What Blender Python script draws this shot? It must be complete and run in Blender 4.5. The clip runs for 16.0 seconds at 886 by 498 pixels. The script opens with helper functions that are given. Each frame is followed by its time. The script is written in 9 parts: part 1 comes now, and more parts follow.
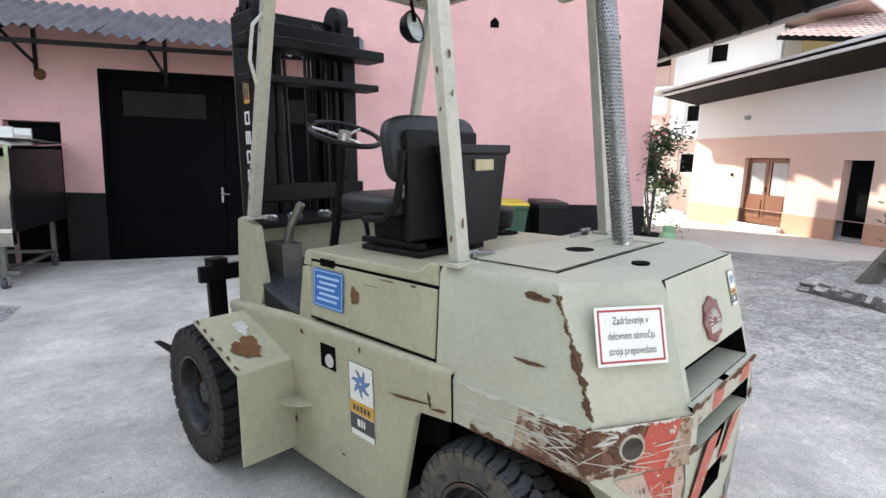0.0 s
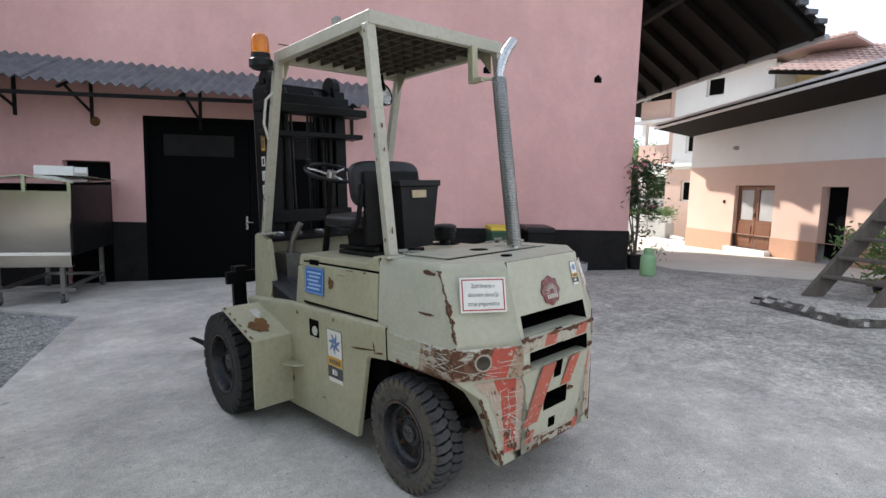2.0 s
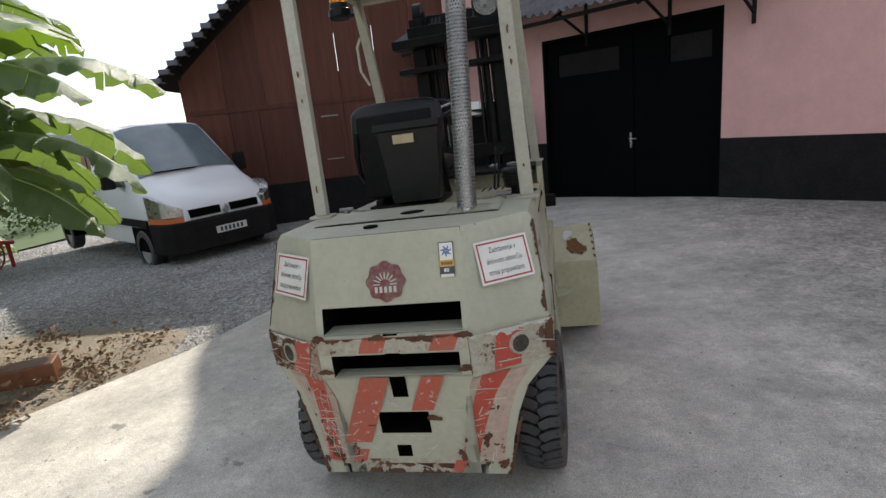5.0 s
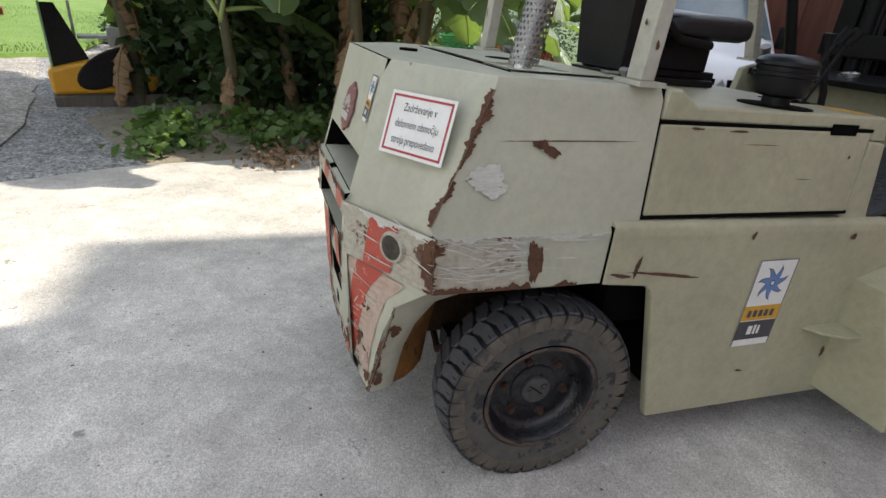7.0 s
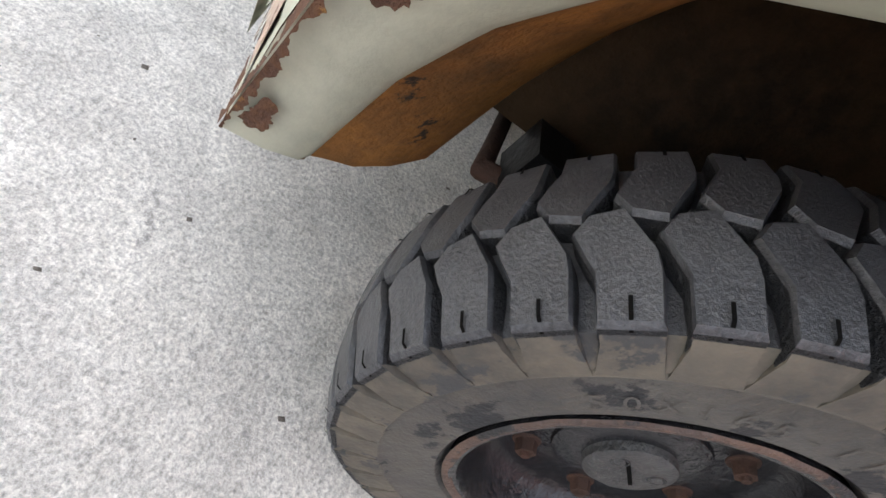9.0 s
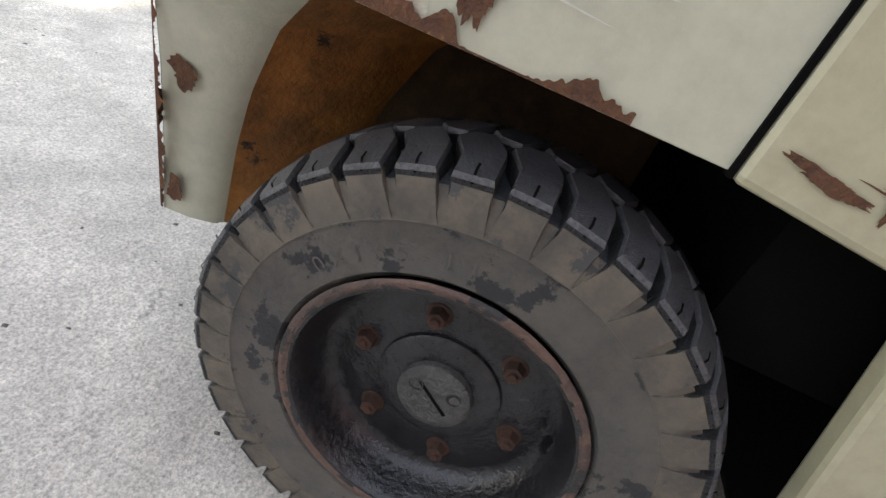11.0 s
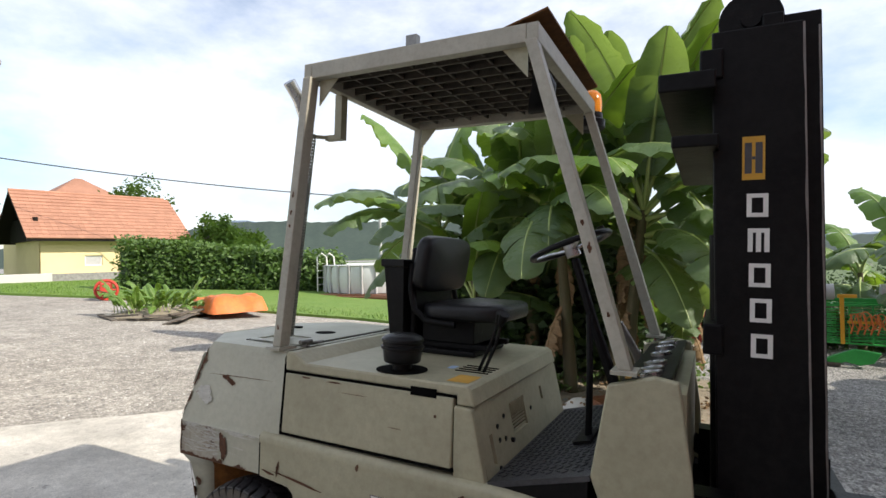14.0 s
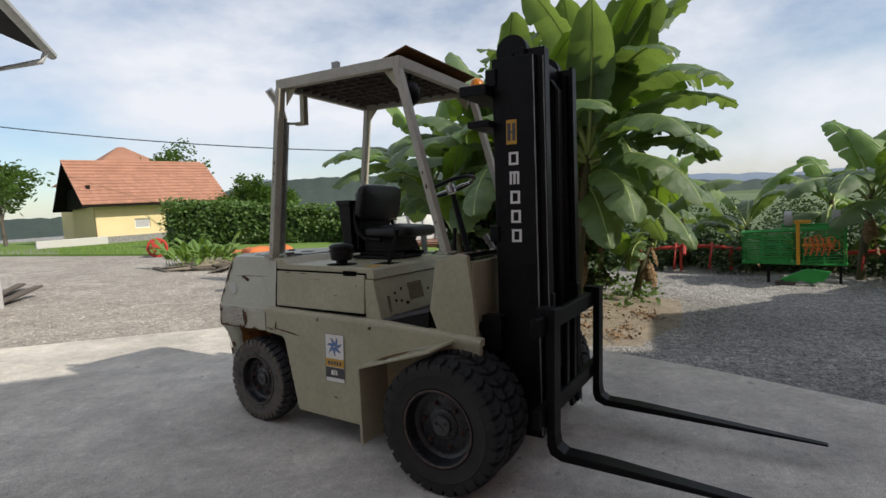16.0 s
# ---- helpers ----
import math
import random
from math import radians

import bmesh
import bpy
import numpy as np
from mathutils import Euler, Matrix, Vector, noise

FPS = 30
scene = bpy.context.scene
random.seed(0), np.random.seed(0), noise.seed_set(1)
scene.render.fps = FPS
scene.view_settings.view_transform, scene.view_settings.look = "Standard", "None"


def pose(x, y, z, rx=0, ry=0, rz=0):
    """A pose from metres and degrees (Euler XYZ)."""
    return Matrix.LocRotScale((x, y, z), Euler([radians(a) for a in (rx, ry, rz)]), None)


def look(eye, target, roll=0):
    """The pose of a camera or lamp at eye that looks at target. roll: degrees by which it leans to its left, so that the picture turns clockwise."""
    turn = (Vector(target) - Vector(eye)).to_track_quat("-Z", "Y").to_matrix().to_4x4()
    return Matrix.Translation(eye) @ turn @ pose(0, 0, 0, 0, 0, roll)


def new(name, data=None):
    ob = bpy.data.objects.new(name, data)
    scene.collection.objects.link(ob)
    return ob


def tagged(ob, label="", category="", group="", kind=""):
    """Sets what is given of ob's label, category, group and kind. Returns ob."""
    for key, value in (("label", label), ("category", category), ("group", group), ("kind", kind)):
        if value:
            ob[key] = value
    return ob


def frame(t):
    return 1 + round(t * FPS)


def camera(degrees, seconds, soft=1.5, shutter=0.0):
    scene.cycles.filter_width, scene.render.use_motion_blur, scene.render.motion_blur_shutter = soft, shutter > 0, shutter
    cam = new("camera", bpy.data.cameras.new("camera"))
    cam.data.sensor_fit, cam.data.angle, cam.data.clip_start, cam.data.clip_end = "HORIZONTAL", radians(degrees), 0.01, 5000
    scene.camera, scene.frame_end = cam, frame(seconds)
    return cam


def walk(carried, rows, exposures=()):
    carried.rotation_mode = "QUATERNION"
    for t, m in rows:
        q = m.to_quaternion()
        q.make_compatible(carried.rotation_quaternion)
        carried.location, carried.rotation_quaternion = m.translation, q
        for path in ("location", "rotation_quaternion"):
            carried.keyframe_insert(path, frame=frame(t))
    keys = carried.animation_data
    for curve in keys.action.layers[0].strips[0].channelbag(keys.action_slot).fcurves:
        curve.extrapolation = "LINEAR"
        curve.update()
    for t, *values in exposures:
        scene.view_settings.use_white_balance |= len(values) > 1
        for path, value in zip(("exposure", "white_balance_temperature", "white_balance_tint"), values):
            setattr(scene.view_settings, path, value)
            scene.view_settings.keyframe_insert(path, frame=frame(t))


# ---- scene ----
cam = camera(79.6, 16.0)
PATH = [
    (0.0, (-1.862, -0.552, 1.536), (-0.455, 0.830, 1.205), 2.10),
    (0.5, (-2.096, -0.907, 1.597), (-0.689, 0.499, 1.387), 2.30),
    (1.0, (-2.295, -1.142, 1.594), (-0.840, 0.215, 1.391), 2.60),
    (1.5, (-2.359, -1.366, 1.579), (-0.956, 0.047, 1.390), 1.90),
    (2.0, (-2.263, -1.583, 1.550), (-0.908, -0.130, 1.328), 1.50),
    (2.5, (-1.934, -1.685, 1.542), (-0.767, -0.088, 1.247), 0.40),
    (3.0, (-1.458, -1.794, 1.548), (-0.511, -0.067, 1.200), -1.10),
    (3.2, (-1.220, -1.864, 1.604), (-0.399, -0.083, 1.213), -1.40),
    (5.3, (0.929, -1.729, 1.640), (0.237, 0.077, 1.132), -6.60),
    (5.5, (1.165, -1.635, 1.645), (0.283, 0.083, 1.124), -6.90),
    (6.0, (1.479, -1.281, 1.588), (0.256, 0.161, 0.938), -4.90),
    (6.5, (1.658, -0.760, 1.548), (0.182, 0.349, 0.778), -2.70),
    (7.0, (1.644, -0.283, 1.405), (-0.040, 0.344, 0.527), 4.80),
    (7.5, (1.311, 0.034, 1.245), (-0.306, 0.396, 0.126), 15.78),
    (8.0, (1.006, 0.119, 0.919), (-0.376, 0.566, -0.456), 35.65),
    (8.5, (0.790, 0.060, 0.709), (-0.471, 0.737, -0.687), 49.91),
    (9.0, (0.730, 0.041, 0.681), (-0.510, 0.712, -0.737), 51.29),
    (9.5, (0.887, 0.165, 0.714), (-0.635, 0.286, -0.578), 30.43),
    (10.0, (0.886, 0.367, 0.722), (-0.770, 0.494, -0.393), 30.21),
    (10.2, (0.857, 0.376, 0.699), (-0.805, 0.546, -0.408), 31.39),
    (12.3, (1.416, 0.981, 1.318), (-0.169, 0.137, 0.438), -2.70),
    (12.5, (1.493, 1.118, 1.418), (-0.102, 0.240, 0.591), -3.50),
    (13.0, (1.698, 1.596, 1.545), (0.035, 0.598, 1.057), -2.50),
    (13.5, (1.918, 1.982, 1.588), (0.229, 0.955, 1.285), -1.40),
    (14.0, (2.253, 2.383, 1.625), (0.468, 1.481, 1.645), -1.30),
    (14.5, (2.543, 2.769, 1.664), (0.758, 1.868, 1.713), -2.40),
    (15.0, (2.945, 3.182, 1.553), (1.166, 2.271, 1.526), -2.50),
    (15.5, (3.112, 3.539, 1.531), (1.387, 2.536, 1.390), -3.60),
    (16.0, (3.185, 3.727, 1.513), (1.472, 2.708, 1.352), -3.90),
]
EXPOSURES = [(0.0, 1.41, 6200.0, 10.0), (0.5, 1.16, 6200.0, 10.0), (1.0, 0.96, 6200.0, 10.0), (1.5, 0.86, 6200.0, 10.0), (2.5, 0.64, 6250.0, 10.0), (3.0, 0.76, 6250.0, 10.0), (5.5, 0.2, 6500.0, 10.0), (6.5, 0.58, 6500.0, 10.0), (7.0, 0.73, 6500.0, 10.0), (7.5, 0.63, 6500.0, 10.0), (8.0, 0.78, 6500.0, 10.0), (8.5, 1.58, 6600.0, 10.0), (9.0, 1.98, 6600.0, 10.0), (9.5, 2.06, 6600.0, 10.0), (10.0, 2.2, 6700.0, 10.0), (11.3, 1.28, 6600.0, 10.0), (12.5, 0.93, 6500.0, 10.0), (13.0, 0.83, 6500.0, 10.0), (14.0, 0.38, 6500.0, 10.0), (14.5, -0.17, 6400.0, 10.0), (15.0, -0.32, 6400.0, 10.0), (16.0, -0.17, 6500.0, 10.0)]
walk(cam, [(t, look(e, g, r)) for t, e, g, r in PATH], EXPOSURES)

# ---- world, sun ----
SUN = Vector((-0.05, 0.81, 0.60)).normalized()
world = bpy.data.worlds.new("sky")
scene.world = world
world.use_nodes = True
wn, wl = world.node_tree.nodes, world.node_tree.links
wn.clear()
w_out, w_bg = wn.new("ShaderNodeOutputWorld"), wn.new("ShaderNodeBackground")
w_sky = wn.new("ShaderNodeTexSky")
w_sky.sky_type, w_sky.sun_disc = "NISHITA", False
w_sky.sun_elevation = math.asin(SUN.z)
w_sky.sun_rotation = math.atan2(SUN.x, SUN.y)
w_co, w_map, w_noise, w_ramp = wn.new("ShaderNodeTexCoord"), wn.new("ShaderNodeMapping"), wn.new("ShaderNodeTexNoise"), wn.new("ShaderNodeValToRGB")
w_map.inputs["Scale"].default_value = (1.2, 1.2, 2.6)
w_noise.inputs["Scale"].default_value, w_noise.inputs["Detail"].default_value = 1.6, 9
w_noise.inputs["Roughness"].default_value = 0.58
w_ramp.color_ramp.elements[0].position, w_ramp.color_ramp.elements[1].position = 0.36, 0.64
w_mix = wn.new("ShaderNodeMix")
w_mix.data_type = "RGBA"
w_mix.inputs[7].default_value = (6.35, 6.55, 7.0, 1)
wl.new(w_co.outputs["Generated"], w_map.inputs[0])
wl.new(w_map.outputs[0], w_noise.inputs["Vector"])
wl.new(w_noise.outputs["Fac"], w_ramp.inputs[0])
wl.new(w_ramp.outputs[0], w_mix.inputs[0])
wl.new(w_sky.outputs[0], w_mix.inputs[6])
wl.new(w_mix.outputs[2], w_bg.inputs[0])
w_bg.inputs[1].default_value = 0.15
wl.new(w_bg.outputs[0], w_out.inputs[0])
sun = new("sun", bpy.data.lights.new("sun", "SUN"))
sun.data.energy, sun.data.angle, sun.data.color = 5.0, radians(0.6), (1.0, 0.92, 0.80)
sun.matrix_world = look(SUN * 60, (0, 0, 0))


# ---- materials ----
def mat(name, c1, c2, scale=6.0, rough=0.6, bump=0.15, metal=0.0, fine=None, fine_scale=60.0, fine_amt=0.25, spots=None, spot_at=0.66, spot_scale=3.0,
        stretch=(1, 1, 1), rough_var=0.12, random_tone=0.0, world_space=False, gloss=0.5):
    """A surface with two scales of tone, fine relief and, where given, spots of a third colour."""
    m = bpy.data.materials.new(name)
    m.use_nodes = True
    nt = m.node_tree
    N, L = nt.nodes, nt.links
    bsdf = N["Principled BSDF"]
    co, mp = N.new("ShaderNodeTexCoord"), N.new("ShaderNodeMapping")
    mp.inputs["Scale"].default_value = stretch
    if world_space:
        geo = N.new("ShaderNodeNewGeometry")
        L.new(geo.outputs["Position"], mp.inputs[0])
    else:
        L.new(co.outputs["Object"], mp.inputs[0])

    def noise_tex(s, detail=6, r=0.6):
        n = N.new("ShaderNodeTexNoise")
        n.inputs["Scale"].default_value, n.inputs["Detail"].default_value, n.inputs["Roughness"].default_value = s, detail, r
        L.new(mp.outputs[0], n.inputs["Vector"])
        return n

    def mixed(fac, a, b, blend="MIX"):
        x = N.new("ShaderNodeMix")
        x.data_type, x.blend_type = "RGBA", blend
        for sock, v in ((x.inputs[0], fac), (x.inputs[6], a), (x.inputs[7], b)):
            if isinstance(v, (int, float)):
                sock.default_value = v
            elif isinstance(v, tuple):
                sock.default_value = (*v, 1)
            else:
                L.new(v, sock)
        return x.outputs[2]

    def ramp(src, a, b):
        r = N.new("ShaderNodeValToRGB")
        r.color_ramp.elements[0].position, r.color_ramp.elements[1].position = a, b
        L.new(src, r.inputs[0])
        return r.outputs[0]

    big, small = noise_tex(scale), noise_tex(fine_scale, 4, 0.7)
    col = mixed(ramp(big.outputs["Fac"], 0.34, 0.66), c1, c2)
    col = mixed(ramp(small.outputs["Fac"], 0.35, 0.75), col, fine if fine else tuple(min(1, v * 0.62) for v in c1))
    N_mix = col.node
    N_mix.inputs[0].default_value = fine_amt
    for lk in list(N_mix.inputs[0].links):
        L.remove(lk)
    mul = N.new("ShaderNodeMath")
    mul.operation = "MULTIPLY"
    mul.inputs[1].default_value = fine_amt
    L.new(ramp(small.outputs["Fac"], 0.4, 0.72), mul.inputs[0])
    L.new(mul.outputs[0], N_mix.inputs[0])
    if spots:
        sp = noise_tex(spot_scale, 9, 0.68)
        mask = ramp(sp.outputs["Fac"], spot_at, spot_at + 0.025)
        col = mixed(mask, col, spots)
    if random_tone:
        info = N.new("ShaderNodeObjectInfo")
        mr = N.new("ShaderNodeMapRange")
        mr.inputs[3].default_value, mr.inputs[4].default_value = 1 - random_tone, 1 + random_tone
        L.new(info.outputs["Random"], mr.inputs[0])
        col = mixed(1.0, col, mr.outputs[0], "MULTIPLY")
    L.new(col, bsdf.inputs["Base Color"])
    rr = N.new("ShaderNodeMapRange")
    rr.inputs[3].default_value, rr.inputs[4].default_value = max(0, rough - rough_var), min(1, rough + rough_var)
    L.new(big.outputs["Fac"], rr.inputs[0])
    L.new(rr.outputs[0], bsdf.inputs["Roughness"])
    bsdf.inputs["Metallic"].default_value = metal
    bsdf.inputs["Specular IOR Level"].default_value = gloss
    if bump:
        b = N.new("ShaderNodeBump")
        b.inputs["Strength"].default_value, b.inputs["Distance"].default_value = bump, 0.02
        L.new(small.outputs["Fac"], b.inputs["Height"])
        L.new(b.outputs[0], bsdf.inputs["Normal"])
    return m


def leaf_mat(name, c1, c2, glow, rough=0.34, scale=5.0, through_light=0.28, stretch=(1, 1, 1)):
    """A thin leaf: glossy above, light passes through."""
    m = mat(name, c1, c2, scale, rough, 0.45, 0, None, 45, 0.4, stretch=stretch)
    N, L = m.node_tree.nodes, m.node_tree.links
    out, bsdf = N["Material Output"], N["Principled BSDF"]
    tr, add = N.new("ShaderNodeBsdfTranslucent"), N.new("ShaderNodeMixShader")
    tr.inputs[0].default_value = (*glow, 1)
    add.inputs[0].default_value = through_light
    L.new(bsdf.outputs[0], add.inputs[1])
    L.new(tr.outputs[0], add.inputs[2])
    L.new(add.outputs[0], out.inputs[0])
    return m


def glass_mat(name, tint, rough=0.03, alpha=0.35):
    m = bpy.data.materials.new(name)
    m.use_nodes = True
    b = m.node_tree.nodes["Principled BSDF"]
    b.inputs["Base Color"].default_value = (*tint, 1)
    b.inputs["Roughness"].default_value = rough
    b.inputs["Transmission Weight"].default_value = 1 - alpha
    b.inputs["IOR"].default_value = 1.45
    return m


M_PAINT = mat("worn_khaki_paint", (0.44, 0.42, 0.285), (0.37, 0.35, 0.235), 3.2, 0.42, 0.05, 0, (0.25, 0.225, 0.15), 30, 0.4, (0.13, 0.085, 0.055), 0.735, 9, gloss=0.4)
M_CW = mat("worn_grey_green_paint", (0.465, 0.46, 0.35), (0.395, 0.39, 0.295), 3.0, 0.45, 0.07, 0, (0.29, 0.28, 0.22), 34, 0.35, (0.13, 0.08, 0.055), 0.70, 7)
M_CWLOW = mat("chipped_lower_paint", (0.46, 0.45, 0.36), (0.40, 0.36, 0.28), 5.0, 0.6, 0.2, 0, (0.24, 0.17, 0.12), 42, 0.65, (0.115, 0.062, 0.036), 0.575, 9)
M_STRIPE = mat("worn_red_paint", (0.50, 0.06, 0.03), (0.42, 0.06, 0.035), 6, 0.55, 0.15, 0, (0.26, 0.12, 0.09), 60, 0.6, (0.46, 0.42, 0.34), 0.62, 34)
M_STRIPEF = mat("faded_pinkish_red_paint", (0.50, 0.08, 0.042), (0.43, 0.10, 0.06), 7, 0.6, 0.15, 0, (0.28, 0.15, 0.11), 60, 0.6, (0.42, 0.39, 0.32), 0.60, 30)
M_FADED = mat("faded_pinkish_paint", (0.50, 0.41, 0.325), (0.45, 0.32, 0.25), 6, 0.6, 0.15, 0, (0.33, 0.22, 0.16), 50, 0.6, (0.15, 0.075, 0.045), 0.63, 16)
M_RUST = mat("brown_rust", (0.12, 0.06, 0.038), (0.075, 0.04, 0.028), 14, 0.85, 0.5, 0, (0.17, 0.08, 0.035), 70, 0.6, (0.24, 0.12, 0.04), 0.63, 30, gloss=0.2)
M_RUSTO = mat("orange_rust", (0.20, 0.095, 0.032), (0.12, 0.058, 0.025), 5, 0.8, 0.25, 0, (0.06, 0.032, 0.018), 40, 0.5, gloss=0.2)
M_ARCH = mat("thick_orange_rust", (0.40, 0.165, 0.04), (0.15, 0.07, 0.024), 5, 0.85, 0.3, 0, (0.08, 0.043, 0.02), 26, 0.6, (0.04, 0.028, 0.02), 0.60, 6, gloss=0.2)
# dark rust with the arch's inner shade put into the colour
M_ARCHSHADE = mat("shaded_dark_rust", (0.034, 0.020, 0.009), (0.014, 0.010, 0.006), 6, 0.9, 0.3, 0, (0.055, 0.030, 0.015), 30, 0.5, gloss=0.15)
M_GUARD = mat("worn_grey_post_paint", (0.47, 0.455, 0.37), (0.40, 0.385, 0.31), 4.0, 0.45, 0.08, 0, (0.27, 0.25, 0.20), 34, 0.45, (0.13, 0.085, 0.055), 0.69, 16, gloss=0.4)
M_CWRUST = mat("rusted_lower_paint", (0.46, 0.44, 0.35), (0.36, 0.25, 0.17), 7.0, 0.7, 0.3, 0, (0.22, 0.13, 0.08), 42, 0.7, (0.15, 0.072, 0.036), 0.50, 10)
M_SCRAPE = mat("scraped_primer", (0.62, 0.61, 0.55), (0.50, 0.50, 0.44), 16, 0.6, 0.15, 0, (0.36, 0.34, 0.27), 60, 0.5, (0.20, 0.10, 0.06), 0.62, 18, stretch=(1, 1, 4))
M_BLACK = mat("black_paint", (0.0045, 0.0045, 0.005), (0.009, 0.0088, 0.0085), 4, 0.42, 0.12, 0, (0.018, 0.0165, 0.016), 30, 0.4, (0.05, 0.042, 0.035), 0.72, 8, gloss=0.13)
# dusty grey-brown with the hook holes' inner shade mixed in
M_HOLE = mat("dusty_hole_shade", (0.10, 0.092, 0.075), (0.055, 0.048, 0.038), 18, 0.9, 0.3, 0, (0.035, 0.028, 0.022), 60, 0.5, gloss=0.1)
# near-black that stands for the shade in gaps, slots and recesses
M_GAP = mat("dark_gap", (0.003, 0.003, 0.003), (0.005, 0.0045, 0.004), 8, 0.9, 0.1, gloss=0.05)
M_RUBBER = mat("worn_tyre_rubber", (0.024, 0.024, 0.026), (0.046, 0.046, 0.049), 14, 0.36, 0.35, 0, (0.11, 0.11, 0.115), 260, 0.6, (0.07, 0.063, 0.052), 0.71, 9, gloss=0.55)
M_SIDEIN = mat("greyer_inner_sidewall", (0.092, 0.086, 0.076), (0.054, 0.052, 0.049), 10, 0.68, 0.25, 0, (0.115, 0.098, 0.075), 30, 0.5, (0.026, 0.026, 0.027), 0.56, 13, gloss=0.35)
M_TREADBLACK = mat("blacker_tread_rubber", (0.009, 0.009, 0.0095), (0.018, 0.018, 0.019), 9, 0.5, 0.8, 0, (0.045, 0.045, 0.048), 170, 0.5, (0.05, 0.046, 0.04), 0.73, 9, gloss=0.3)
M_SIDEBLACK = mat("blacker_sidewall_rubber", (0.020, 0.019, 0.0175), (0.036, 0.033, 0.029), 7, 0.65, 0.3, 0, (0.018, 0.018, 0.018), 40, 0.6, gloss=0.3)
M_SIDEWALL = mat("dusty_sidewall_rubber", (0.105, 0.092, 0.073), (0.058, 0.053, 0.046), 9, 0.72, 0.22, 0, (0.165, 0.135, 0.098), 24, 0.55, (0.050, 0.049, 0.048), 0.58, 11, gloss=0.35)
M_NUTRUST = mat("orange_brown_nut_rust", (0.08, 0.040, 0.027), (0.042, 0.027, 0.021), 30, 0.85, 0.4, 0, (0.05, 0.03, 0.022), 120, 0.6, gloss=0.2)
M_HUBCAP = mat("greasy_grey_steel", (0.085, 0.083, 0.08), (0.05, 0.049, 0.048), 30, 0.45, 0.6, 0.3, (0.13, 0.125, 0.115), 110, 0.5)
M_RIMRUST = mat("thin_brown_rim_rust", (0.10, 0.058, 0.042), (0.035, 0.028, 0.026), 8, 0.6, 0.4, 0, (0.15, 0.085, 0.055), 60, 0.5, (0.02, 0.019, 0.019), 0.56, 14)
M_RIM = mat("dirty_black_rim", (0.009, 0.009, 0.0105), (0.019, 0.019, 0.021), 14, 0.2, 0.25, 0.1, (0.05, 0.048, 0.047), 50, 0.3, (0.075, 0.045, 0.032), 0.70, 16)
M_VINYL = mat("black_vinyl", (0.009, 0.009, 0.010), (0.015, 0.015, 0.016), 7, 0.36, 0.18, 0, (0.028, 0.028, 0.03), 110, 0.4, gloss=0.35)
M_PLASTIC = mat("black_plastic", (0.007, 0.007, 0.008), (0.012, 0.012, 0.012), 9, 0.36, 0.08, 0, (0.024, 0.023, 0.022), 40, 0.3, gloss=0.22)
M_CHROME = mat("bright_steel", (0.62, 0.62, 0.61), (0.48, 0.48, 0.47), 9, 0.28, 0.1, 0.95, (0.30, 0.29, 0.27), 60, 0.35)
# brown darkened in the colour for the shade under the cab roof
M_ROOFUND = mat("underside_shade_brown", (0.085, 0.075, 0.055), (0.055, 0.045, 0.033), 6, 0.7, 0.2, 0, (0.03, 0.024, 0.018), 40, 0.5)
M_MESHST = mat("dull_perforated_steel", (0.33, 0.325, 0.31), (0.25, 0.245, 0.235), 9, 0.42, 0.1, 0.9, (0.16, 0.15, 0.14), 60, 0.4)
M_STEEL = mat("dull_steel", (0.30, 0.29, 0.27), (0.22, 0.21, 0.195), 9, 0.45, 0.15, 0.8, (0.12, 0.11, 0.10), 50, 0.4)
M_TREADPLATE = mat("worn_tread_plate", (0.045, 0.045, 0.048), (0.085, 0.085, 0.09), 6, 0.42, 0.2, 0.5, (0.13, 0.13, 0.14), 60, 0.4, (0.05, 0.09, 0.15), 0.70, 7)
M_WHITE = mat("white_sticker", (0.78, 0.77, 0.72), (0.70, 0.69, 0.64), 10, 0.4, 0.03, 0, (0.55, 0.53, 0.48), 50, 0.25)
M_RED = mat("red_print", (0.42, 0.04, 0.045), (0.36, 0.04, 0.04), 12, 0.5, 0.03)
M_INK = mat("dark_print", (0.05, 0.05, 0.055), (0.07, 0.07, 0.075), 20, 0.5, 0.02)
M_BLUE = mat("blue_sticker", (0.035, 0.13, 0.42), (0.045, 0.16, 0.46), 12, 0.45, 0.03)
M_LBLUE = mat("pale_blue_print", (0.45, 0.6, 0.8), (0.4, 0.55, 0.76), 20, 0.5, 0.02)
M_STARBLUE = mat("blue_print", (0.11, 0.20, 0.42), (0.13, 0.23, 0.45), 20, 0.5, 0.02)
M_YELLOW = mat("ochre_print", (0.62, 0.34, 0.03), (0.56, 0.30, 0.03), 14, 0.5, 0.03)
M_TANLABEL = mat("faded_tan_label", (0.50, 0.41, 0.25), (0.42, 0.34, 0.21), 20, 0.6, 0.03)
M_MAROON = mat("maroon_badge", (0.19, 0.03, 0.035), (0.13, 0.03, 0.03), 18, 0.6, 0.2, 0, (0.36, 0.30, 0.25), 40, 0.5)
M_AMBER = glass_mat("amber_lens", (1.0, 0.33, 0.02), 0.15, 0.35)
M_CLEAR = glass_mat("clear_glass", (0.9, 0.93, 0.92), 0.03, 0.25)

M_CONC = mat("pale_concrete", (0.81, 0.765, 0.675), (0.60, 0.57, 0.515), 1.3, 0.85, 0.4, 0, (0.22, 0.21, 0.195), 170, 0.85, (0.31, 0.29, 0.265), 0.655, 4.2, world_space=True, gloss=0.2)


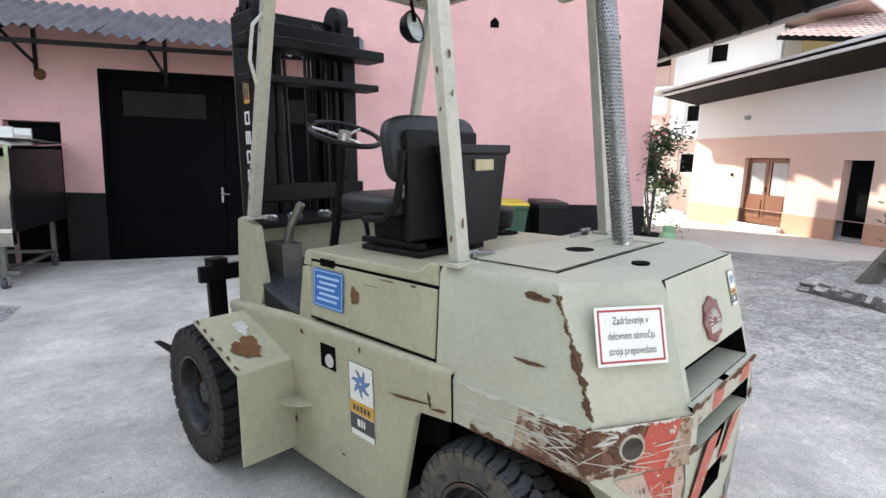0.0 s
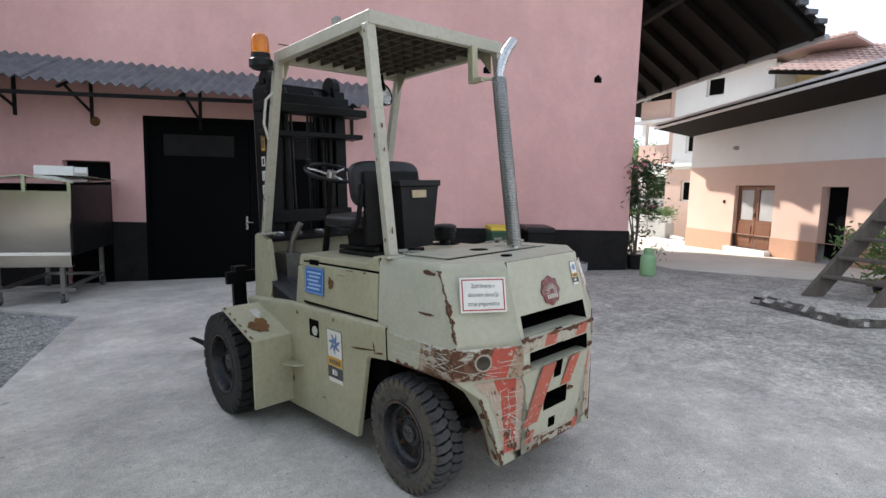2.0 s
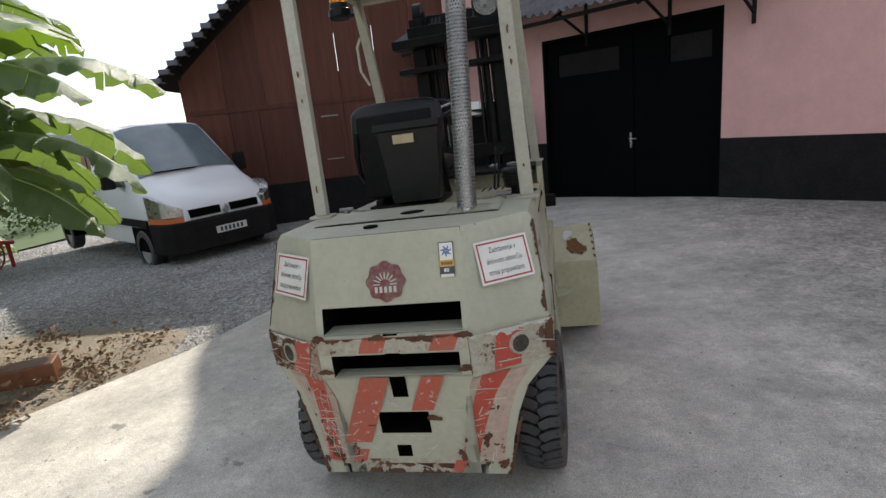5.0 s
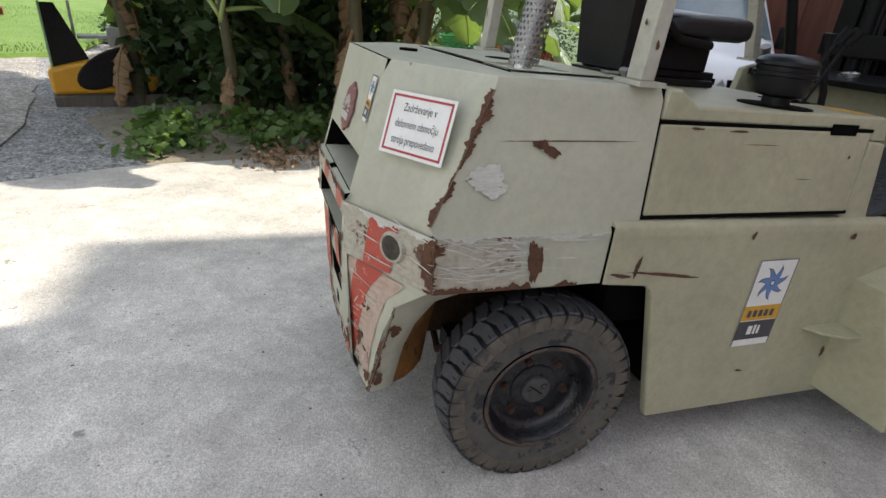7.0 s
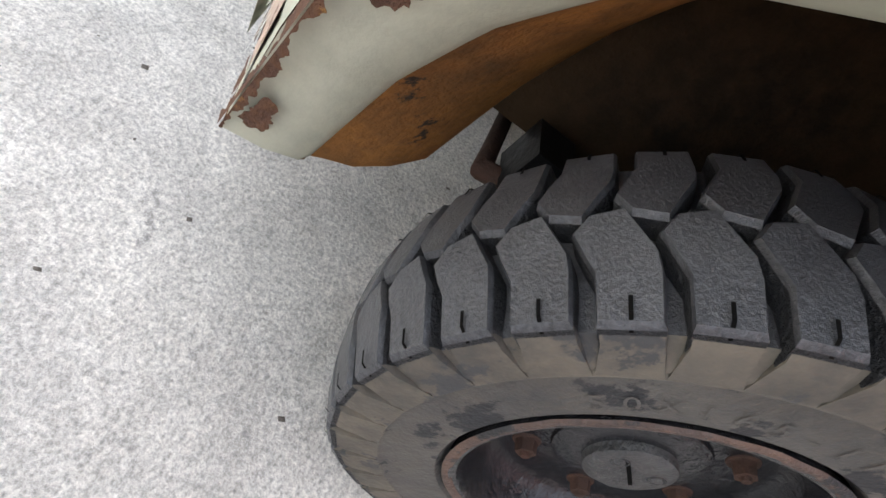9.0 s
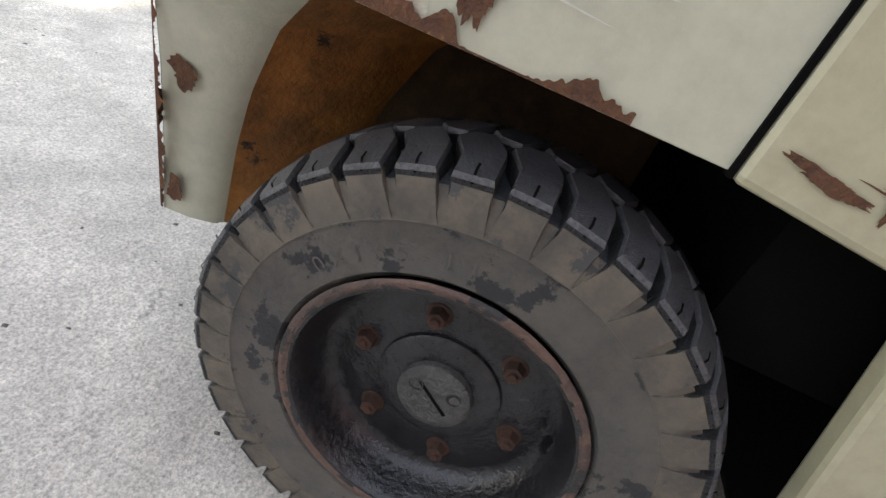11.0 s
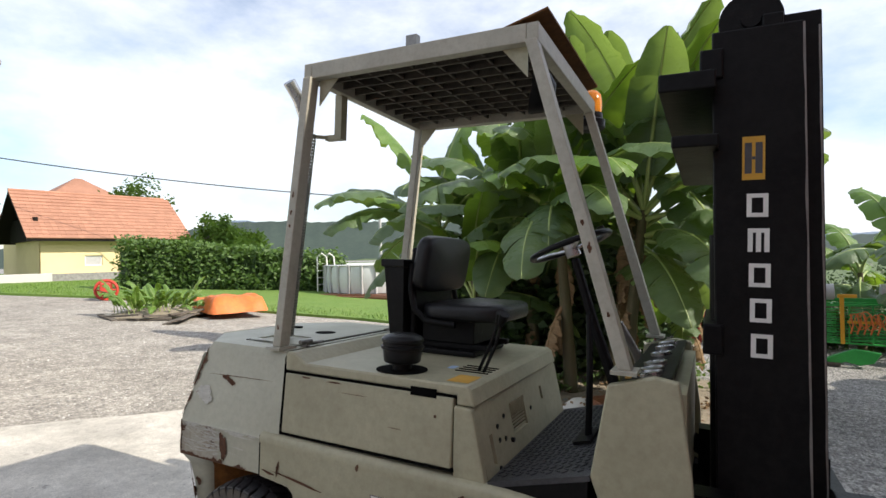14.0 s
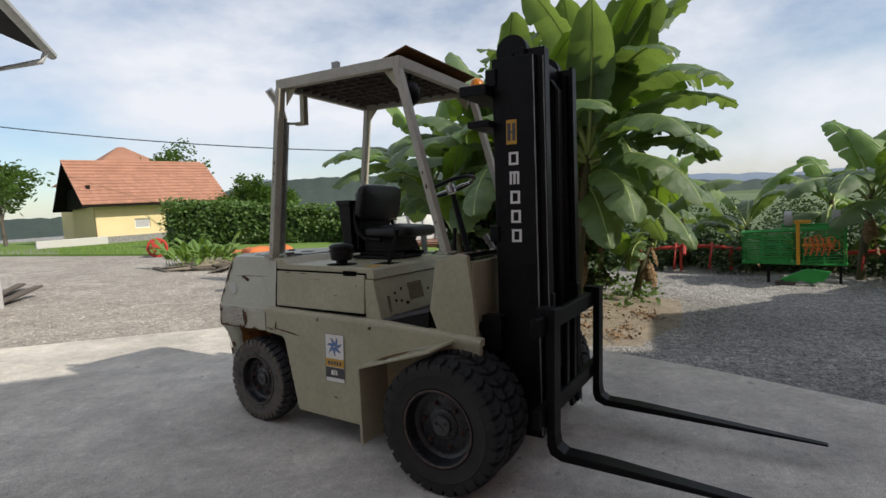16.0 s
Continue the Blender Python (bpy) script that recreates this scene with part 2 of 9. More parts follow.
def mottle(m, layers, rough_from=None):
    """Lays further scales of light and dark over a surface: (scale, detail, darkest, lightest), or only where the slab is rougher."""
    N, L = m.node_tree.nodes, m.node_tree.links
    sock = N["Principled BSDF"].inputs["Base Color"]
    geo = N.new("ShaderNodeNewGeometry")
    for sc, det, lo, hi in layers:
        n, r, x = N.new("ShaderNodeTexNoise"), N.new("ShaderNodeMapRange"), N.new("ShaderNodeMix")
        n.inputs["Scale"].default_value, n.inputs["Detail"].default_value, n.inputs["Roughness"].default_value = sc, det, 0.7
        r.inputs[1].default_value, r.inputs[2].default_value, r.inputs[3].default_value, r.inputs[4].default_value = 0.32, 0.68, lo, hi
        x.data_type, x.blend_type, x.inputs[0].default_value = "RGBA", "MULTIPLY", 1.0
        L.new(geo.outputs["Position"], n.inputs["Vector"])
        L.new(n.outputs["Fac"], r.inputs[0])
        L.new(sock.links[0].from_socket, x.inputs[6])
        L.new(r.outputs[0], x.inputs[7])
        if rough_from:
            sep, sm = N.new("ShaderNodeSeparateXYZ"), N.new("ShaderNodeMapRange")
            sm.inputs[1].default_value, sm.inputs[2].default_value = rough_from
            L.new(geo.outputs["Position"], sep.inputs[0])
            L.new(sep.outputs["X"], sm.inputs[0])
            L.new(sm.outputs[0], x.inputs[0])
        L.new(x.outputs[2], sock)


M_DRIVE = mat("smooth_pale_drive", (0.80, 0.75, 0.66), (0.68, 0.64, 0.565), 1.1, 0.85, 0.2, 0, (0.45, 0.42, 0.37), 90, 0.4, world_space=True, gloss=0.2)
mottle(M_CONC, ((3.5, 8, 0.80, 1.10), (16, 9, 0.84, 1.08), (0.55, 5, 0.82, 1.22), (75, 3, 0.88, 1.12), (330, 2, 0.88, 1.12)))
mottle(M_CONC, ((7, 6, 0.66, 1.04), (26, 6, 0.42, 1.30), (100, 3, 0.62, 1.22)), (1.4, 3.4))
M_GRAVEL = mat("grey_gravel", (0.42, 0.41, 0.39), (0.28, 0.272, 0.26), 0.5, 0.9, 1.0, 0, (0.06, 0.06, 0.06), 26, 0.9, (0.46, 0.45, 0.43), 0.64, 24, world_space=True, gloss=0.2)
M_GRAVELT = mat("pale_tan_gravel", (0.42, 0.39, 0.345), (0.31, 0.285, 0.25), 0.5, 0.9, 1.0, 0, (0.10, 0.095, 0.088), 26, 0.8, (0.55, 0.53, 0.49), 0.63, 24, world_space=True, gloss=0.2)
mottle(M_GRAVEL, ((2.2, 6, 0.75, 1.25), (11, 6, 0.55, 1.45), (48, 3, 0.45, 1.55)))
mottle(M_GRAVELT, ((2.2, 6, 0.80, 1.22), (11, 6, 0.65, 1.40), (48, 3, 0.55, 1.50)))
M_PALESTONE = mat("pale_pebble", (0.55, 0.54, 0.51), (0.44, 0.43, 0.40), 20, 0.85, 0.2)
M_STONE = mat("loose_stone", (0.33, 0.325, 0.31), (0.20, 0.195, 0.185), 9, 0.9, 0.4, 0, (0.11, 0.11, 0.11), 60, 0.4, random_tone=0.4)
M_SOIL = mat("dry_soil", (0.32, 0.27, 0.20), (0.20, 0.165, 0.12), 5, 0.95, 1.0, 0, (0.34, 0.30, 0.24), 40, 0.75, (0.055, 0.04, 0.028), 0.60, 16, world_space=True)
M_GRASS = mat("mown_grass", (0.12, 0.22, 0.03), (0.17, 0.26, 0.05), 1.2, 0.9, 1.0, 0, (0.05, 0.11, 0.018), 40, 0.6, world_space=True)
M_PINK = mat("pink_render", (0.75, 0.445, 0.41), (0.68, 0.39, 0.36), 0.8, 0.9, 0.12, 0, (0.55, 0.33, 0.30), 50, 0.25, stretch=(1, 1, 0.35), gloss=0.2)
mottle(M_PINK, ((0.45, 6, 0.95, 1.06), (1.8, 7, 0.96, 1.035), (9, 6, 0.97, 1.03)))
M_PLINTH = mat("dark_plinth_paint", (0.011, 0.0105, 0.0105), (0.020, 0.0185, 0.0185), 2.5, 0.85, 0.3, 0, (0.038, 0.034, 0.032), 35, 0.4, gloss=0.15)
M_GATE = mat("blackish_gate_paint", (0.0035, 0.0037, 0.004), (0.005, 0.0053, 0.0057), 1.5, 0.85, 0.1, 0, (0.008, 0.008, 0.0085), 30, 0.35, gloss=0.02)
M_AWN = mat("weathered_fibre_cement", (0.17, 0.17, 0.185), (0.11, 0.11, 0.12), 3, 0.85, 0.5, 0, (0.05, 0.05, 0.052), 30, 0.5, (0.30, 0.30, 0.30), 0.68, 10)
M_BARN = mat("red_brown_boards", (0.15, 0.052, 0.032), (0.11, 0.040, 0.026), 1.4, 0.7, 0.35, 0, (0.05, 0.022, 0.016), 30, 0.5, stretch=(6, 6, 0.4), random_tone=0.2, gloss=0.3)
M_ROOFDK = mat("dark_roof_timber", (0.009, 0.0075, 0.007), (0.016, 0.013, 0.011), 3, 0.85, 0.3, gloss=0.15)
# roof tile paled in the colour for the sun's glare
M_TILEP = mat("sun_glare_roof_tile", (0.62, 0.45, 0.40), (0.50, 0.34, 0.30), 1.0, 0.85, 0.3, 0, (0.70, 0.58, 0.53), 20, 0.45, random_tone=0.2)
M_TILE = mat("terracotta_roof_tile", (0.36, 0.175, 0.112), (0.27, 0.13, 0.083), 1.0, 0.85, 0.3, 0, (0.46, 0.26, 0.18), 20, 0.45, random_tone=0.12)
M_CREAM = mat("cream_render", (0.72, 0.60, 0.33), (0.66, 0.54, 0.30), 0.8, 0.9, 0.1, 0, (0.55, 0.45, 0.26), 30, 0.25)
M_APRI = mat("apricot_render", (0.66, 0.475, 0.40), (0.60, 0.425, 0.355), 0.7, 0.9, 0.1, 0, (0.52, 0.36, 0.28), 30, 0.2)
M_ORBAND = mat("orange_brown_render", (0.52, 0.31, 0.215), (0.46, 0.27, 0.185), 0.7, 0.9, 0.15, 0, (0.36, 0.17, 0.085), 30, 0.25)
M_WHITEW = mat("white_render", (0.78, 0.77, 0.75), (0.71, 0.70, 0.68), 0.6, 0.9, 0.1, 0, (0.62, 0.61, 0.59), 30, 0.2)
M_DOORW = mat("varnished_brown_wood", (0.20, 0.075, 0.03), (0.15, 0.055, 0.022), 3, 0.45, 0.2, 0, (0.08, 0.03, 0.015), 50, 0.4, stretch=(5, 5, 0.5))
M_OLDWOOD = mat("weathered_wood", (0.16, 0.135, 0.11), (0.105, 0.09, 0.075), 3, 0.85, 0.5, 0, (0.055, 0.048, 0.04), 45, 0.5, stretch=(6, 6, 0.7))
M_TRUNK = mat("banana_stem", (0.10, 0.078, 0.04), (0.07, 0.075, 0.03), 4, 0.7, 0.3, 0, (0.035, 0.027, 0.018), 25, 0.5, stretch=(4, 4, 0.6))
M_DRYLEAF = mat("withered_leaf", (0.33, 0.215, 0.11), (0.22, 0.145, 0.08), 6, 0.9, 0.4, 0, (0.11, 0.07, 0.042), 30, 0.5, stretch=(6, 0.6, 6))
M_LEAF = leaf_mat("banana_leaf", (0.14, 0.212, 0.10), (0.085, 0.148, 0.062), (0.24, 0.36, 0.06), 0.30, 5.0, 0.34, stretch=(2.6, 0.22, 2.6))
M_LEAFY = leaf_mat("young_banana_leaf", (0.14, 0.25, 0.05), (0.11, 0.20, 0.042), (0.25, 0.40, 0.03), 0.36, 5.0, 0.33, (2.6, 0.22, 2.6))
M_RIB = mat("leaf_midrib", (0.34, 0.42, 0.14), (0.28, 0.36, 0.12), 8, 0.45, 0.05)
M_HEDGE = leaf_mat("hedge_leaf", (0.085, 0.155, 0.04), (0.12, 0.20, 0.055), (0.16, 0.28, 0.03), 0.5)
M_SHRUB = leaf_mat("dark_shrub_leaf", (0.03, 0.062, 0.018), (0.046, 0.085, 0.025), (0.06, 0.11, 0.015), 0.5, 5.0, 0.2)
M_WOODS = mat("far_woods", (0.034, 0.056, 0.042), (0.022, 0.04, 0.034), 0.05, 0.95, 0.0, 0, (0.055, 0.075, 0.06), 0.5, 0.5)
M_FIELD = mat("far_field", (0.10, 0.145, 0.05), (0.075, 0.115, 0.042), 0.02, 0.95, 0.0, 0, (0.055, 0.085, 0.035), 0.3, 0.5)
M_VAN = mat("white_car_paint", (0.84, 0.85, 0.86), (0.81, 0.82, 0.83), 2, 0.2, 0.0, 0, (0.74, 0.75, 0.76), 20, 0.1)
M_GREENB = mat("green_machine_paint", (0.025, 0.30, 0.05), (0.03, 0.36, 0.065), 3, 0.45, 0.05, 0, (0.02, 0.18, 0.03), 20, 0.35)
M_REDM = mat("red_machine_paint", (0.50, 0.045, 0.025), (0.40, 0.04, 0.025), 4, 0.5, 0.08, 0, (0.25, 0.04, 0.03), 30, 0.35)
M_YELM = mat("yellow_machine_paint", (0.72, 0.36, 0.02), (0.66, 0.32, 0.02), 4, 0.45, 0.05, 0, (0.4, 0.2, 0.03), 30, 0.3)
M_TARP = mat("orange_tarpaulin", (0.72, 0.20, 0.045), (0.60, 0.15, 0.035), 4, 0.5, 0.4, 0, (0.45, 0.12, 0.04), 14, 0.4)
M_POOL = mat("pale_pool_wall", (0.62, 0.64, 0.63), (0.55, 0.57, 0.56), 2, 0.5, 0.05)
M_GREYP = mat("grey_plastic", (0.42, 0.42, 0.42), (0.36, 0.36, 0.36), 5, 0.5, 0.08)
M_BINGREEN = mat("green_bin_plastic", (0.03, 0.085, 0.045), (0.04, 0.10, 0.055), 3, 0.5, 0.08)
M_BINYEL = mat("yellow_bin_lid", (0.62, 0.46, 0.03), (0.56, 0.41, 0.03), 4, 0.5, 0.08)
M_GASGREEN = mat("green_cylinder_paint", (0.24, 0.42, 0.21), (0.29, 0.47, 0.25), 4, 0.45, 0.08)
M_BARREL = mat("red_barrel_paint", (0.30, 0.06, 0.035), (0.24, 0.05, 0.03), 4, 0.5, 0.1)
M_INOX = mat("brushed_inox", (0.66, 0.63, 0.57), (0.60, 0.57, 0.52), 1.6, 0.17, 0.02, 1.0, (0.50, 0.48, 0.43), 50, 0.15, stretch=(1, 1, 8), rough_var=0.05)
M_FLOWER = mat("pink_blossom", (0.55, 0.06, 0.14), (0.45, 0.05, 0.11), 8, 0.7, 0.1)


# ---- mesh helpers ----
def bx(bm, x0, x1, y0, y1, z0, z1, m=None):
    mt = Matrix.Translation(((x0 + x1) / 2, (y0 + y1) / 2, (z0 + z1) / 2)) @ Matrix.Diagonal((abs(x1 - x0), abs(y1 - y0), abs(z1 - z0), 1))
    return bmesh.ops.create_cube(bm, size=1, matrix=(m @ mt) if m else mt)["verts"]


def cyl(bm, p0, p1, r0, r1=None, seg=16, caps=True):
    p0, p1 = Vector(p0), Vector(p1)
    r1 = r0 if r1 is None else r1
    d = p1 - p0
    q = d.to_track_quat("Z", "Y").to_matrix().to_4x4()
    return bmesh.ops.create_cone(bm, cap_ends=caps, segments=seg, radius1=r0, radius2=r1, depth=d.length, matrix=Matrix.Translation((p0 + p1) / 2) @ q)["verts"]


def tube(bm, pts, r, seg=8, closed=False):
    """A round bar along a line of points."""
    pts = [Vector(p) for p in pts]
    n = len(pts)
    rings = []
    radii = r if isinstance(r, (list, tuple)) else [r] * n
    ref = None
    for i, p in enumerate(pts):
        a = pts[(i - 1) % n] if (closed or i) else p
        b = pts[(i + 1) % n] if (closed or i < n - 1) else p
        d = (b - a).normalized()
        if ref is None:
            ref = d.orthogonal().normalized()
        ref = (ref - d * ref.dot(d)).normalized()
        s = d.cross(ref)
        rings.append([bm.verts.new(p + (ref * math.cos(2 * math.pi * k / seg) + s * math.sin(2 * math.pi * k / seg)) * radii[i]) for k in range(seg)])
    for i in range(n if closed else n - 1):
        A, B = rings[i], rings[(i + 1) % n]
        for k in range(seg):
            bm.faces.new((A[k], A[(k + 1) % seg], B[(k + 1) % seg], B[k]))
    if not closed:
        bm.faces.new(rings[0][::-1])
        bm.faces.new(rings[-1])


def loft(bm, rings, caps=True, closed=True):
    """Faces between rings of points of equal count."""
    vs = [[bm.verts.new(p) for p in r] for r in rings]
    n = len(vs[0])
    for a, b in zip(vs, vs[1:]):
        for k in range(n if closed else n - 1):
            bm.faces.new((a[k], a[(k + 1) % n], b[(k + 1) % n], b[k]))
    if caps:
        bm.faces.new(vs[0][::-1])
        bm.faces.new(vs[-1])
    return vs


def prism(bm, poly, lo, hi, axis="z"):
    """A flat outline pulled along an axis: outlines (x, y) for z, (y, z) for x, (x, z) for y."""
    def at(p, h):
        return {"z": (p[0], p[1], h), "x": (h, p[0], p[1]), "y": (p[0], h, p[1])}[axis]
    loft(bm, [[at(p, lo) for p in poly], [at(p, hi) for p in poly]])
    

def spin(bm, profile, seg=32, axis="x", at=(0, 0, 0), closed_profile=False):
    """Turns a profile of (along, radius) round an axis."""
    rings = []
    for k in range(seg):
        a = 2 * math.pi * k / seg
        c, s = math.cos(a), math.sin(a)
        ring = []
        for u, r in profile:
            p = {"x": (u, r * c, r * s), "z": (r * c, r * s, u), "y": (r * c, u, r * s)}[axis]
            ring.append(bm.verts.new(Vector(p) + Vector(at)))
        rings.append(ring)
    n = len(profile)
    for k in range(seg):
        A, B = rings[k], rings[(k + 1) % seg]
        for i in range(n if closed_profile else n - 1):
            bm.faces.new((A[i], A[(i + 1) % n], B[(i + 1) % n], B[i]))


def finish(ob, bm, material, smooth=0.0, bevel=0.0):
    bmesh.ops.recalc_face_normals(bm, faces=bm.faces)
    bm.to_mesh(ob.data)
    bm.free()
    for m in (material if isinstance(material, (list, tuple)) else [material]):
        ob.data.materials.append(m)
    if bevel:
        b = ob.modifiers.new("bevel", "BEVEL")
        b.width, b.segments, b.limit_method, b.angle_limit = bevel, 2, "ANGLE", radians(35)
    if smooth:
        ob.data.shade_smooth()
        ob.data.set_sharp_from_angle(angle=radians(smooth))
    return ob


def part(name, bm, material, parent=None, label="", smooth=0.0, bevel=0.0):
    ob = new(name, bpy.data.meshes.new(name))
    if parent:
        ob.parent = parent
    finish(ob, bm, material, smooth, bevel)
    return tagged(ob, label)


def thing(name, label, category, m=None, group="", kind=""):
    ob = new(name)
    if m:
        ob.matrix_world = m
    return tagged(ob, label, category, group, kind)


def solo(name, bm, material, label, category, group="", kind="", smooth=0.0, bevel=0.0, m=None):
    ob = part(name, bm, material, None, "", smooth, bevel)
    if m:
        ob.matrix_world = m
    return tagged(ob, label, category, group, kind)


def boxes(name, material, parent, *bs, bevel=0.0, label=""):
    bm = bmesh.new()
    for b in bs:
        bx(bm, *b)
    return part(name, bm, material, parent, label, 0, bevel)


def text_mesh(name, body, size, material, parent, m, align="CENTER"):
    """Letters of the built-in font, laid flat as a mesh."""
    cu = bpy.data.curves.new(name, "FONT")
    cu.body, cu.size, cu.align_x, cu.align_y = body, size, align, "CENTER"
    tmp = bpy.data.objects.new(name, cu)
    me = bpy.data.meshes.new_from_object(tmp)
    bpy.data.objects.remove(tmp)
    ob = new(name, me)
    me.materials.clear()
    me.materials.append(material)
    ob.parent = parent
    ob.matrix_local = m
    return ob


def ground_z(x, y):
    return 0.036 * max(-12.0, min(x, 3.0)) - 0.036 * max(-30.0, min(y, 12.0))


def plate(bm, u0, u1, v0, v1, holes, fn, back=True):
    """A sheet with rectangular recesses (u0, u1, v0, v1, depth); fn(u, v, depth) gives the place."""
    us = sorted({u0, u1, *[h[0] for h in holes], *[h[1] for h in holes]})
    vs = sorted({v0, v1, *[h[2] for h in holes], *[h[3] for h in holes]})
    cache = {}

    def vert(u, v, d):
        k = (round(u, 5), round(v, 5), round(d, 5))
        if k not in cache:
            cache[k] = bm.verts.new(fn(u, v, d))
        return cache[k]
    for a, b in zip(us, us[1:]):
        for c, d in zip(vs, vs[1:]):
            mu, mv = (a + b) / 2, (c + d) / 2
            if not any(h[0] < mu < h[1] and h[2] < mv < h[3] for h in holes):
                bm.faces.new((vert(a, c, 0), vert(b, c, 0), vert(b, d, 0), vert(a, d, 0)))
    for a, b, c, d, dep in holes:
        q = [(a, c), (b, c), (b, d), (a, d)]
        for (p, r) in zip(q, q[1:] + q[:1]):
            try:
                bm.faces.new((vert(*p, 0), vert(*r, 0), vert(*r, dep), vert(*p, dep)))
            except ValueError:
                pass
        if back:
            bm.faces.new([vert(*p, dep) for p in q])


# ---- ground ----
def sheet(name, material, xs, ys, zfn, label, category, kind="structure"):
    bm = bmesh.new()
    grid = [[bm.verts.new((x, y, zfn(x, y))) for y in ys] for x in xs]
    for i in range(len(xs) - 1):
        for j in range(len(ys) - 1):
            bm.faces.new((grid[i][j], grid[i + 1][j], grid[i + 1][j + 1], grid[i][j + 1]))
    return solo(name, bm, material, label, category, "", kind, 30)


steps = [-1500, -600, -250, -120, -70] + list(range(-50, -12, 2)) + [v * 0.5 for v in range(-24, 41)] + [24, 30, 40, 70, 120, 300, 800, 1500]
sheet("ground", M_GRAVEL, steps, steps, lambda x, y: ground_z(x, y) - 0.03 + 0.012 * noise.noise((x * 0.9, y * 0.9, 0)) - (0.004 * max(0, math.hypot(x, y) - 45)), "grey gravel yard with pale and dark stones", "ground")
PAD = [(-1.04, 6.95), (-2.3, 3.35), (-2.64, 1.95), (-3.5, 0.2), (-3.0, -1.35), (-2.5, -2.15), (-1.45, -2.72), (0.5, -4.1), (3.5, -5.6), (9.5, -6.5), (13.5, 0.5), (13.2, 6.5), (8.6, 3.55), (-2.0, 11.4), (-2.2, 9.2)]


def inside(x, y, poly):
    c = False
    for (x0, y0), (x1, y1) in zip(poly, poly[1:] + poly[:1]):
        if (y0 > y) != (y1 > y) and x < (x1 - x0) * (y - y0) / (y1 - y0) + x0:
            c = not c
    return c


bm = bmesh.new()
rim = []
for (x0, y0), (x1, y1) in zip(PAD, PAD[1:] + PAD[:1]):
    n = max(1, int(math.hypot(x1 - x0, y1 - y0) / 0.35))
    for k in range(n):
        x, y = x0 + (x1 - x0) * k / n, y0 + (y1 - y0) * k / n
        w = 0.035 * noise.noise((x * 2.1, y * 2.1, 3)) if k else 0
        rim.append((x + w, y + w))
core = [(x, y) for x in [v * 0.5 for v in range(-8, 30)] for y in [v * 0.5 for v in range(-14, 24)] if inside(x, y, PAD) and min((x - a) ** 2 + (y - b) ** 2 for a, b in rim) > 0.06]
from mathutils import geometry
verts2, _, tris, *_ = geometry.delaunay_2d_cdt([Vector(p) for p in rim + core], [(i, (i + 1) % len(rim)) for i in range(len(rim))], [], 1, 1e-5)
pv = [bm.verts.new((v.x, v.y, ground_z(v.x, v.y))) for v in verts2]
for t in tris:
    bm.faces.new([pv[i] for i in t])
low = [bm.verts.new((x, y, ground_z(x, y) - 0.12)) for x, y in rim]
for i in range(len(rim)):
    j = (i + 1) % len(rim)
    bm.faces.new((pv[i], low[i], low[j], pv[j]))
solo("pavement", bm, M_CONC, "pale grey concrete yard slab, stained and cracked", "concrete slab", "", "structure", 30)

slab = bpy.data.objects["pavement"]
for n_, (x0, y0, x1, y1, w0) in enumerate(((3.9, 4.1, 7.2, 2.9, 0.009), (4.9, 1.9, 4.3, 0.2, 0.005), (6.4, 2.2, 8.8, 0.4, 0.007))):
    bm = bmesh.new()
    d = Vector((x1 - x0, y1 - y0)).normalized()
    steps, prev = 70, None
    for k in range(steps + 1):
        f = k / steps
        o = 0.22 * noise.noise((f * 3, n_ * 5.1, 0)) + 0.07 * noise.noise((f * 13, n_ * 3.3, 2)) + 0.02 * noise.noise((f * 45, n_, 4))
        w = w0 * (0.35 + 0.9 * abs(noise.noise((f * 20, n_ * 2.2, 7)))) * min(1, 6 * f, 6 * (1 - f)) + 0.0008
        px, py = x0 + (x1 - x0) * f - d.y * o, y0 + (y1 - y0) * f + d.x * o
        row = [bm.verts.new((px + d.y * q, py - d.x * q, ground_z(px, py) + 0.004)) for q in (-w, w)]
        if prev:
            bm.faces.new((prev[0], prev[1], row[1], row[0]))
        prev = row
    part("crack", bm, M_SOIL, slab, "dark crack in the concrete")

# ---- pink house with the garage ----
HX, HY = Vector((0.804, -0.595, 0)), Vector((0.595, 0.804, 0))
HOUSE = Matrix(((0.804, 0.595, 0, 4.76), (-0.595, 0.804, 0, 6.43), (0, 0, 1, 0), (0, 0, 0, 1)))
house = thing("pink_house", "tall pink rendered house with dark painted plinth", "house", HOUSE)
GATE, SMALL = (-5.33, -1.92, -0.6, 2.77, 0.2), (-6.76, -5.93, -0.6, 1.91, 0.25)
# wall top is unseen, its height chosen with the roof for the shadow
bm = bmesh.new()
vents = [(1.05, 1.17, 3.84, 3.97, 0.2), (3.32, 3.44, 3.77, 3.89, 0.2)]
plate(bm, -8.1, 4.22, -0.6, 8.62, [GATE, SMALL, *vents], lambda u, v, d: (u, d, v))
bx(bm, 4.02, 4.22, 0.002, 7, -0.6, 6.6)
bx(bm, -8.1, 4.22, 0.32, 0.5, -0.6, 8.35)
part("wall", bm, M_PINK, house)
for a, b in ((-8.1, -6.76), (-5.93, -5.33), (-1.92, 4.235)):
    boxes("plinth", M_PLINTH, house, (a, b, -0.016, -0.002, -0.6, 0.79), label="blackish painted plinth")
boxes("plinth", M_PLINTH, house, (4.222, 4.236, -0.002, 7, -0.6, 0.79), label="blackish painted plinth")
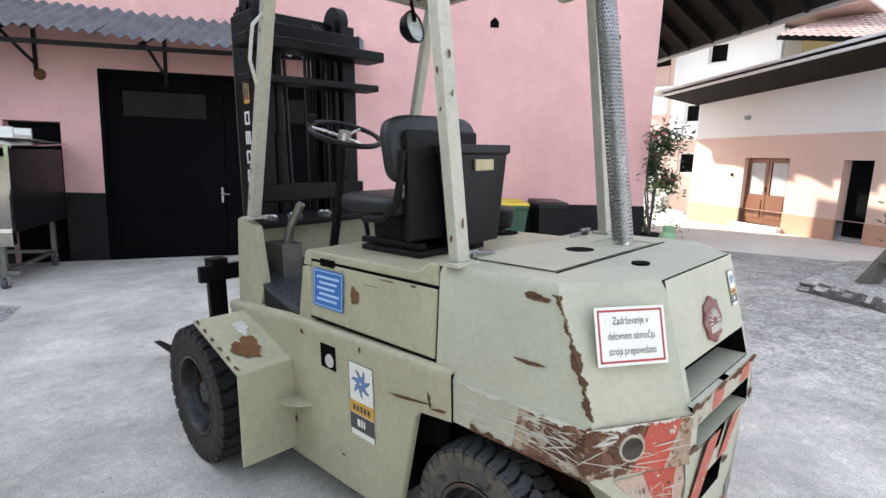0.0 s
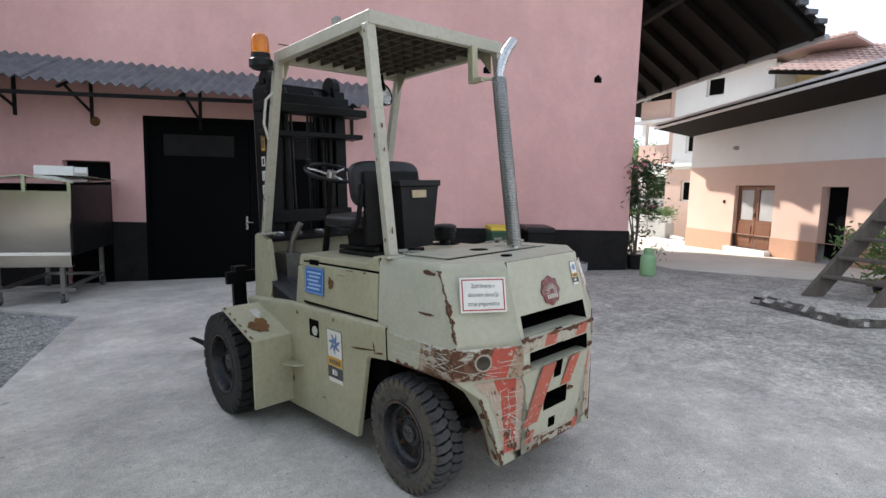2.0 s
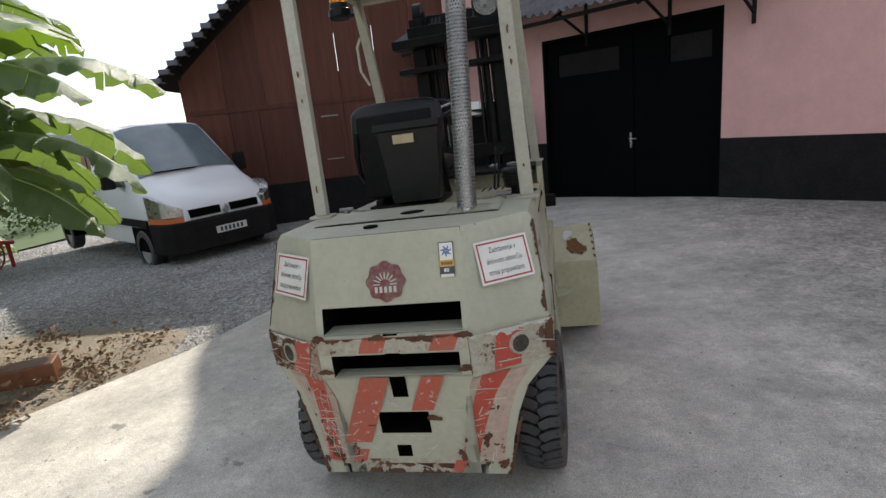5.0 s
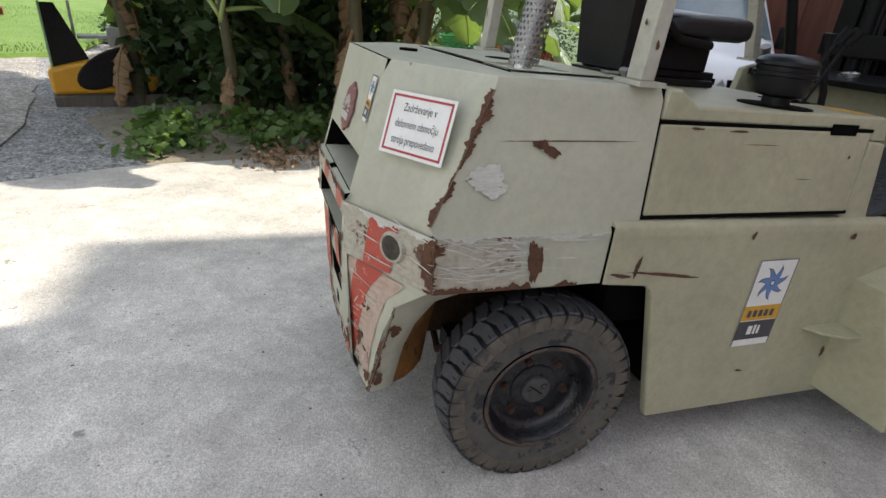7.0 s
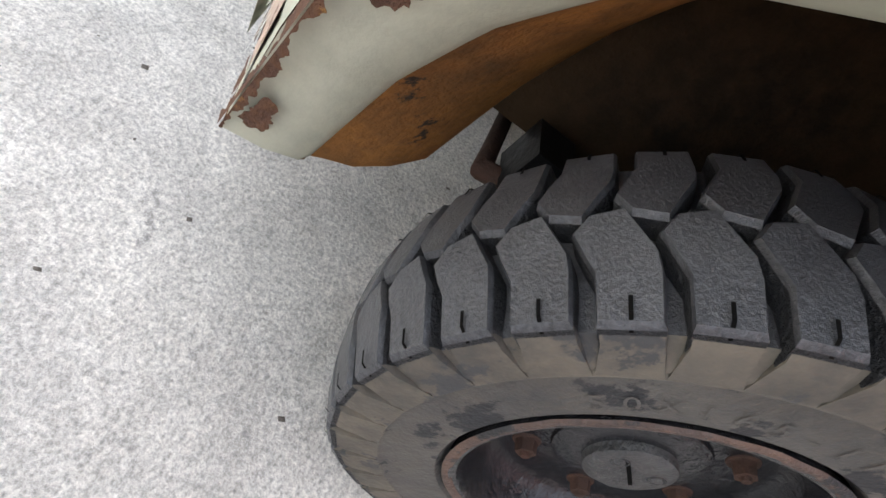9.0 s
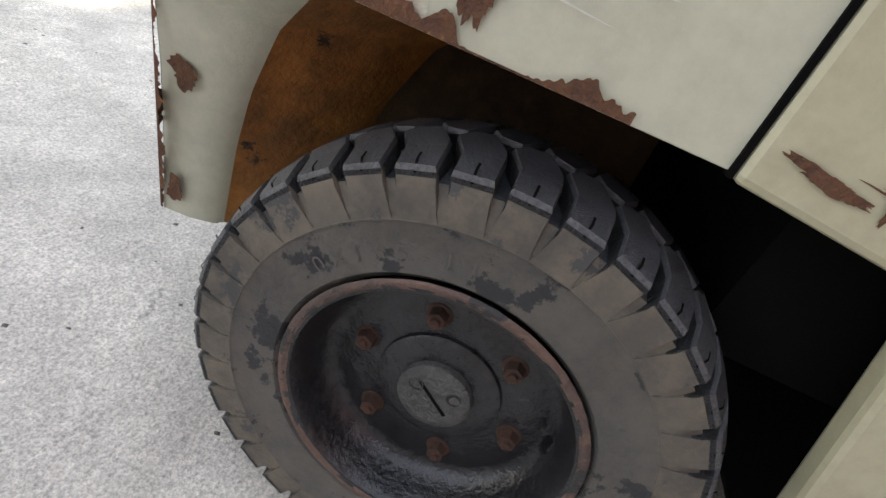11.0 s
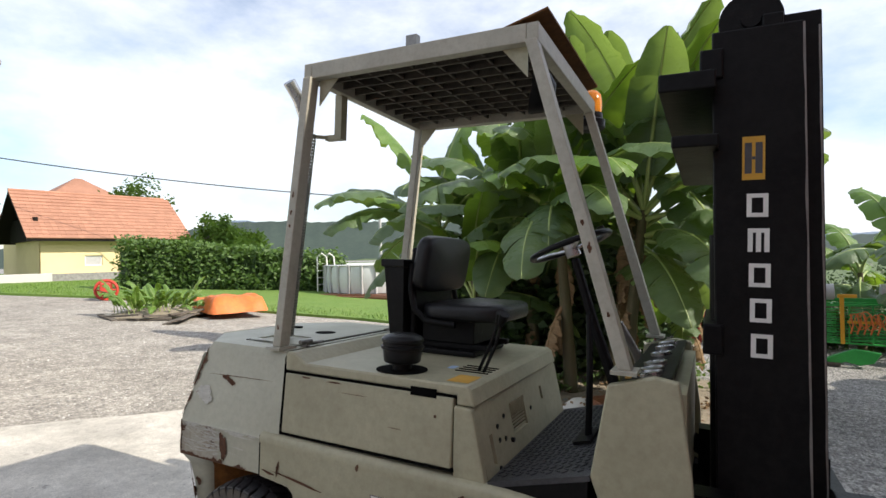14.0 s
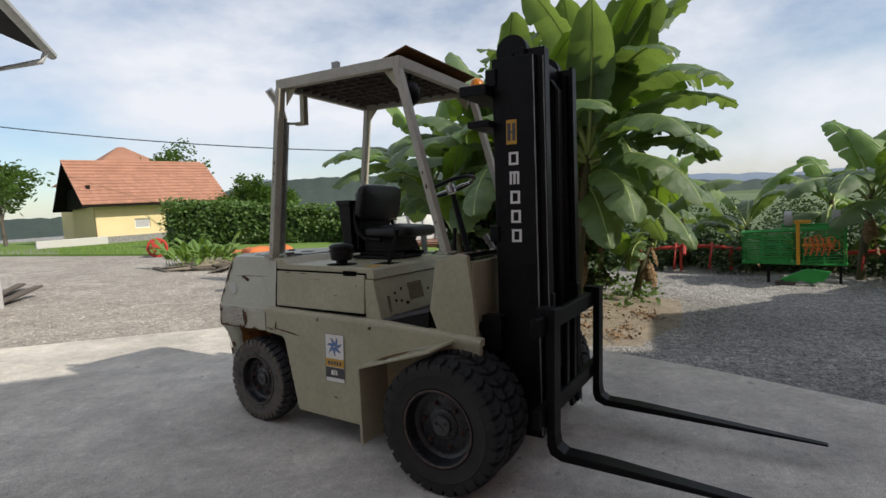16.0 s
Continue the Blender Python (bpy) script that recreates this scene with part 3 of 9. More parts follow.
# vents filled with near-black plugs that stand for their dark inside
for v in vents:
    bm = bmesh.new()
    loft(bm, [[(v[0] - .015, -0.012, v[2]), (v[1] + .015, -0.012, v[2]), (v[1] + .015, -0.012, v[3] - .03), ((v[0] + v[1]) / 2, -0.012, v[3] + .04), (v[0] - .015, -0.012, v[3] - .03)],
              [(v[0] - .015, 0.03, v[2]), (v[1] + .015, 0.03, v[2]), (v[1] + .015, 0.03, v[3] - .03), ((v[0] + v[1]) / 2, 0.03, v[3] + .04), (v[0] - .015, 0.03, v[3] - .03)]])
    part("vent_hole", bm, M_GAP, house)
bm = bmesh.new()
spin(bm, [(-0.05, 0.001), (-0.05, 0.05), (-0.02, 0.085), (0.0, 0.09)], 16, "y", (-6.16, 0, 2.63))
part("wall_lamp", bm, M_RUSTO, house, "rusty round wall lamp")
# unseen roof, eave height set so that it shades the yard
roof_parts = bmesh.new()
loft(roof_parts, [[(-8.0, -0.75, 8.24), (4.6, -0.75, 8.24), (4.6, 5.5, 11.2), (-8.0, 5.5, 11.2)], [(-8.0, -0.75, 8.39), (4.6, -0.75, 8.39), (4.6, 5.5, 11.4), (-8.0, 5.5, 11.4)]])
part("roof", roof_parts, M_ROOFDK, house)
# unseen wall added here, outlined to throw the yard's shadow edge
bm = bmesh.new()
prism(bm, [(-8.08, 9.45), (-9.03, 9.84), (-8.95, 8.55), (-9.3, 8.28), (-9.97, 7.95), (-10.4, 7.42), (-11.2, 7.0), (-11.2, -0.3), (-8.08, -0.3)], 0.33, 0.5, "y")
part("rear_wing", bm, M_PINK, house, "unseen gabled wall added behind the barn to shape the yard shadow")
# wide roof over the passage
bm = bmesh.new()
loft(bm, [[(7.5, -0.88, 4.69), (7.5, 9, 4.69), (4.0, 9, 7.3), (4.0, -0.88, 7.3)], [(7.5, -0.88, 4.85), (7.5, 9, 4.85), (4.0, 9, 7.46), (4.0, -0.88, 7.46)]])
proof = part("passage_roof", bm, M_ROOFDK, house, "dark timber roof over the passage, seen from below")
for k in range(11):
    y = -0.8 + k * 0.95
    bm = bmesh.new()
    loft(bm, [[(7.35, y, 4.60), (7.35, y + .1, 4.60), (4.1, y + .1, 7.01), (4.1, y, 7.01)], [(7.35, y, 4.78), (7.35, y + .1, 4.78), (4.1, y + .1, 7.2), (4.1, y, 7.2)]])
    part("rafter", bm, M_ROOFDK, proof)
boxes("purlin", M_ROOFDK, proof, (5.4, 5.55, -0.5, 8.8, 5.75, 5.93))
for k in range(16):
    x = 7.45 - k * 0.21
    boxes("verge_tile", M_AWN, proof, (x - 0.2, x, -0.97, -0.8, 4.86 + (7.5 - x) * 0.745 - 0.02, 4.93 + (7.5 - x) * 0.745))
bm = bmesh.new()
tube(bm, [(7.55, -0.88 + k * 0.5, 4.66) for k in range(20)], 0.06, 8)
part("gutter", bm, M_GREYP, house)

gate = thing("garage_door", "blackish double-leaf garage door with a steel handle", "door", HOUSE)
for name, a, b, p0, p1 in (("left_leaf", -5.31, -3.46, -5.05, -3.72), ("right_leaf", -3.44, -1.94, -2.82, -2.12)):
    bm = bmesh.new()
    plate(bm, a, b, -0.42, 2.75, [(p0, p1, 2.04, 2.48, 0.035)], lambda u, v, d: (u, 0.10 + d, v))
    bx(bm, a, b, 0.14, 0.17, -0.42, 2.75)
    for z in (1.2,):
        bx(bm, a, b, 0.092, 0.1, z - 0.006, z + 0.006)
    leaf = part("door_leaf", bm, M_GATE, gate)
    boxes("door_panel", M_PLINTH, leaf, (p0 + .02, p1 - .02, 0.128, 0.134, 2.06, 2.46))
boxes("door_frame", M_GATE, gate, (-5.33, -5.27, -0.005, 0.1, -0.42, 2.77), (-1.98, -1.92, -0.005, 0.1, -0.42, 2.77), (-5.27, -1.98, -0.005, 0.1, 2.70, 2.77))
bm = bmesh.new()
bx(bm, -3.53, -3.49, 0.085, 0.1, 0.67, 0.93)
cyl(bm, (-3.51, 0.085, 0.82), (-3.51, 0.04, 0.82), 0.012, seg=10)
cyl(bm, (-3.52, 0.045, 0.82), (-3.38, 0.045, 0.82), 0.011, seg=10)
part("door_handle", bm, M_CHROME, gate, "steel lever handle")
boxes("side_door", M_GATE, None, (-6.74, -5.95, 0.12, 0.16, -0.42, 1.89)).matrix_world = HOUSE
tagged(bpy.data.objects["side_door"], "dark narrow door behind the inox cart", "door", "", "structure")

# corrugated awning
awning = thing("awning", "weathered corrugated fibre cement awning on steel brackets", "awning", HOUSE)
for k in range(8):
    bm = bmesh.new()
    a, b = -8.55 + k * 0.92, -8.55 + k * 0.92 + 0.96
    n = 44
    rows = []
    for j, (y, dz) in enumerate(((0.0, 0.55), (-0.6, 0.26), (-1.16, -0.02))):
        row = []
        for i in range(n + 1):
            s = a + (b - a) * i / n
            z = 3.27 - 0.043 * (s + 8.55) + dz + 0.03 * math.cos(2 * math.pi * s / 0.177) + 0.008 * (k % 2)
            row.append((s, y - (0.05 if k % 2 and j == 2 else 0), z))
        rows.append(row)
    grid = [[bm.verts.new(p) for p in r] + [bm.verts.new((p[0], p[1], p[2] - 0.012)) for p in r] for r in rows]
    m2 = n + 1
    for r0, r1 in zip(grid, grid[1:]):
        for i in range(n):
            bm.faces.new((r0[i], r0[i + 1], r1[i + 1], r1[i]))
            bm.faces.new((r0[m2 + i], r1[m2 + i], r1[m2 + i + 1], r0[m2 + i + 1]))
    for i in range(n):
        bm.faces.new((grid[-1][i], grid[-1][i + 1], grid[-1][m2 + i + 1], grid[-1][m2 + i]))
    part("roof_sheet", bm, M_AWN, awning, "", 50)
for s in (-7.5, -6.2, -4.3, -2.75, -1.5):
    bm = bmesh.new()
    z = 3.18 - 0.043 * (s + 8.55)
    bx(bm, s - 0.025, s + 0.025, -0.04, 0.0, z - 0.45, z + 0.45)
    tube(bm, [(s, -0.02, z - 0.3), (s, -0.85, z + 0.05)], 0.025, 4)
    tube(bm, [(s, -0.02, z + 0.42), (s, -1.05, z - 0.02)], 0.028, 4)
    part("bracket", bm, M_PLINTH, awning)
boxes("batten", M_PLINTH, awning, (-8.5, -1.3, -1.02, -0.96, 2.93, 2.99))

# ---- brown barn ----
BARN = Matrix(((-0.945, -0.33, 0, -1.93), (-0.33, 0.945, 0, 11.35), (0, 0, 1, 0), (0, 0, 0, 1)))
barn = thing("barn", "red-brown boarded barn with a low gable roof", "barn", BARN)


def barn_top(x):
    return 2.92 + (5.95 - x) * 0.82 if x > 3.6 else 4.847 + (3.6 - x) * 0.12


x = -0.2
while x < 5.8:
    w = 0.87
    bm = bmesh.new()
    loft(bm, [[(x, -0.02, -0.1), (x + w - 0.012, -0.02, -0.1), (x + w - 0.012, -0.02, barn_top(x + w)), (x, -0.02, barn_top(x))], [(x, 0.03, -0.1), (x + w - 0.012, 0.03, -0.1), (x + w - 0.012, 0.03, barn_top(x + w)), (x, 0.03, barn_top(x))]])
    part("board", bm, M_BARN, barn)
    x += w
boxes("wall", M_PLINTH, barn, (-0.3, 5.85, 0.04, 0.3, -0.9, 2.8))
boxes("plinth", M_PLINTH, barn, (-0.3, 5.92, -0.06, 0.04, -0.9, 0.35), label="dark plinth")
boxes("batten", M_BARN, barn, (-0.2, 5.85, -0.045, -0.02, 2.1, 2.2), (2.4, 2.5, -0.045, -0.02, 0.36, 2.1), (4.35, 4.45, -0.045, -0.02, 0.36, 2.1))
bm = bmesh.new()
for q in ((6.25, 3.6), (3.6, -0.3)):
    a, b = [(u, barn_top(u) + 0.02) for u in q]
    loft(bm, [[(a[0], -0.7, a[1]), (a[0], 9, a[1]), (b[0], 9, b[1]), (b[0], -0.7, b[1])], [(a[0], -0.7, a[1] + 0.16), (a[0], 9, a[1] + 0.16), (b[0], 9, b[1] + 0.16), (b[0], -0.7, b[1] + 0.16)]])
part("roof", bm, M_ROOFDK, barn, "dark tiled roof edge")
bm = bmesh.new()
for i in range(13):
    u = 6.28 - i * 0.204
    bx(bm, u - 0.21, u, -0.80, -0.5, barn_top(u) + 0.16, barn_top(u) + 0.26)
part("verge_tiles", bm, M_AWN, barn)
bm = bmesh.new()
plate(bm, 2.52, 4.33, 0.36, 2.08, [(3.0, 3.35, 1.15, 2.0, 0.05)], lambda u, v, d: (u, -0.035 + d, v))
bdoor = part("door", bm, M_BARN, barn)
for z in (0.8, 1.8):
    boxes("hinge", M_STEEL, bdoor, (2.55, 2.95, -0.045, -0.036, z, z + 0.03))
boxes("end_wall", M_BARN, barn, (5.87, 5.97, 0.0, 8.5, -0.9, 2.9))

# ---- annex across the yard ----
ANN = Matrix(((-0.55, 0.835, 0, 14.48), (-0.835, -0.55, 0, 4.52), (0, 0, 1, 0.17), (0, 0, 0, 1)))
annex = thing("annex", "long low annex, white above and apricot below, wide dark eaves", "house", ANN)
D1, D2 = (0.76, 2.2, 0.0, 1.71, 0.22), (3.6, 4.28, 0.03, 1.67, 0.3)
bm = bmesh.new()
plate(bm, -1.33, 9.0, 2.26, 3.75, [], lambda u, v, d: (u, d, v))
bx(bm, -1.33, 9.0, 0.31, 0.45, -0.5, 3.75)
bx(bm, -1.33, -1.13, 0.002, 6, -0.5, 3.75)
part("upper_wall", bm, M_WHITEW, annex, "white upper wall")
bm = bmesh.new()
plate(bm, -1.335, 9.0, 0.37, 2.26, [D1[:2] + (0.37,) + D1[3:], D2[:2] + (0.37,) + D2[3:]], lambda u, v, d: (u, -0.004 + d, v))
part("wall", bm, M_APRI, annex, "apricot wall")
for a, b in ((-1.345, D1[0]), (D1[1], D2[0]), (D2[1], 9.0)):
    boxes("plinth", M_ORBAND, annex, (a, b, -0.02, 0.03, -0.6, 0.37), label="orange-brown base band")
def eave(x, lift):
    return 3.50 + 0.043 * x + lift
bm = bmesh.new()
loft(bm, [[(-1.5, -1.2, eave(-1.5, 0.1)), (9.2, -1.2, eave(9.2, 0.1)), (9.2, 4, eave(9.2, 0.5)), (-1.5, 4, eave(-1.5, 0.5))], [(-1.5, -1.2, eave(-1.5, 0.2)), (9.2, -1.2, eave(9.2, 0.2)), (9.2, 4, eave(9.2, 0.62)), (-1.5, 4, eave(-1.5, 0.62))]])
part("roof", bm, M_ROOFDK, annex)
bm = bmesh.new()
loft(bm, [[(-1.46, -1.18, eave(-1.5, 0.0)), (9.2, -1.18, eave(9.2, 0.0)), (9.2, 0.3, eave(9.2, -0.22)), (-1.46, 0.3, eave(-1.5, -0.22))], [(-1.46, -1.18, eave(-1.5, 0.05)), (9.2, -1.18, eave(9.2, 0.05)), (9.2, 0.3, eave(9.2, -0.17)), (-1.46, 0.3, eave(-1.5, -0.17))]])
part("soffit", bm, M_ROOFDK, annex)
for lift in (0.0, 0.125):
    bm = bmesh.new()
    loft(bm, [[(x, -1.26, eave(x, lift)), (x, -1.205, eave(x, lift)), (x, -1.205, eave(x, lift + 0.06)), (x, -1.26, eave(x, lift + 0.06))] for x in (-1.55, 9.2)])
    part("fascia_board", bm, M_WHITEW, annex, "white fascia board")
d1 = thing("annex_door", "brown double door with glazed upper halves", "door", ANN)
for a, b in ((0.79, 1.47), (1.49, 2.17)):
    bm = bmesh.new()
    plate(bm, a, b, 0.02, 1.69, [(a + .09, b - .09, 0.76, 1.59, 0.03)], lambda u, v, d: (u, 0.1 + d, v))
    bx(bm, a + .1, b - .1, 0.085, 0.1, 0.16, 0.62)
    leaf = part("door_leaf", bm, M_DOORW, d1)
    boxes("pane", M_GREYP, leaf, (a + .1, b - .1, 0.122, 0.127, 0.77, 1.58), label="frosted pane")
boxes("handle", M_CHROME, d1, (1.42, 1.46, 0.05, 0.1, 0.86, 0.98))
boxes("door_sill", M_WHITEW, None, (0.7, 2.26, -0.2, -0.022, -0.3, 0.0)).matrix_world = ANN
tagged(bpy.data.objects["door_sill"], "low concrete sill before the door", "sill", "", "structure")
# flat near-black sheet set back in the opening, painting its dark inside
d2 = solo("annex_side_door", bmesh.new(), M_GATE, "dark open doorway", "door", "", "structure")
bm = bmesh.new()
bx(bm, D2[0] + .02, D2[1] - .02, 0.2, 0.24, 0.02, 1.70)
bm.to_mesh(d2.data)
d2.matrix_world = ANN
bm = bmesh.new()
spin(bm, [(-0.12, 0.001), (-0.12, 0.05), (0, 0.06)], 12, "y", (0.71, 0, 2.75))
part("wall_lamp", bm, M_GREYP, annex)
boxes("switch_box", M_PLINTH, annex, (0.33, 0.39, -0.04, -0.003, 1.21, 1.29))

# ---- white house behind, with balconies ----
NB = Matrix(((-0.175, 0.985, 0, 20.4), (-0.985, -0.175, 0, 8.9), (0, 0, 1, 0.2), (0, 0, 0, 1)))
nb = thing("neighbour_house", "white house with balcony and red tiled roof", "house", NB)
WINS = [(1.63, 2.37, 5.27, 6.02, 0.15), (0.9, 1.55, 3.12, 3.86, 0.15), (0.82, 1.56, 1.12, 1.98, 0.15)]
bm = bmesh.new()
plate(bm, 0.3, 4.2, 2.45, 6.3, WINS[:2], lambda u, v, d: (u, d, v))
bx(bm, 0.3, 4.2, 0.21, 8, -0.5, 6.2)
part("wall", bm, M_WHITEW, nb, "white rendered wall")
bm = bmesh.new()
plate(bm, 0.3, 4.2, -0.5, 2.45, WINS[2:], lambda u, v, d: (u, d, v))
bx(bm, 0.1, 0.3, 0.0, 8.0, -0.5, 6.2)
part("ground_floor_wall", bm, M_APRI, nb, "apricot wall of the ground floor and balcony recess")
bm = bmesh.new()
bx(bm, 4.1, 9.0, 1.5, 8, -0.5, 6.2)
part("side_wall", bm, M_CREAM, nb)
for (a, b, c, d, e) in WINS:
    bm = bmesh.new()
    plate(bm, a, b, c, d, [(a + .07, b - .07, c + .07, d - .07, 0.03)], lambda u, v, w: (u, 0.1 + w, v))
    wf = part("window", bm, M_WHITEW, nb)
    boxes("pane", M_GAP, wf, (a + .07, b - .07, 0.12, 0.125, c + .07, d - .07))
for z0, z1 in ((2.55, 2.70), (4.45, 4.58)):
    boxes("balcony", M_WHITEW, nb, (-1.6, 0.35 if z0 > 4 else 4.2, -0.25, -0.01, z0, z1), (-1.5, 0.1, 0.0, 2.6, z0, z1), label="white balcony slab")
    boxes("balcony_parapet", M_APRI, nb, (-1.32, 0.1, -0.06, 0.06, z1, z1 + 0.82), (-1.32, -1.2, 0.06, 2.5, z1, z1 + 0.82), label="pale beige balcony parapet")
    boxes("column", M_WHITEW, nb, (-1.3, -1.1, 0.07, 0.27, z1, z1 + 1.75))
boxes("column", M_WHITEW, nb, (-1.3, -1.06, 0.0, 0.24, -0.4, 2.55))
boxes("porch_wall", M_PALESTONE, nb, (-1.05, 0.1, 0.02, 0.2, -0.4, 1.2), label="pale brick wall of the porch")
boxes("planter", M_PALESTONE, nb, (-1.6, 1.0, -1.1, -0.5, -0.6, 0.22), bevel=0.03, label="pale stone planter by the porch")
bm = bmesh.new()
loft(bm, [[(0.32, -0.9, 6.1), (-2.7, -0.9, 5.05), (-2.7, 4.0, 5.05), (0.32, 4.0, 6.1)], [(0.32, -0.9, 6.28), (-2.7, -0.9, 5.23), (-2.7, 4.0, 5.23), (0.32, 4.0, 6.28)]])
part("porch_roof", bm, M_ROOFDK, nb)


def wing_roof(u, v, lift=0.0):
    """A point on the sloping roof of the side wing, which falls away to one side."""
    return Vector((4.4 + 4.2 * u + 0.8 * v * (1 - u), -0.9 + 3.9 * v, 5.72 - 0.75 * u + 1.42 * v - 0.25 * u * v + lift))


bm = bmesh.new()
loft(bm, [[wing_roof(u, v, dz) for u, v in ((0, 0), (1, 0), (1, 1), (0, 1))] for dz in (-0.12, 0.0)])
part("roof_base", bm, M_ROOFDK, nb)
bm = bmesh.new()
for r in range(12):
    for c in range(17):
        q = [wing_roof((c + a_) / 17, (r + b_) / 12 - 0.02, 0.02 + (0.05 if b_ < 0.5 else 0.02)) for a_, b_ in ((0, 0), (0.5, 0), (0.94, 0), (0.94, 1.08), (0.5, 1.08), (0, 1.08))]
        q[1].z += 0.045
        q[4].z += 0.045
        loft(bm, [[p - Vector((0, 0, 0.035)) for p in q], q])
tagged(part("roof_tiles", bm, M_TILEP, nb, "pinkish roof tiles with the sun's glare put into the colour"), kind="stuff")
bm = bmesh.new()
loft(bm, [[(0.2, -0.5, 6.29), (3.7, -0.6, 6.30), (6.3, 0.6, 6.72), (5.6, 8, 6.9), (0.2, 8, 6.6)], [(0.2, -0.5, 6.33), (3.7, -0.6, 6.36), (6.3, 0.6, 6.80), (5.6, 8, 7.0), (0.2, 8, 6.72)]])
part("upper_roof", bm, M_TILEP, nb)
bm = bmesh.new()
for c in range(14):
    p = Vector((3.0, -0.72, 6.34)).lerp(Vector((6.35, 0.55, 6.83)), c / 14)
    bx(bm, p.x, p.x + 0.2, p.y, p.y + 0.3, p.z - 0.02, p.z + 0.07)
part("verge_tiles", bm, M_TILEP, nb)


# ---- forklift ----
TRUCK = Matrix(((0.99935, 0.00065, -0.036, 0), (0.00065, 0.99935, 0.036, 0), (0.036, -0.036, 0.9987, 0), (0, 0, 0, 1)))
truck = thing("forklift", "old khaki counterbalance forklift, chipped, rusted, red-striped rear", "forklift", TRUCK)


def rear_y(z):
    if z > 0.865:
        return -0.085 + (z - 0.865) * 0.236
    if z > 0.69:
        return -0.10
    return -0.055 - (z - 0.27) * 0.08


# counterweight: rear plate with slots, chamfers, sides
SLOTS = [(-0.262, 0.272, 0.868, 0.968, 0.32), (-0.24, 0.252, 0.705, 0.792, 0.32), (-0.026, 0.03, 0.792, 0.868, 0.06), (-0.026, 0.034, 0.61, 0.705, 0.06), (-0.10, 0.10, 0.452, 0.546, 0.16), (-0.05, 0.008, 0.345, 0.398, 0.12)]


def bend_x(z):
    """Where the rear plate bends into the corner faces: narrower below the flange."""
    return 0.29 if z >= 0.69 else 0.19 + (z - 0.27) * 0.19


def corner_y(z, w):
    return rear_y(z) + (w - bend_x(z)) * (0.16 + max(0, z - 0.29) * 0.87)


bm = bmesh.new()
plate(bm, -0.29, 0.29, 0.27, 1.225, SLOTS + [(0.289, 0.29, 0.69, 0.865, 0.0)], lambda u, v, d: (u * bend_x(v) / 0.29 if abs(u) > 0.28 else u, rear_y(v) + d, v), back=True)
LEV = [(0.27, 0.38, 0.00), (0.40, 0.405, 0.0), (0.50, 0.433, 0.0), (0.60, 0.475, 0.0), (0.688, 0.568, 0.07), (0.69, 0.579, 0.075), (0.845, 0.579, 0.075), (0.868, 0.566, 0.06), (1.195, 0.540, 0.195), (1.225, 0.522, 0.208)]
for s in (1, -1):
    col_a, col_b, col_c = [], [], []
    for z, w, yc in LEV:
        if z < 0.65:
            yc = corner_y(z, w)
        col_a.append(bm.verts.new((s * bend_x(z), rear_y(z) + (0.01 if z > 1.22 else 0), z)))
        col_b.append(bm.verts.new((s * w, yc, z - (0.025 if z < 0.3 else 0))))
        col_c.append(bm.verts.new((s * (0.345 if z < 0.65 else w), (0.580 if z < 0.85 else 0.672) if z > 0.65 else 0.30, z)))
    for i in range(len(LEV) - 1):
        bm.faces.new((col_a[i], col_b[i], col_b[i + 1], col_a[i + 1]))
        if LEV[i][0] > 0.65:
            bm.faces.new((col_b[i], col_c[i], col_c[i + 1], col_b[i + 1]))
top = [(0.29, 0.01), (0.522, 0.208), (0.522, 0.672), (-0.522, 0.672), (-0.522, 0.208), (-0.29, 0.01)]
bm.faces.new([bm.verts.new((x, y, 1.225)) for x, y in top])
bmesh.ops.remove_doubles(bm, verts=bm.verts, dist=0.0008)
# recess faces turn near-black: slot depth shown as painted shade
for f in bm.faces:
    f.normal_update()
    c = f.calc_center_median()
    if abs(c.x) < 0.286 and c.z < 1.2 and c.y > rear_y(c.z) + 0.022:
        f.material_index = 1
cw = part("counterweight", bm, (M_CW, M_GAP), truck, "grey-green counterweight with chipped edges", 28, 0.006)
# front strip of each slot floor keeps the body paint, unshaded
for x0, x1, z0, d in ((-0.261, 0.271, 0.868, 0.10), (-0.239, 0.251, 0.705, 0.07)):
    boxes("slot_ledge", M_CW, cw, (x0, x1, rear_y(z0) + 0.003, rear_y(z0) + d, z0 - 0.004, z0 + 0.003))
bm = bmesh.new()
low = [(0.379, -0.026, 0.246), (0.36, 0.055, 0.247), (0.15, 0.098, 0.25), (-0.15, 0.098, 0.25), (-0.36, 0.055, 0.247), (-0.379, -0.026, 0.246), (-0.19, -0.053, 0.271), (0.19, -0.053, 0.271)]
bm.faces.new([bm.verts.new(p) for p in low])
part("underside", bm, M_RUSTO, cw)
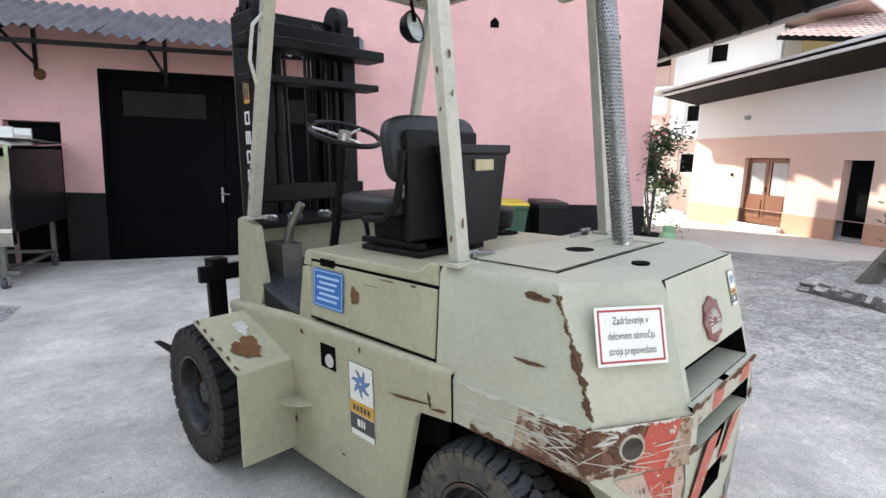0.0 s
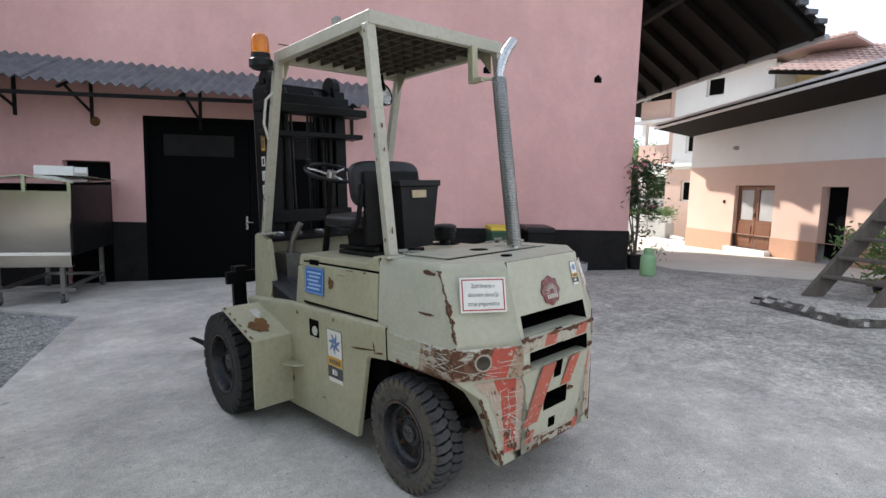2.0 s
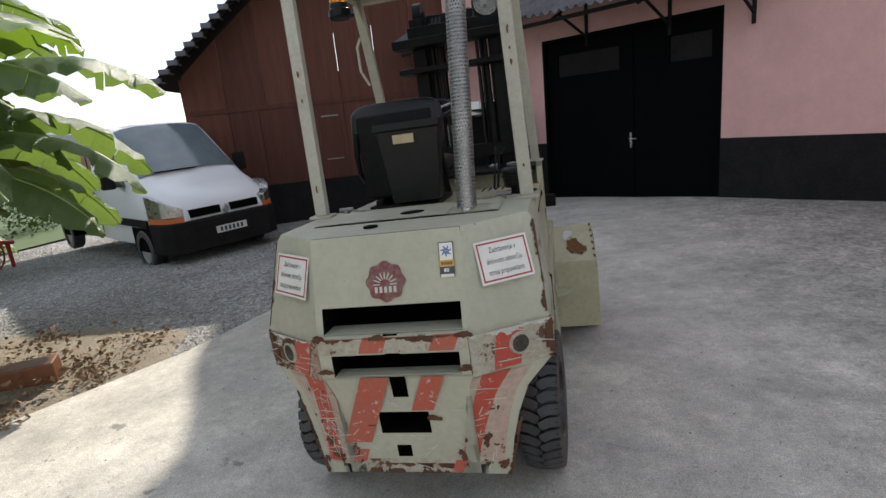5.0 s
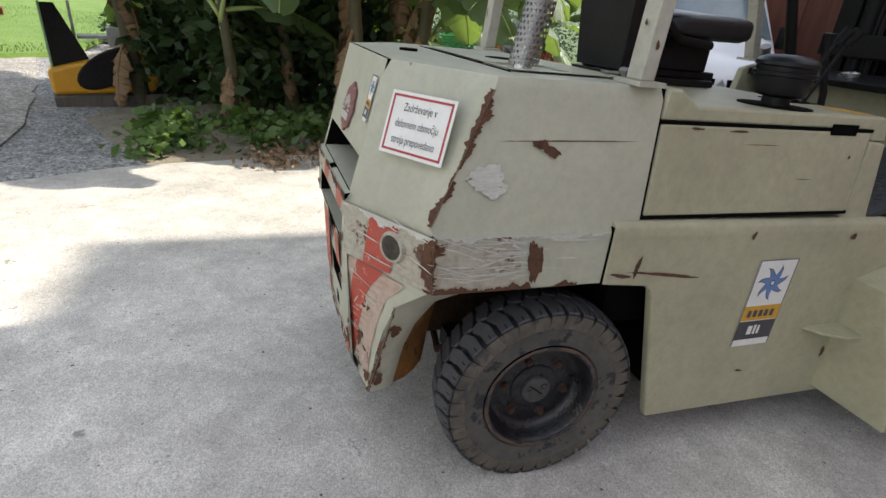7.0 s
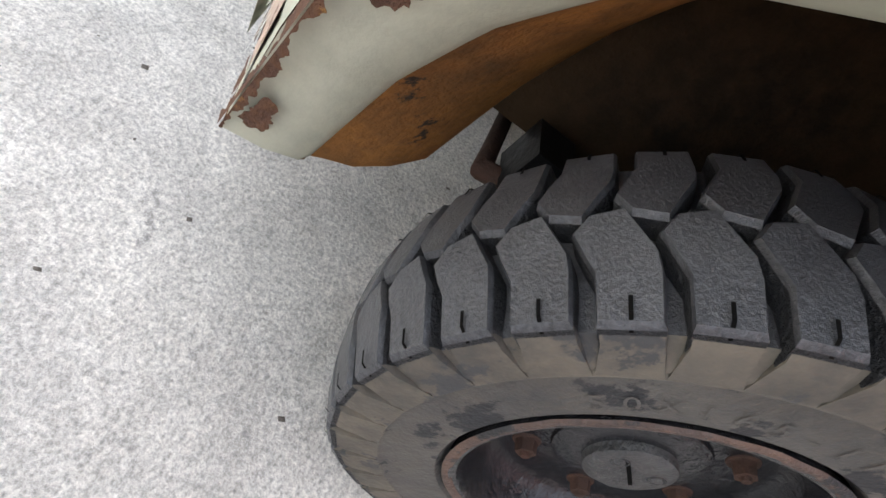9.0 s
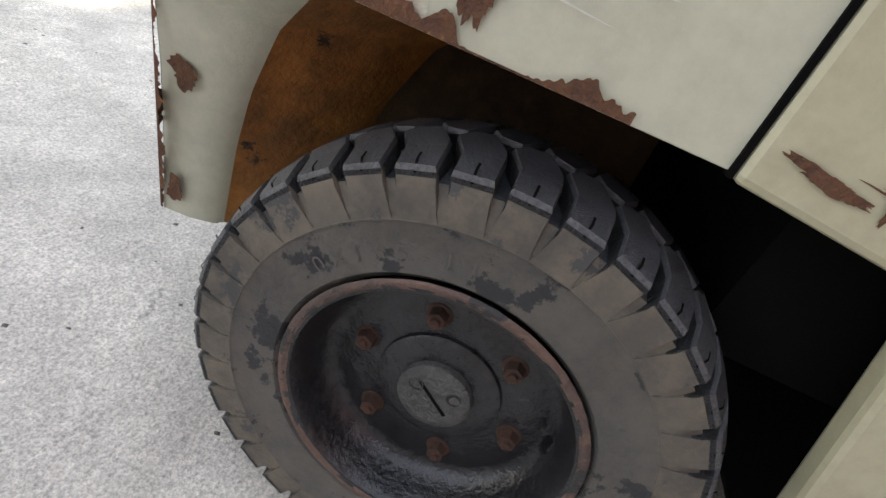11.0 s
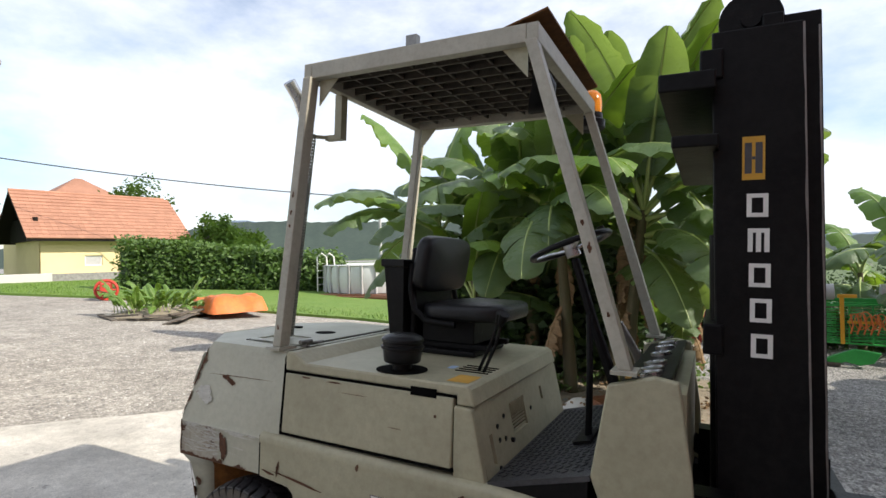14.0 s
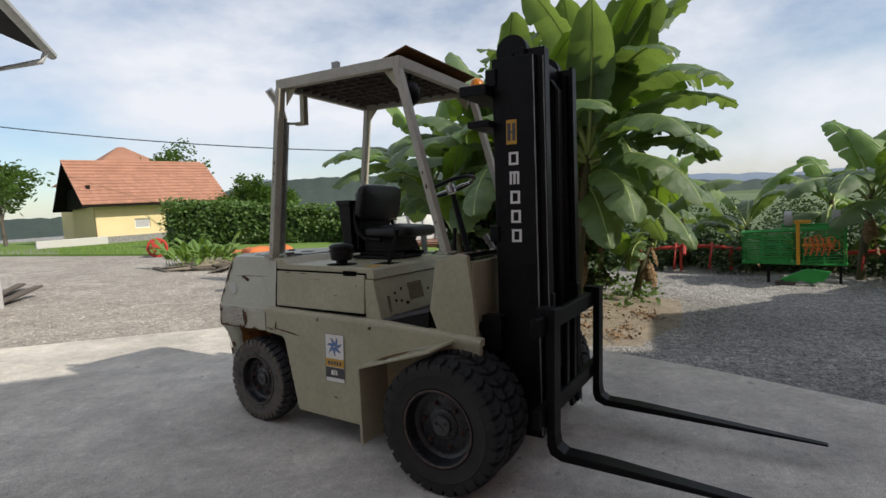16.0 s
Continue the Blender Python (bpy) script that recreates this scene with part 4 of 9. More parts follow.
# wheel arch behind the rear wheels
for s in (1, -1):
    arc = [(-0.026, 0.246, 0.379, 0.085), (corner_y(0.40, 0.405) + 0.001, 0.40, 0.405, 0.092), (corner_y(0.50, 0.433) + 0.001, 0.50, 0.433, 0.105), (corner_y(0.60, 0.475) + 0.001, 0.60, 0.475, 0.130), (0.068, 0.686, 0.568, 0.16)]
    fine_arc = []
    for p0, p1 in zip(arc, arc[1:]):
        fine_arc += [tuple(a_ + (b_ - a_) * f for a_, b_ in zip(p0, p1)) for f in (0, 0.25, 0.5, 0.75)]
    arc = fine_arc + [arc[-1]]
    arc = [arc[0]] + [tuple((p + 2 * q + r) / 4 if i_ == 3 else q for i_, (p, q, r) in enumerate(zip(arc[k - 1], arc[k], arc[k + 1]))) for k in range(1, len(arc) - 1)] + [arc[-1]]
    bm = bmesh.new()
    loft(bm, [[(s * xo, y, z), (s * (xo - 0.004), y + d * 0.5, z), (s * (xo - 0.016), y + d * 0.9, z), (s * (xo - 0.03), y + d, z)] for y, z, xo, d in arc], caps=False, closed=False)
    edge = part("arch_edge", bm, M_CW, cw, "", 60)
    bm = bmesh.new()
    loft(bm, [[(s * (xo - 0.03), y + d, z), (s * (0.78 * xo + 0.045), y + d + 0.016, z), (s * (0.55 * xo + 0.12), y + d + 0.045, z), (s * (0.3 * xo + 0.18), y + d + 0.085, z), (s * 0.245, y + d + 0.125, z)] for y, z, xo, d in arc], caps=False, closed=False)
    part("wheel_arch", bm, M_ARCH, cw, "orange-rusted inside of the wheel arch", 60)
    # deep arch faces get darker colours in place of falling light
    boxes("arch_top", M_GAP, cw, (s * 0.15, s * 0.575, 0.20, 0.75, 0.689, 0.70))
    boxes("arch_wall", M_ARCHSHADE, cw, (s * 0.225, s * 0.245, 0.185, 0.60, 0.36, 0.688))
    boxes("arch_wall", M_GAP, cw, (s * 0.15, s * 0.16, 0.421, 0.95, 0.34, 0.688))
# hook holes in the corners: uncut, dusty discs with the shade painted in
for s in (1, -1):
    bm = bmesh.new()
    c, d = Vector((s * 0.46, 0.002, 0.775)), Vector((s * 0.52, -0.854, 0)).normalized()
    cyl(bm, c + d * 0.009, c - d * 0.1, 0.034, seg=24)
    part("hook_hole", bm, M_HOLE, cw, "dusty round hook hole, a disc with shade in its colour")
    bm = bmesh.new()
    q = d.to_track_quat("Z", "Y").to_matrix().to_4x4()
    spin(bm, [(0.0, 0.033), (0.011, 0.034), (0.011, 0.040), (0.0, 0.046)], 24, "z")
    bmesh.ops.transform(bm, matrix=Matrix.Translation(c) @ q, verts=bm.verts)
    part("hole_rim", bm, M_CWLOW, cw)
# lower band in chipped paint and red stripes


def decal(name, parent, material, pts, label=""):
    bm = bmesh.new()
    vs = [bm.verts.new(p) for p in pts]
    bm.faces.new(vs)
    return part(name, bm, material, parent, label)


def band(x0, x1, z0, z1, lean):
    out = []
    for z in (z0, z1):
        sh = lean * (z - z0) / 0.4
        out.append([(x0 + sh, rear_y(z) - 0.003, z), (x1 + sh, rear_y(z) - 0.003, z)])
    return [out[0][0], out[0][1], out[1][1], out[1][0]]


for x0, x1, z0, z1 in ((-0.262, -0.148, 0.412, 0.70), (0.036, 0.122, 0.552, 0.70), (-0.245, -0.19, 0.32, 0.38), (0.155, 0.20, 0.275, 0.33), (-0.13, -0.035, 0.80, 0.862), (0.14, 0.235, 0.80, 0.862)):
    decal("red_stripe", cw, M_STRIPEF, band(x0, x1, z0, z1, 0.17))
def corner_point(s, k, z, lift):
    """A point on the lower corner face: k runs from the bend to the outer edge."""
    lv = [(z_, w, corner_y(z_, w) if z_ < 0.65 else y) for z_, w, y in LEV[:5]]
    i = max(i for i in range(4) if lv[i][0] <= z)
    f = (z - lv[i][0]) / (lv[i + 1][0] - lv[i][0])
    w, y = (lv[i][q] + (lv[i + 1][q] - lv[i][q]) * f for q in (1, 2))
    xi, yb = bend_x(z), rear_y(z)
    n = Vector((y - yb, xi - w)).normalized()
    return Vector((s * (xi + (w - xi) * k + n.x * lift), yb + (y - yb) * k + n.y * lift, z))


def corner_decal(name, material, s, z0, z1, low, high, lift, label=""):
    bm = bmesh.new()
    rows = []
    for j in range(17):
        f = j / 16
        rows.append([bm.verts.new(corner_point(s, low[q] + (high[q] - low[q]) * f, z0 + (z1 - z0) * f, lift)) for q in (0, 1)])
    for (p, q), (r, t) in zip(rows, rows[1:]):
        bm.faces.new((p, q, t, r))
    return part(name, bm, material, cw, label)


for s in (1, -1):
    corner_decal("faded_paint", M_FADED, s, 0.30, 0.675, (0.03, 0.86), (0.03, 0.80), 0.0012, "worn pinkish beige paint")
    corner_decal("red_stripe", M_STRIPE, s, 0.31, 0.68, (0.0, 0.32) if s > 0 else (0.50, 0.84), (0.17, 0.52) if s > 0 else (0.13, 0.48), 0.0024)
    a0, a1, lean = (0.26, 0.58, 0.06) if s > 0 else (0.26, 0.58, -0.16)
    decal("red_stripe", cw, M_STRIPE, [(s * (0.29 + 0.289 * k + 0.002), -0.10 + 0.175 * k - 0.004, z) for k, z in ((a0, 0.695), (a1, 0.695), (a1 + lean, 0.84), (a0 + lean, 0.84))])


def blotch(name, parent, material, c, u, v, w, h, seed, n=84, rag=0.5):
    """A ragged patch of bare metal or rust lying on a surface."""
    rnd = random.Random(seed)
    if material == M_RUST:
        w, h = w * 0.78, h * 0.8
    c, u, v = Vector(c), Vector(u).normalized(), Vector(v).normalized()
    off = u.cross(v).normalized() * 0.0025
    bm = bmesh.new()
    ph = [rnd.uniform(0, 6.28) for _ in range(4)]
    ring = []
    for k in range(n):
        a = 2 * math.pi * k / n
        r = 1 + rag * (0.35 * math.sin(2 * a + ph[0]) + 0.28 * math.sin(3 * a + ph[1]) + 0.16 * math.sin(7 * a + ph[2]) + 0.12 * math.sin(13 * a + ph[3]) + 0.07 * math.sin(29 * a + ph[1])) + rnd.uniform(-0.07, 0.07) * rag
        ring.append(bm.verts.new(c + off + u * (w / 2 * r * math.cos(a)) + v * (h / 2 * r * math.sin(a))))
    bm.faces.new(ring)
    return part(name, bm, material, parent)


def edge_wear(name, parent, material, a, b, across, out, width, seed, n=200):
    """A ragged strip of wear that follows an edge."""
    a, b, across, out = Vector(a), Vector(b), Vector(across).normalized(), Vector(out).normalized() * 0.003
    bm = bmesh.new()
    line = []
    for k in range(n + 1):
        f = k / n
        w = width * max(0.03, 0.42 + 1.25 * noise.noise((f * 5.0, seed * 1.7, 0)) + 0.7 * noise.noise((f * 15.0, seed * 1.7, 3)) + 0.4 * noise.noise((f * 37.0, seed * 1.7, 6)) + 0.28 * noise.noise((f * 90.0, seed * 1.7, 9)))
        p = a.lerp(b, f) + out
        line.append((bm.verts.new(p - across * 0.001), bm.verts.new(p + across * w)))
    for (p, q), (r, t) in zip(line, line[1:]):
        bm.faces.new((p, r, t, q))
    return part(name, bm, material, parent)


for s in (1, -1):
    cu = Vector((0.852 * s, 0.523, 0)) * s
    specs = [(0.93, 0.77, 0.05, 0.16), (0.96, 0.83, 0.035, 0.05)]
    decal("worn_band", cw, M_CWRUST if s < 0 else M_CWLOW, [(s * 0.292, -0.101, 0.692), (s * 0.5800, 0.074, 0.692), (s * 0.5800, 0.074, 0.845), (s * 0.292, -0.101, 0.845)])
    decal("worn_band", cw, M_CWRUST if s < 0 else M_CWLOW, [(s * 0.5797, 0.076, 0.692), (s * 0.5797, 0.33, 0.692), (s * 0.5797, 0.30, 0.845), (s * 0.5797, 0.076, 0.845)])
    for i, (k, z, w, h) in enumerate(specs):
        p = Vector((s * (0.30 + 0.285 * k), -0.10 + 0.175 * k, z))
        blotch("rust_patch", cw, M_RUST, p, cu, (0, 0, 1), w * (1.3 if s < 0 else 0.9), h, 10 + i + s)
    if s < 0:
        blotch("rust_patch", cw, M_RUST, (s * 0.5795, 0.16, 0.775), (0, s, 0), (0, 0, 1), 0.13, 0.13, 31 + s)
    for i in range(28):
        rnd = random.Random(3100 + 50 * s + i)
        blotch("scratch", cw, M_SCRAPE, (s * 0.5796, rnd.uniform(0.11, 0.34), rnd.uniform(0.72, 0.835)), (0, s, rnd.gauss(-0.06, 0.22)), (0, 0, 1), rnd.uniform(0.02, 0.13), rnd.uniform(0.0012, 0.006), 3100 + 50 * s + i, 26, 0.6)
    edge_wear("rust_edge", cw, M_RUST, (s * 0.567, 0.062, 0.870), (s * 0.5405, 0.195, 1.195), (0, 1, 0.1), (s, 0, 0.12), 0.019 if s < 0 else 0.022, 500 + s)
    edge_wear("rust_edge", cw, M_RUST, (s * 0.567, 0.062, 0.870), (s * 0.5405, 0.195, 1.195), (-s * 0.83, -0.52, 0.1), (s * 0.5, -0.8, 0.3), 0.017 if s < 0 else 0.016, 510 + s)
    edge_wear("rust_edge", cw, M_RUST, (s * 0.5800, 0.0745, 0.692), (s * 0.5800, 0.0745, 0.845), (0, 1, 0), (s, 0, 0), 0.045, 520 + s)
    edge_wear("rust_edge", cw, M_RUST, (s * 0.5800, 0.0745, 0.692), (s * 0.5800, 0.0745, 0.845), (-s * 0.86, -0.51, 0), (s * 0.51, -0.86, 0), 0.05, 530 + s)
    edge_wear("rust_edge", cw, M_RUST, (s * 0.381, -0.026, 0.25), (s * 0.475, corner_y(0.6, 0.475), 0.60), (-s * 0.96, -0.25, 0), (s * 0.25, -0.96, 0), 0.016, 540 + s)
    edge_wear("rust_edge", cw, M_RUST, (s * 0.381, -0.026, 0.25), (s * 0.475, corner_y(0.6, 0.475), 0.60), (0, 1, 0), (s, 0, -0.1), 0.009, 550 + s)
    edge_wear("bare_edge", cw, M_SCRAPE, (s * 0.5800, 0.08, 0.846), (s * 0.5800, 0.575, 0.846), (0, 0, -1), (s, 0, 0), 0.016, 560 + s)
    edge_wear("bare_edge", cw, M_SCRAPE, (s * 0.295, -0.103, 0.845), (s * 0.585, 0.072, 0.845), (0, 0, -1), (s * 0.51, -0.86, 0), 0.018, 570 + s)
    edge_wear("rust_edge", cw, M_RUST, (s * 0.5800, 0.08, 0.692), (s * 0.5800, 0.5, 0.692), (0, 0, 1), (s, 0, 0), 0.018, 580 + s)
edge_wear("rust_edge", cw, M_RUST, (-0.29, rear_y(0.70), 0.858), (0.29, rear_y(0.70), 0.858), (0, 0, -1), (0, -1, 0), 0.022, 590)
edge_wear("rust_edge", cw, M_RUST, (-0.19, rear_y(0.272), 0.272), (0.19, rear_y(0.272), 0.272), (0, 0, 1), (0, -1, 0), 0.03, 591)
blotch("scraped_patch", cw, M_SCRAPE, (0.5585, 0.20, 0.985), (0, 1, 0), (-0.12, 0, 1), 0.11, 0.07, 5)
blotch("rust_patch", cw, M_RUST, (0.5525, 0.36, 1.06), (0, 1, -0.5), (-0.12, 0.5, 1), 0.09, 0.025, 6)
blotch("scratch", cw, M_RUST, (0.5505, 0.42, 1.085), (0, 1, 0.02), (-0.12, 0, 1), 0.42, 0.004, 66)
blotch("rust_patch", cw, M_RUST, (0.5518, 0.33, 1.075), (0, 1, -0.2), (-0.12, 0.2, 1), 0.05, 0.03, 67)
blotch("rust_patch", cw, M_RUST, (0.5805, 0.356, 0.77), (0, 1, 0.1), (0, -0.1, 1), 0.05, 0.165, 7)
blotch("rust_patch", cw, M_RUST, (-0.559, 0.28, 0.98), (0, -1, 0), (0.12, 0, 1), 0.12, 0.018, 8)
blotch("rust_patch", cw, M_RUST, (-0.5415, 0.27, 1.18), (0, -1, 0), (0.12, 0, 1), 0.11, 0.03, 9)
for i in range(10):
    rnd = random.Random(900 + i)
    blotch("rust_patch", cw, M_RUST, (rnd.uniform(-.16, .16), rear_y(0.29) - 0.001, 0.30 + rnd.random() * 0.05), (1, 0, 0), (0, 0, 1), 0.05 + rnd.random() * 0.07, 0.02 + rnd.random() * 0.04, 910 + i)
for i, (x, z) in enumerate(((-.28, .865), (.28, .86), (-.05, .86), (-.27, .73), (.27, .73), (.12, .52), (-.14, .5))):
    blotch("rust_patch", cw, M_RUST, (x, rear_y(z) - 0.003, z), (1, 0, 0), (0, 0, 1), 0.07, 0.03, 70 + i)
for z0, z1 in ((0.276, 0.335), (0.796, 0.864)):
    decal("worn_band", cw, M_CWLOW, [(q * (bend_x(z) - 0.002), rear_y(min(z, 0.86)) - 0.0015, z) for q, z in ((-1, z0), (1, z0), (1, z1), (-1, z1))])
for i in range(60):
    rnd = random.Random(1300 + i)
    sg = 1 if i % 2 else -1
    if i < 22:
        c, u = (sg * 0.5796, rnd.uniform(0.10, 0.52), rnd.uniform(0.71, 0.845)), (0, sg, rnd.uniform(-0.12, 0.12))
        blotch("scratch", cw, M_SCRAPE, c, u, (0, -0.1 * sg, 1), rnd.uniform(0.06, 0.20), rnd.uniform(0.002, 0.005), 1300 + i, 40, 0.4)
    elif i < 40:
        k, z = rnd.uniform(0.1, 0.9), rnd.uniform(0.70, 0.845)
        blotch("scratch", cw, M_SCRAPE, (sg * (0.30 + 0.285 * k), -0.102 + 0.175 * k, z), Vector((0.852 * sg, 0.523, rnd.uniform(-.3, .3))) * sg, (0, 0, 1), rnd.uniform(0.04, 0.11), rnd.uniform(0.002, 0.005), 1300 + i, 40, 0.4)
    else:
        z = rnd.uniform(0.30, 0.60)
        blotch("scratch", cw, M_SCRAPE, (rnd.uniform(-0.27, 0.27), rear_y(z) - 0.004, z), (1, 0, rnd.uniform(-1, 1)), (rnd.uniform(-.3, .3), 0, 1), rnd.uniform(0.03, 0.10), rnd.uniform(0.002, 0.005), 1300 + i, 40, 0.4)
for s in (1, -1):
    for i, (y, z, w, h) in enumerate(((0.0, 0.30, 0.035, 0.06), (0.03, 0.50, 0.05, 0.05))):
        xo = 0.379 + (z - 0.247) * 0.215
        blotch("rust_patch", cw, M_RUST, (s * (xo + 0.001), y, z), (0, s, 0), (s * 0.24, 0.15, 1), w, h, 1400 + i + s, 44, 0.6)
# scratches and chips over the striped lower corners
for i in range(110):
    rnd = random.Random(2300 + i)
    s = -1 if i < 84 else 1
    z, k = rnd.uniform(0.30, 0.63), rnd.uniform(0.06, 0.80 if s < 0 else 0.68)
    p = corner_point(s, k, z, 0.001)
    along = (corner_point(s, 1, z, 0) - corner_point(s, 0, z, 0)).normalized()
    turn = rnd.choice((rnd.gauss(0.1, 0.3), rnd.gauss(1.3, 0.25)))
    u = along * math.cos(turn) + Vector((0, 0.05, 1)) * math.sin(turn)
    v = Vector((0, 0.05, 1)) * math.cos(turn) - along * math.sin(turn)
    if i % 5:
        blotch("scratch", cw, M_SCRAPE if i % 3 else M_CW, p, u * s, v, rnd.uniform(0.03, 0.11), rnd.uniform(0.0012, 0.004), 2300 + i, 30, 0.5)
    else:
        blotch("chip", cw, M_RUST if i % 2 else M_SCRAPE, p, u * s, v, rnd.uniform(0.012, 0.03), rnd.uniform(0.008, 0.02), 2300 + i, 30, 0.8)
for i in range(26):
    rnd = random.Random(2500 + i)
    s = -1 if i < 16 else 1
    z = 0.285 + 0.15 * rnd.random() ** 1.6
    k = rnd.uniform(0.45, 0.98) if i % 2 else rnd.uniform(0.0, 0.25)
    along = (corner_point(s, 1, z, 0) - corner_point(s, 0, z, 0)).normalized()
    blotch("rust_patch", cw, M_RUST, corner_point(s, k, z, 0.001), along * s, (0, 0.05, 1), rnd.uniform(0.015, 0.045), rnd.uniform(0.02, 0.06), 2500 + i, 40, 0.9)
for i in range(30):
    rnd = random.Random(2600 + i)
    z, k = rnd.uniform(0.70, 0.84), 0.55 + 0.5 * rnd.random()
    c, u = ((-(0.30 + 0.285 * k), -0.1025 + 0.175 * k, z), (0.852, -0.523, rnd.uniform(-.4, .4))) if k < 0.98 else ((-0.5805, rnd.uniform(0.08, 0.26), z), (0, -1, rnd.uniform(-.4, .4)))
    blotch("rust_patch" if i % 2 else "scratch", cw, M_RUST if i % 2 else M_SCRAPE, c, u, (0, 0, 1), rnd.uniform(0.02, 0.06) * (1 if i % 2 else 1.6), rnd.uniform(0.012, 0.04) if i % 2 else 0.003, 2600 + i, 40, 0.9)
# bolt-on lid on the counterweight top
bm = bmesh.new()
plate(bm, -0.40, 0.40, 0.30, 0.63, [(0.18, 0.35, 0.31, 0.51, 0.02)], lambda u, v, d: (u, v, 1.231 - d))
part("top_plate", bm, M_CW, cw)
boxes("plate_gap", M_GAP, cw, (-0.405, 0.405, 0.635, 0.641, 1.2245, 1.2275), (-0.405, 0.405, 0.289, 0.295, 1.2245, 1.2275))
# holes drawn as near-black discs on the top, shade in colour only
for x, y, r in ((0.0, 0.45, 0.055), (-0.1, 0.16, 0.03)):
    bm = bmesh.new()
    cyl(bm, (x, y, 1.2255), (x, y, 1.2325), r, seg=20)
    part("top_hole", bm, M_GAP, cw)

for s in (1, -1):
    bm = bmesh.new()
    tube(bm, [(s * 0.43, 0.655, 1.247), (s * 0.36, 0.66, 1.247)], 0.011, 10)
    tube(bm, [(s * 0.36, 0.66, 1.240), (s * 0.30, 0.672, 1.236), (s * 0.27, 0.655, 1.236), (s * 0.31, 0.645, 1.236), (s * 0.36, 0.655, 1.240)], 0.005, 6)
    bx(bm, s * 0.385, s * 0.405, 0.64, 0.672, 1.226, 1.25)
    part("hood_latch", bm, M_STEEL, cw, "small rusty hood latch", 40)

# engine hood
# near-black block added inside, read as shade through the panel gaps
boxes("hood_core", M_GAP, truck, (-0.50, 0.50, 0.68, 1.50, 0.5, 1.14))
bm = bmesh.new()
sec = [(0.680, 1.225), (0.725, 1.225), (0.79, 1.185), (1.535, 1.185), (1.555, 1.17), (1.575, 1.11), (1.50, 1.11), (1.50, 1.145), (0.680, 1.145)]
loft(bm, [[(x, y, z) for y, z in sec] for x in (-0.545, 0.545)])
part("hood_top", bm, M_PAINT, truck, "dented khaki hood top", 30, 0.008)
for s in (1, -1):
    bm = bmesh.new()
    loft(bm, [[(s * 0.565, 0.684, 0.884), (s * 0.565, 1.491, 0.884), (s * 0.548, 1.490, 1.136), (s * 0.548, 0.684, 1.136)], [(s * 0.53, 0.684, 0.884), (s * 0.53, 1.491, 0.884), (s * 0.52, 1.490, 1.136), (s * 0.52, 0.684, 1.136)]])
    part("hood_side", bm, M_PAINT, truck, "", 0, 0.006)
    bm = bmesh.new()
    loft(bm, [[(s * 0.50, 0.671, z), (s * x, 0.671, z), (s * x, 0.6855, z), (s * 0.50, 0.6855, z)] for z, x in ((0.876, 0.560), (1.222, 0.5305))])
    part("panel_gap", bm, M_GAP, truck)
    boxes("panel_gap", M_GAP, truck, (s * 0.50, s * 0.5625, 0.672, 1.50, 0.874, 0.8845)), boxes("panel_gap", M_GAP, truck, (s * 0.50, s * 0.5455, 0.682, 1.50, 1.1355, 1.1455))
    bm = bmesh.new()
    prism(bm, [(1.495, 0.80), (1.65, 0.74), (1.565, 1.105), (1.495, 1.11)], s * 0.52, s * 0.555, "x")
    part("hood_corner", bm, M_PAINT, truck, "", 0, 0.006)
    # finger slot: a near-black sheet in place of a shaded recess
    bm = bmesh.new()
    bx(bm, s * 0.547, s * 0.551, 1.31, 1.42, 1.125, 1.158)
    part("finger_slot", bm, M_GAP, truck)
bm = bmesh.new()


def hood_front(u, v, d):
    y = 1.565 + (1.105 - v) * 0.245
    return (u, y - d, v)


plate(bm, -0.53, 0.53, 0.70, 1.108, [(0.02, 0.20, 0.93, 1.05, 0.03), (0.42, 0.45, 0.88, 0.99, 0.03), (-0.25, -0.22, 0.98, 1.04, 0.03)], hood_front)
front = part("hood_front", bm, M_PAINT, truck)
bm = bmesh.new()
for i in range(9):
    p = hood_front(0.11, 0.937 + i * 0.013, 0.012)
    bx(bm, 0.02, 0.20, p[1] - 0.004, p[1] + 0.004, p[2] - 0.002, p[2] + 0.002)
for i in range(13):
    p = hood_front(0.03 + i * 0.0133, 0.99, 0.012)
    bx(bm, p[0] - .0015, p[0] + .0015, p[1] - 0.006, p[1] + 0.006, 0.93, 1.05)
part("grille", bm, M_PAINT, front)
# holes drawn as small black plugs for their shade
for i, (x, z) in enumerate(((0.36, 0.95), (0.36, 1.0), (0.30, 0.94), (0.28, 1.02), (0.24, 0.92), (0.40, 0.86), (-0.05, 0.98))):
    bm = bmesh.new()
    p = Vector(hood_front(x, z, 0))
    cyl(bm, p - Vector((0, 0.01, 0)), p + Vector((0, 0.012 if i == 4 else 0.003, 0)), 0.010, seg=10)
    part("switch_hole", bm, M_BLACK, front)
# air cleaner through the hood
# opening drawn as a near-black disc, its shade painted
bm = bmesh.new()
cyl(bm, (0.425, 1.195, 1.186), (0.425, 1.195, 1.1885), 0.106, seg=32)
part("hood_opening", bm, M_GAP, truck)
bm = bmesh.new()
spin(bm, [(1.15, 0.040), (1.212, 0.040), (1.218, 0.070), (1.224, 0.076), (1.272, 0.081), (1.275, 0.088), (1.285, 0.089), (1.288, 0.082), (1.300, 0.083), (1.304, 0.088), (1.314, 0.087), (1.324, 0.076), (1.332, 0.055), (1.335, 0.02), (1.335, 0.001)], 40, "z", (0.425, 1.195, 0))
part("air_cleaner", bm, M_PLASTIC, truck, "black ribbed air pre-cleaner", 40)
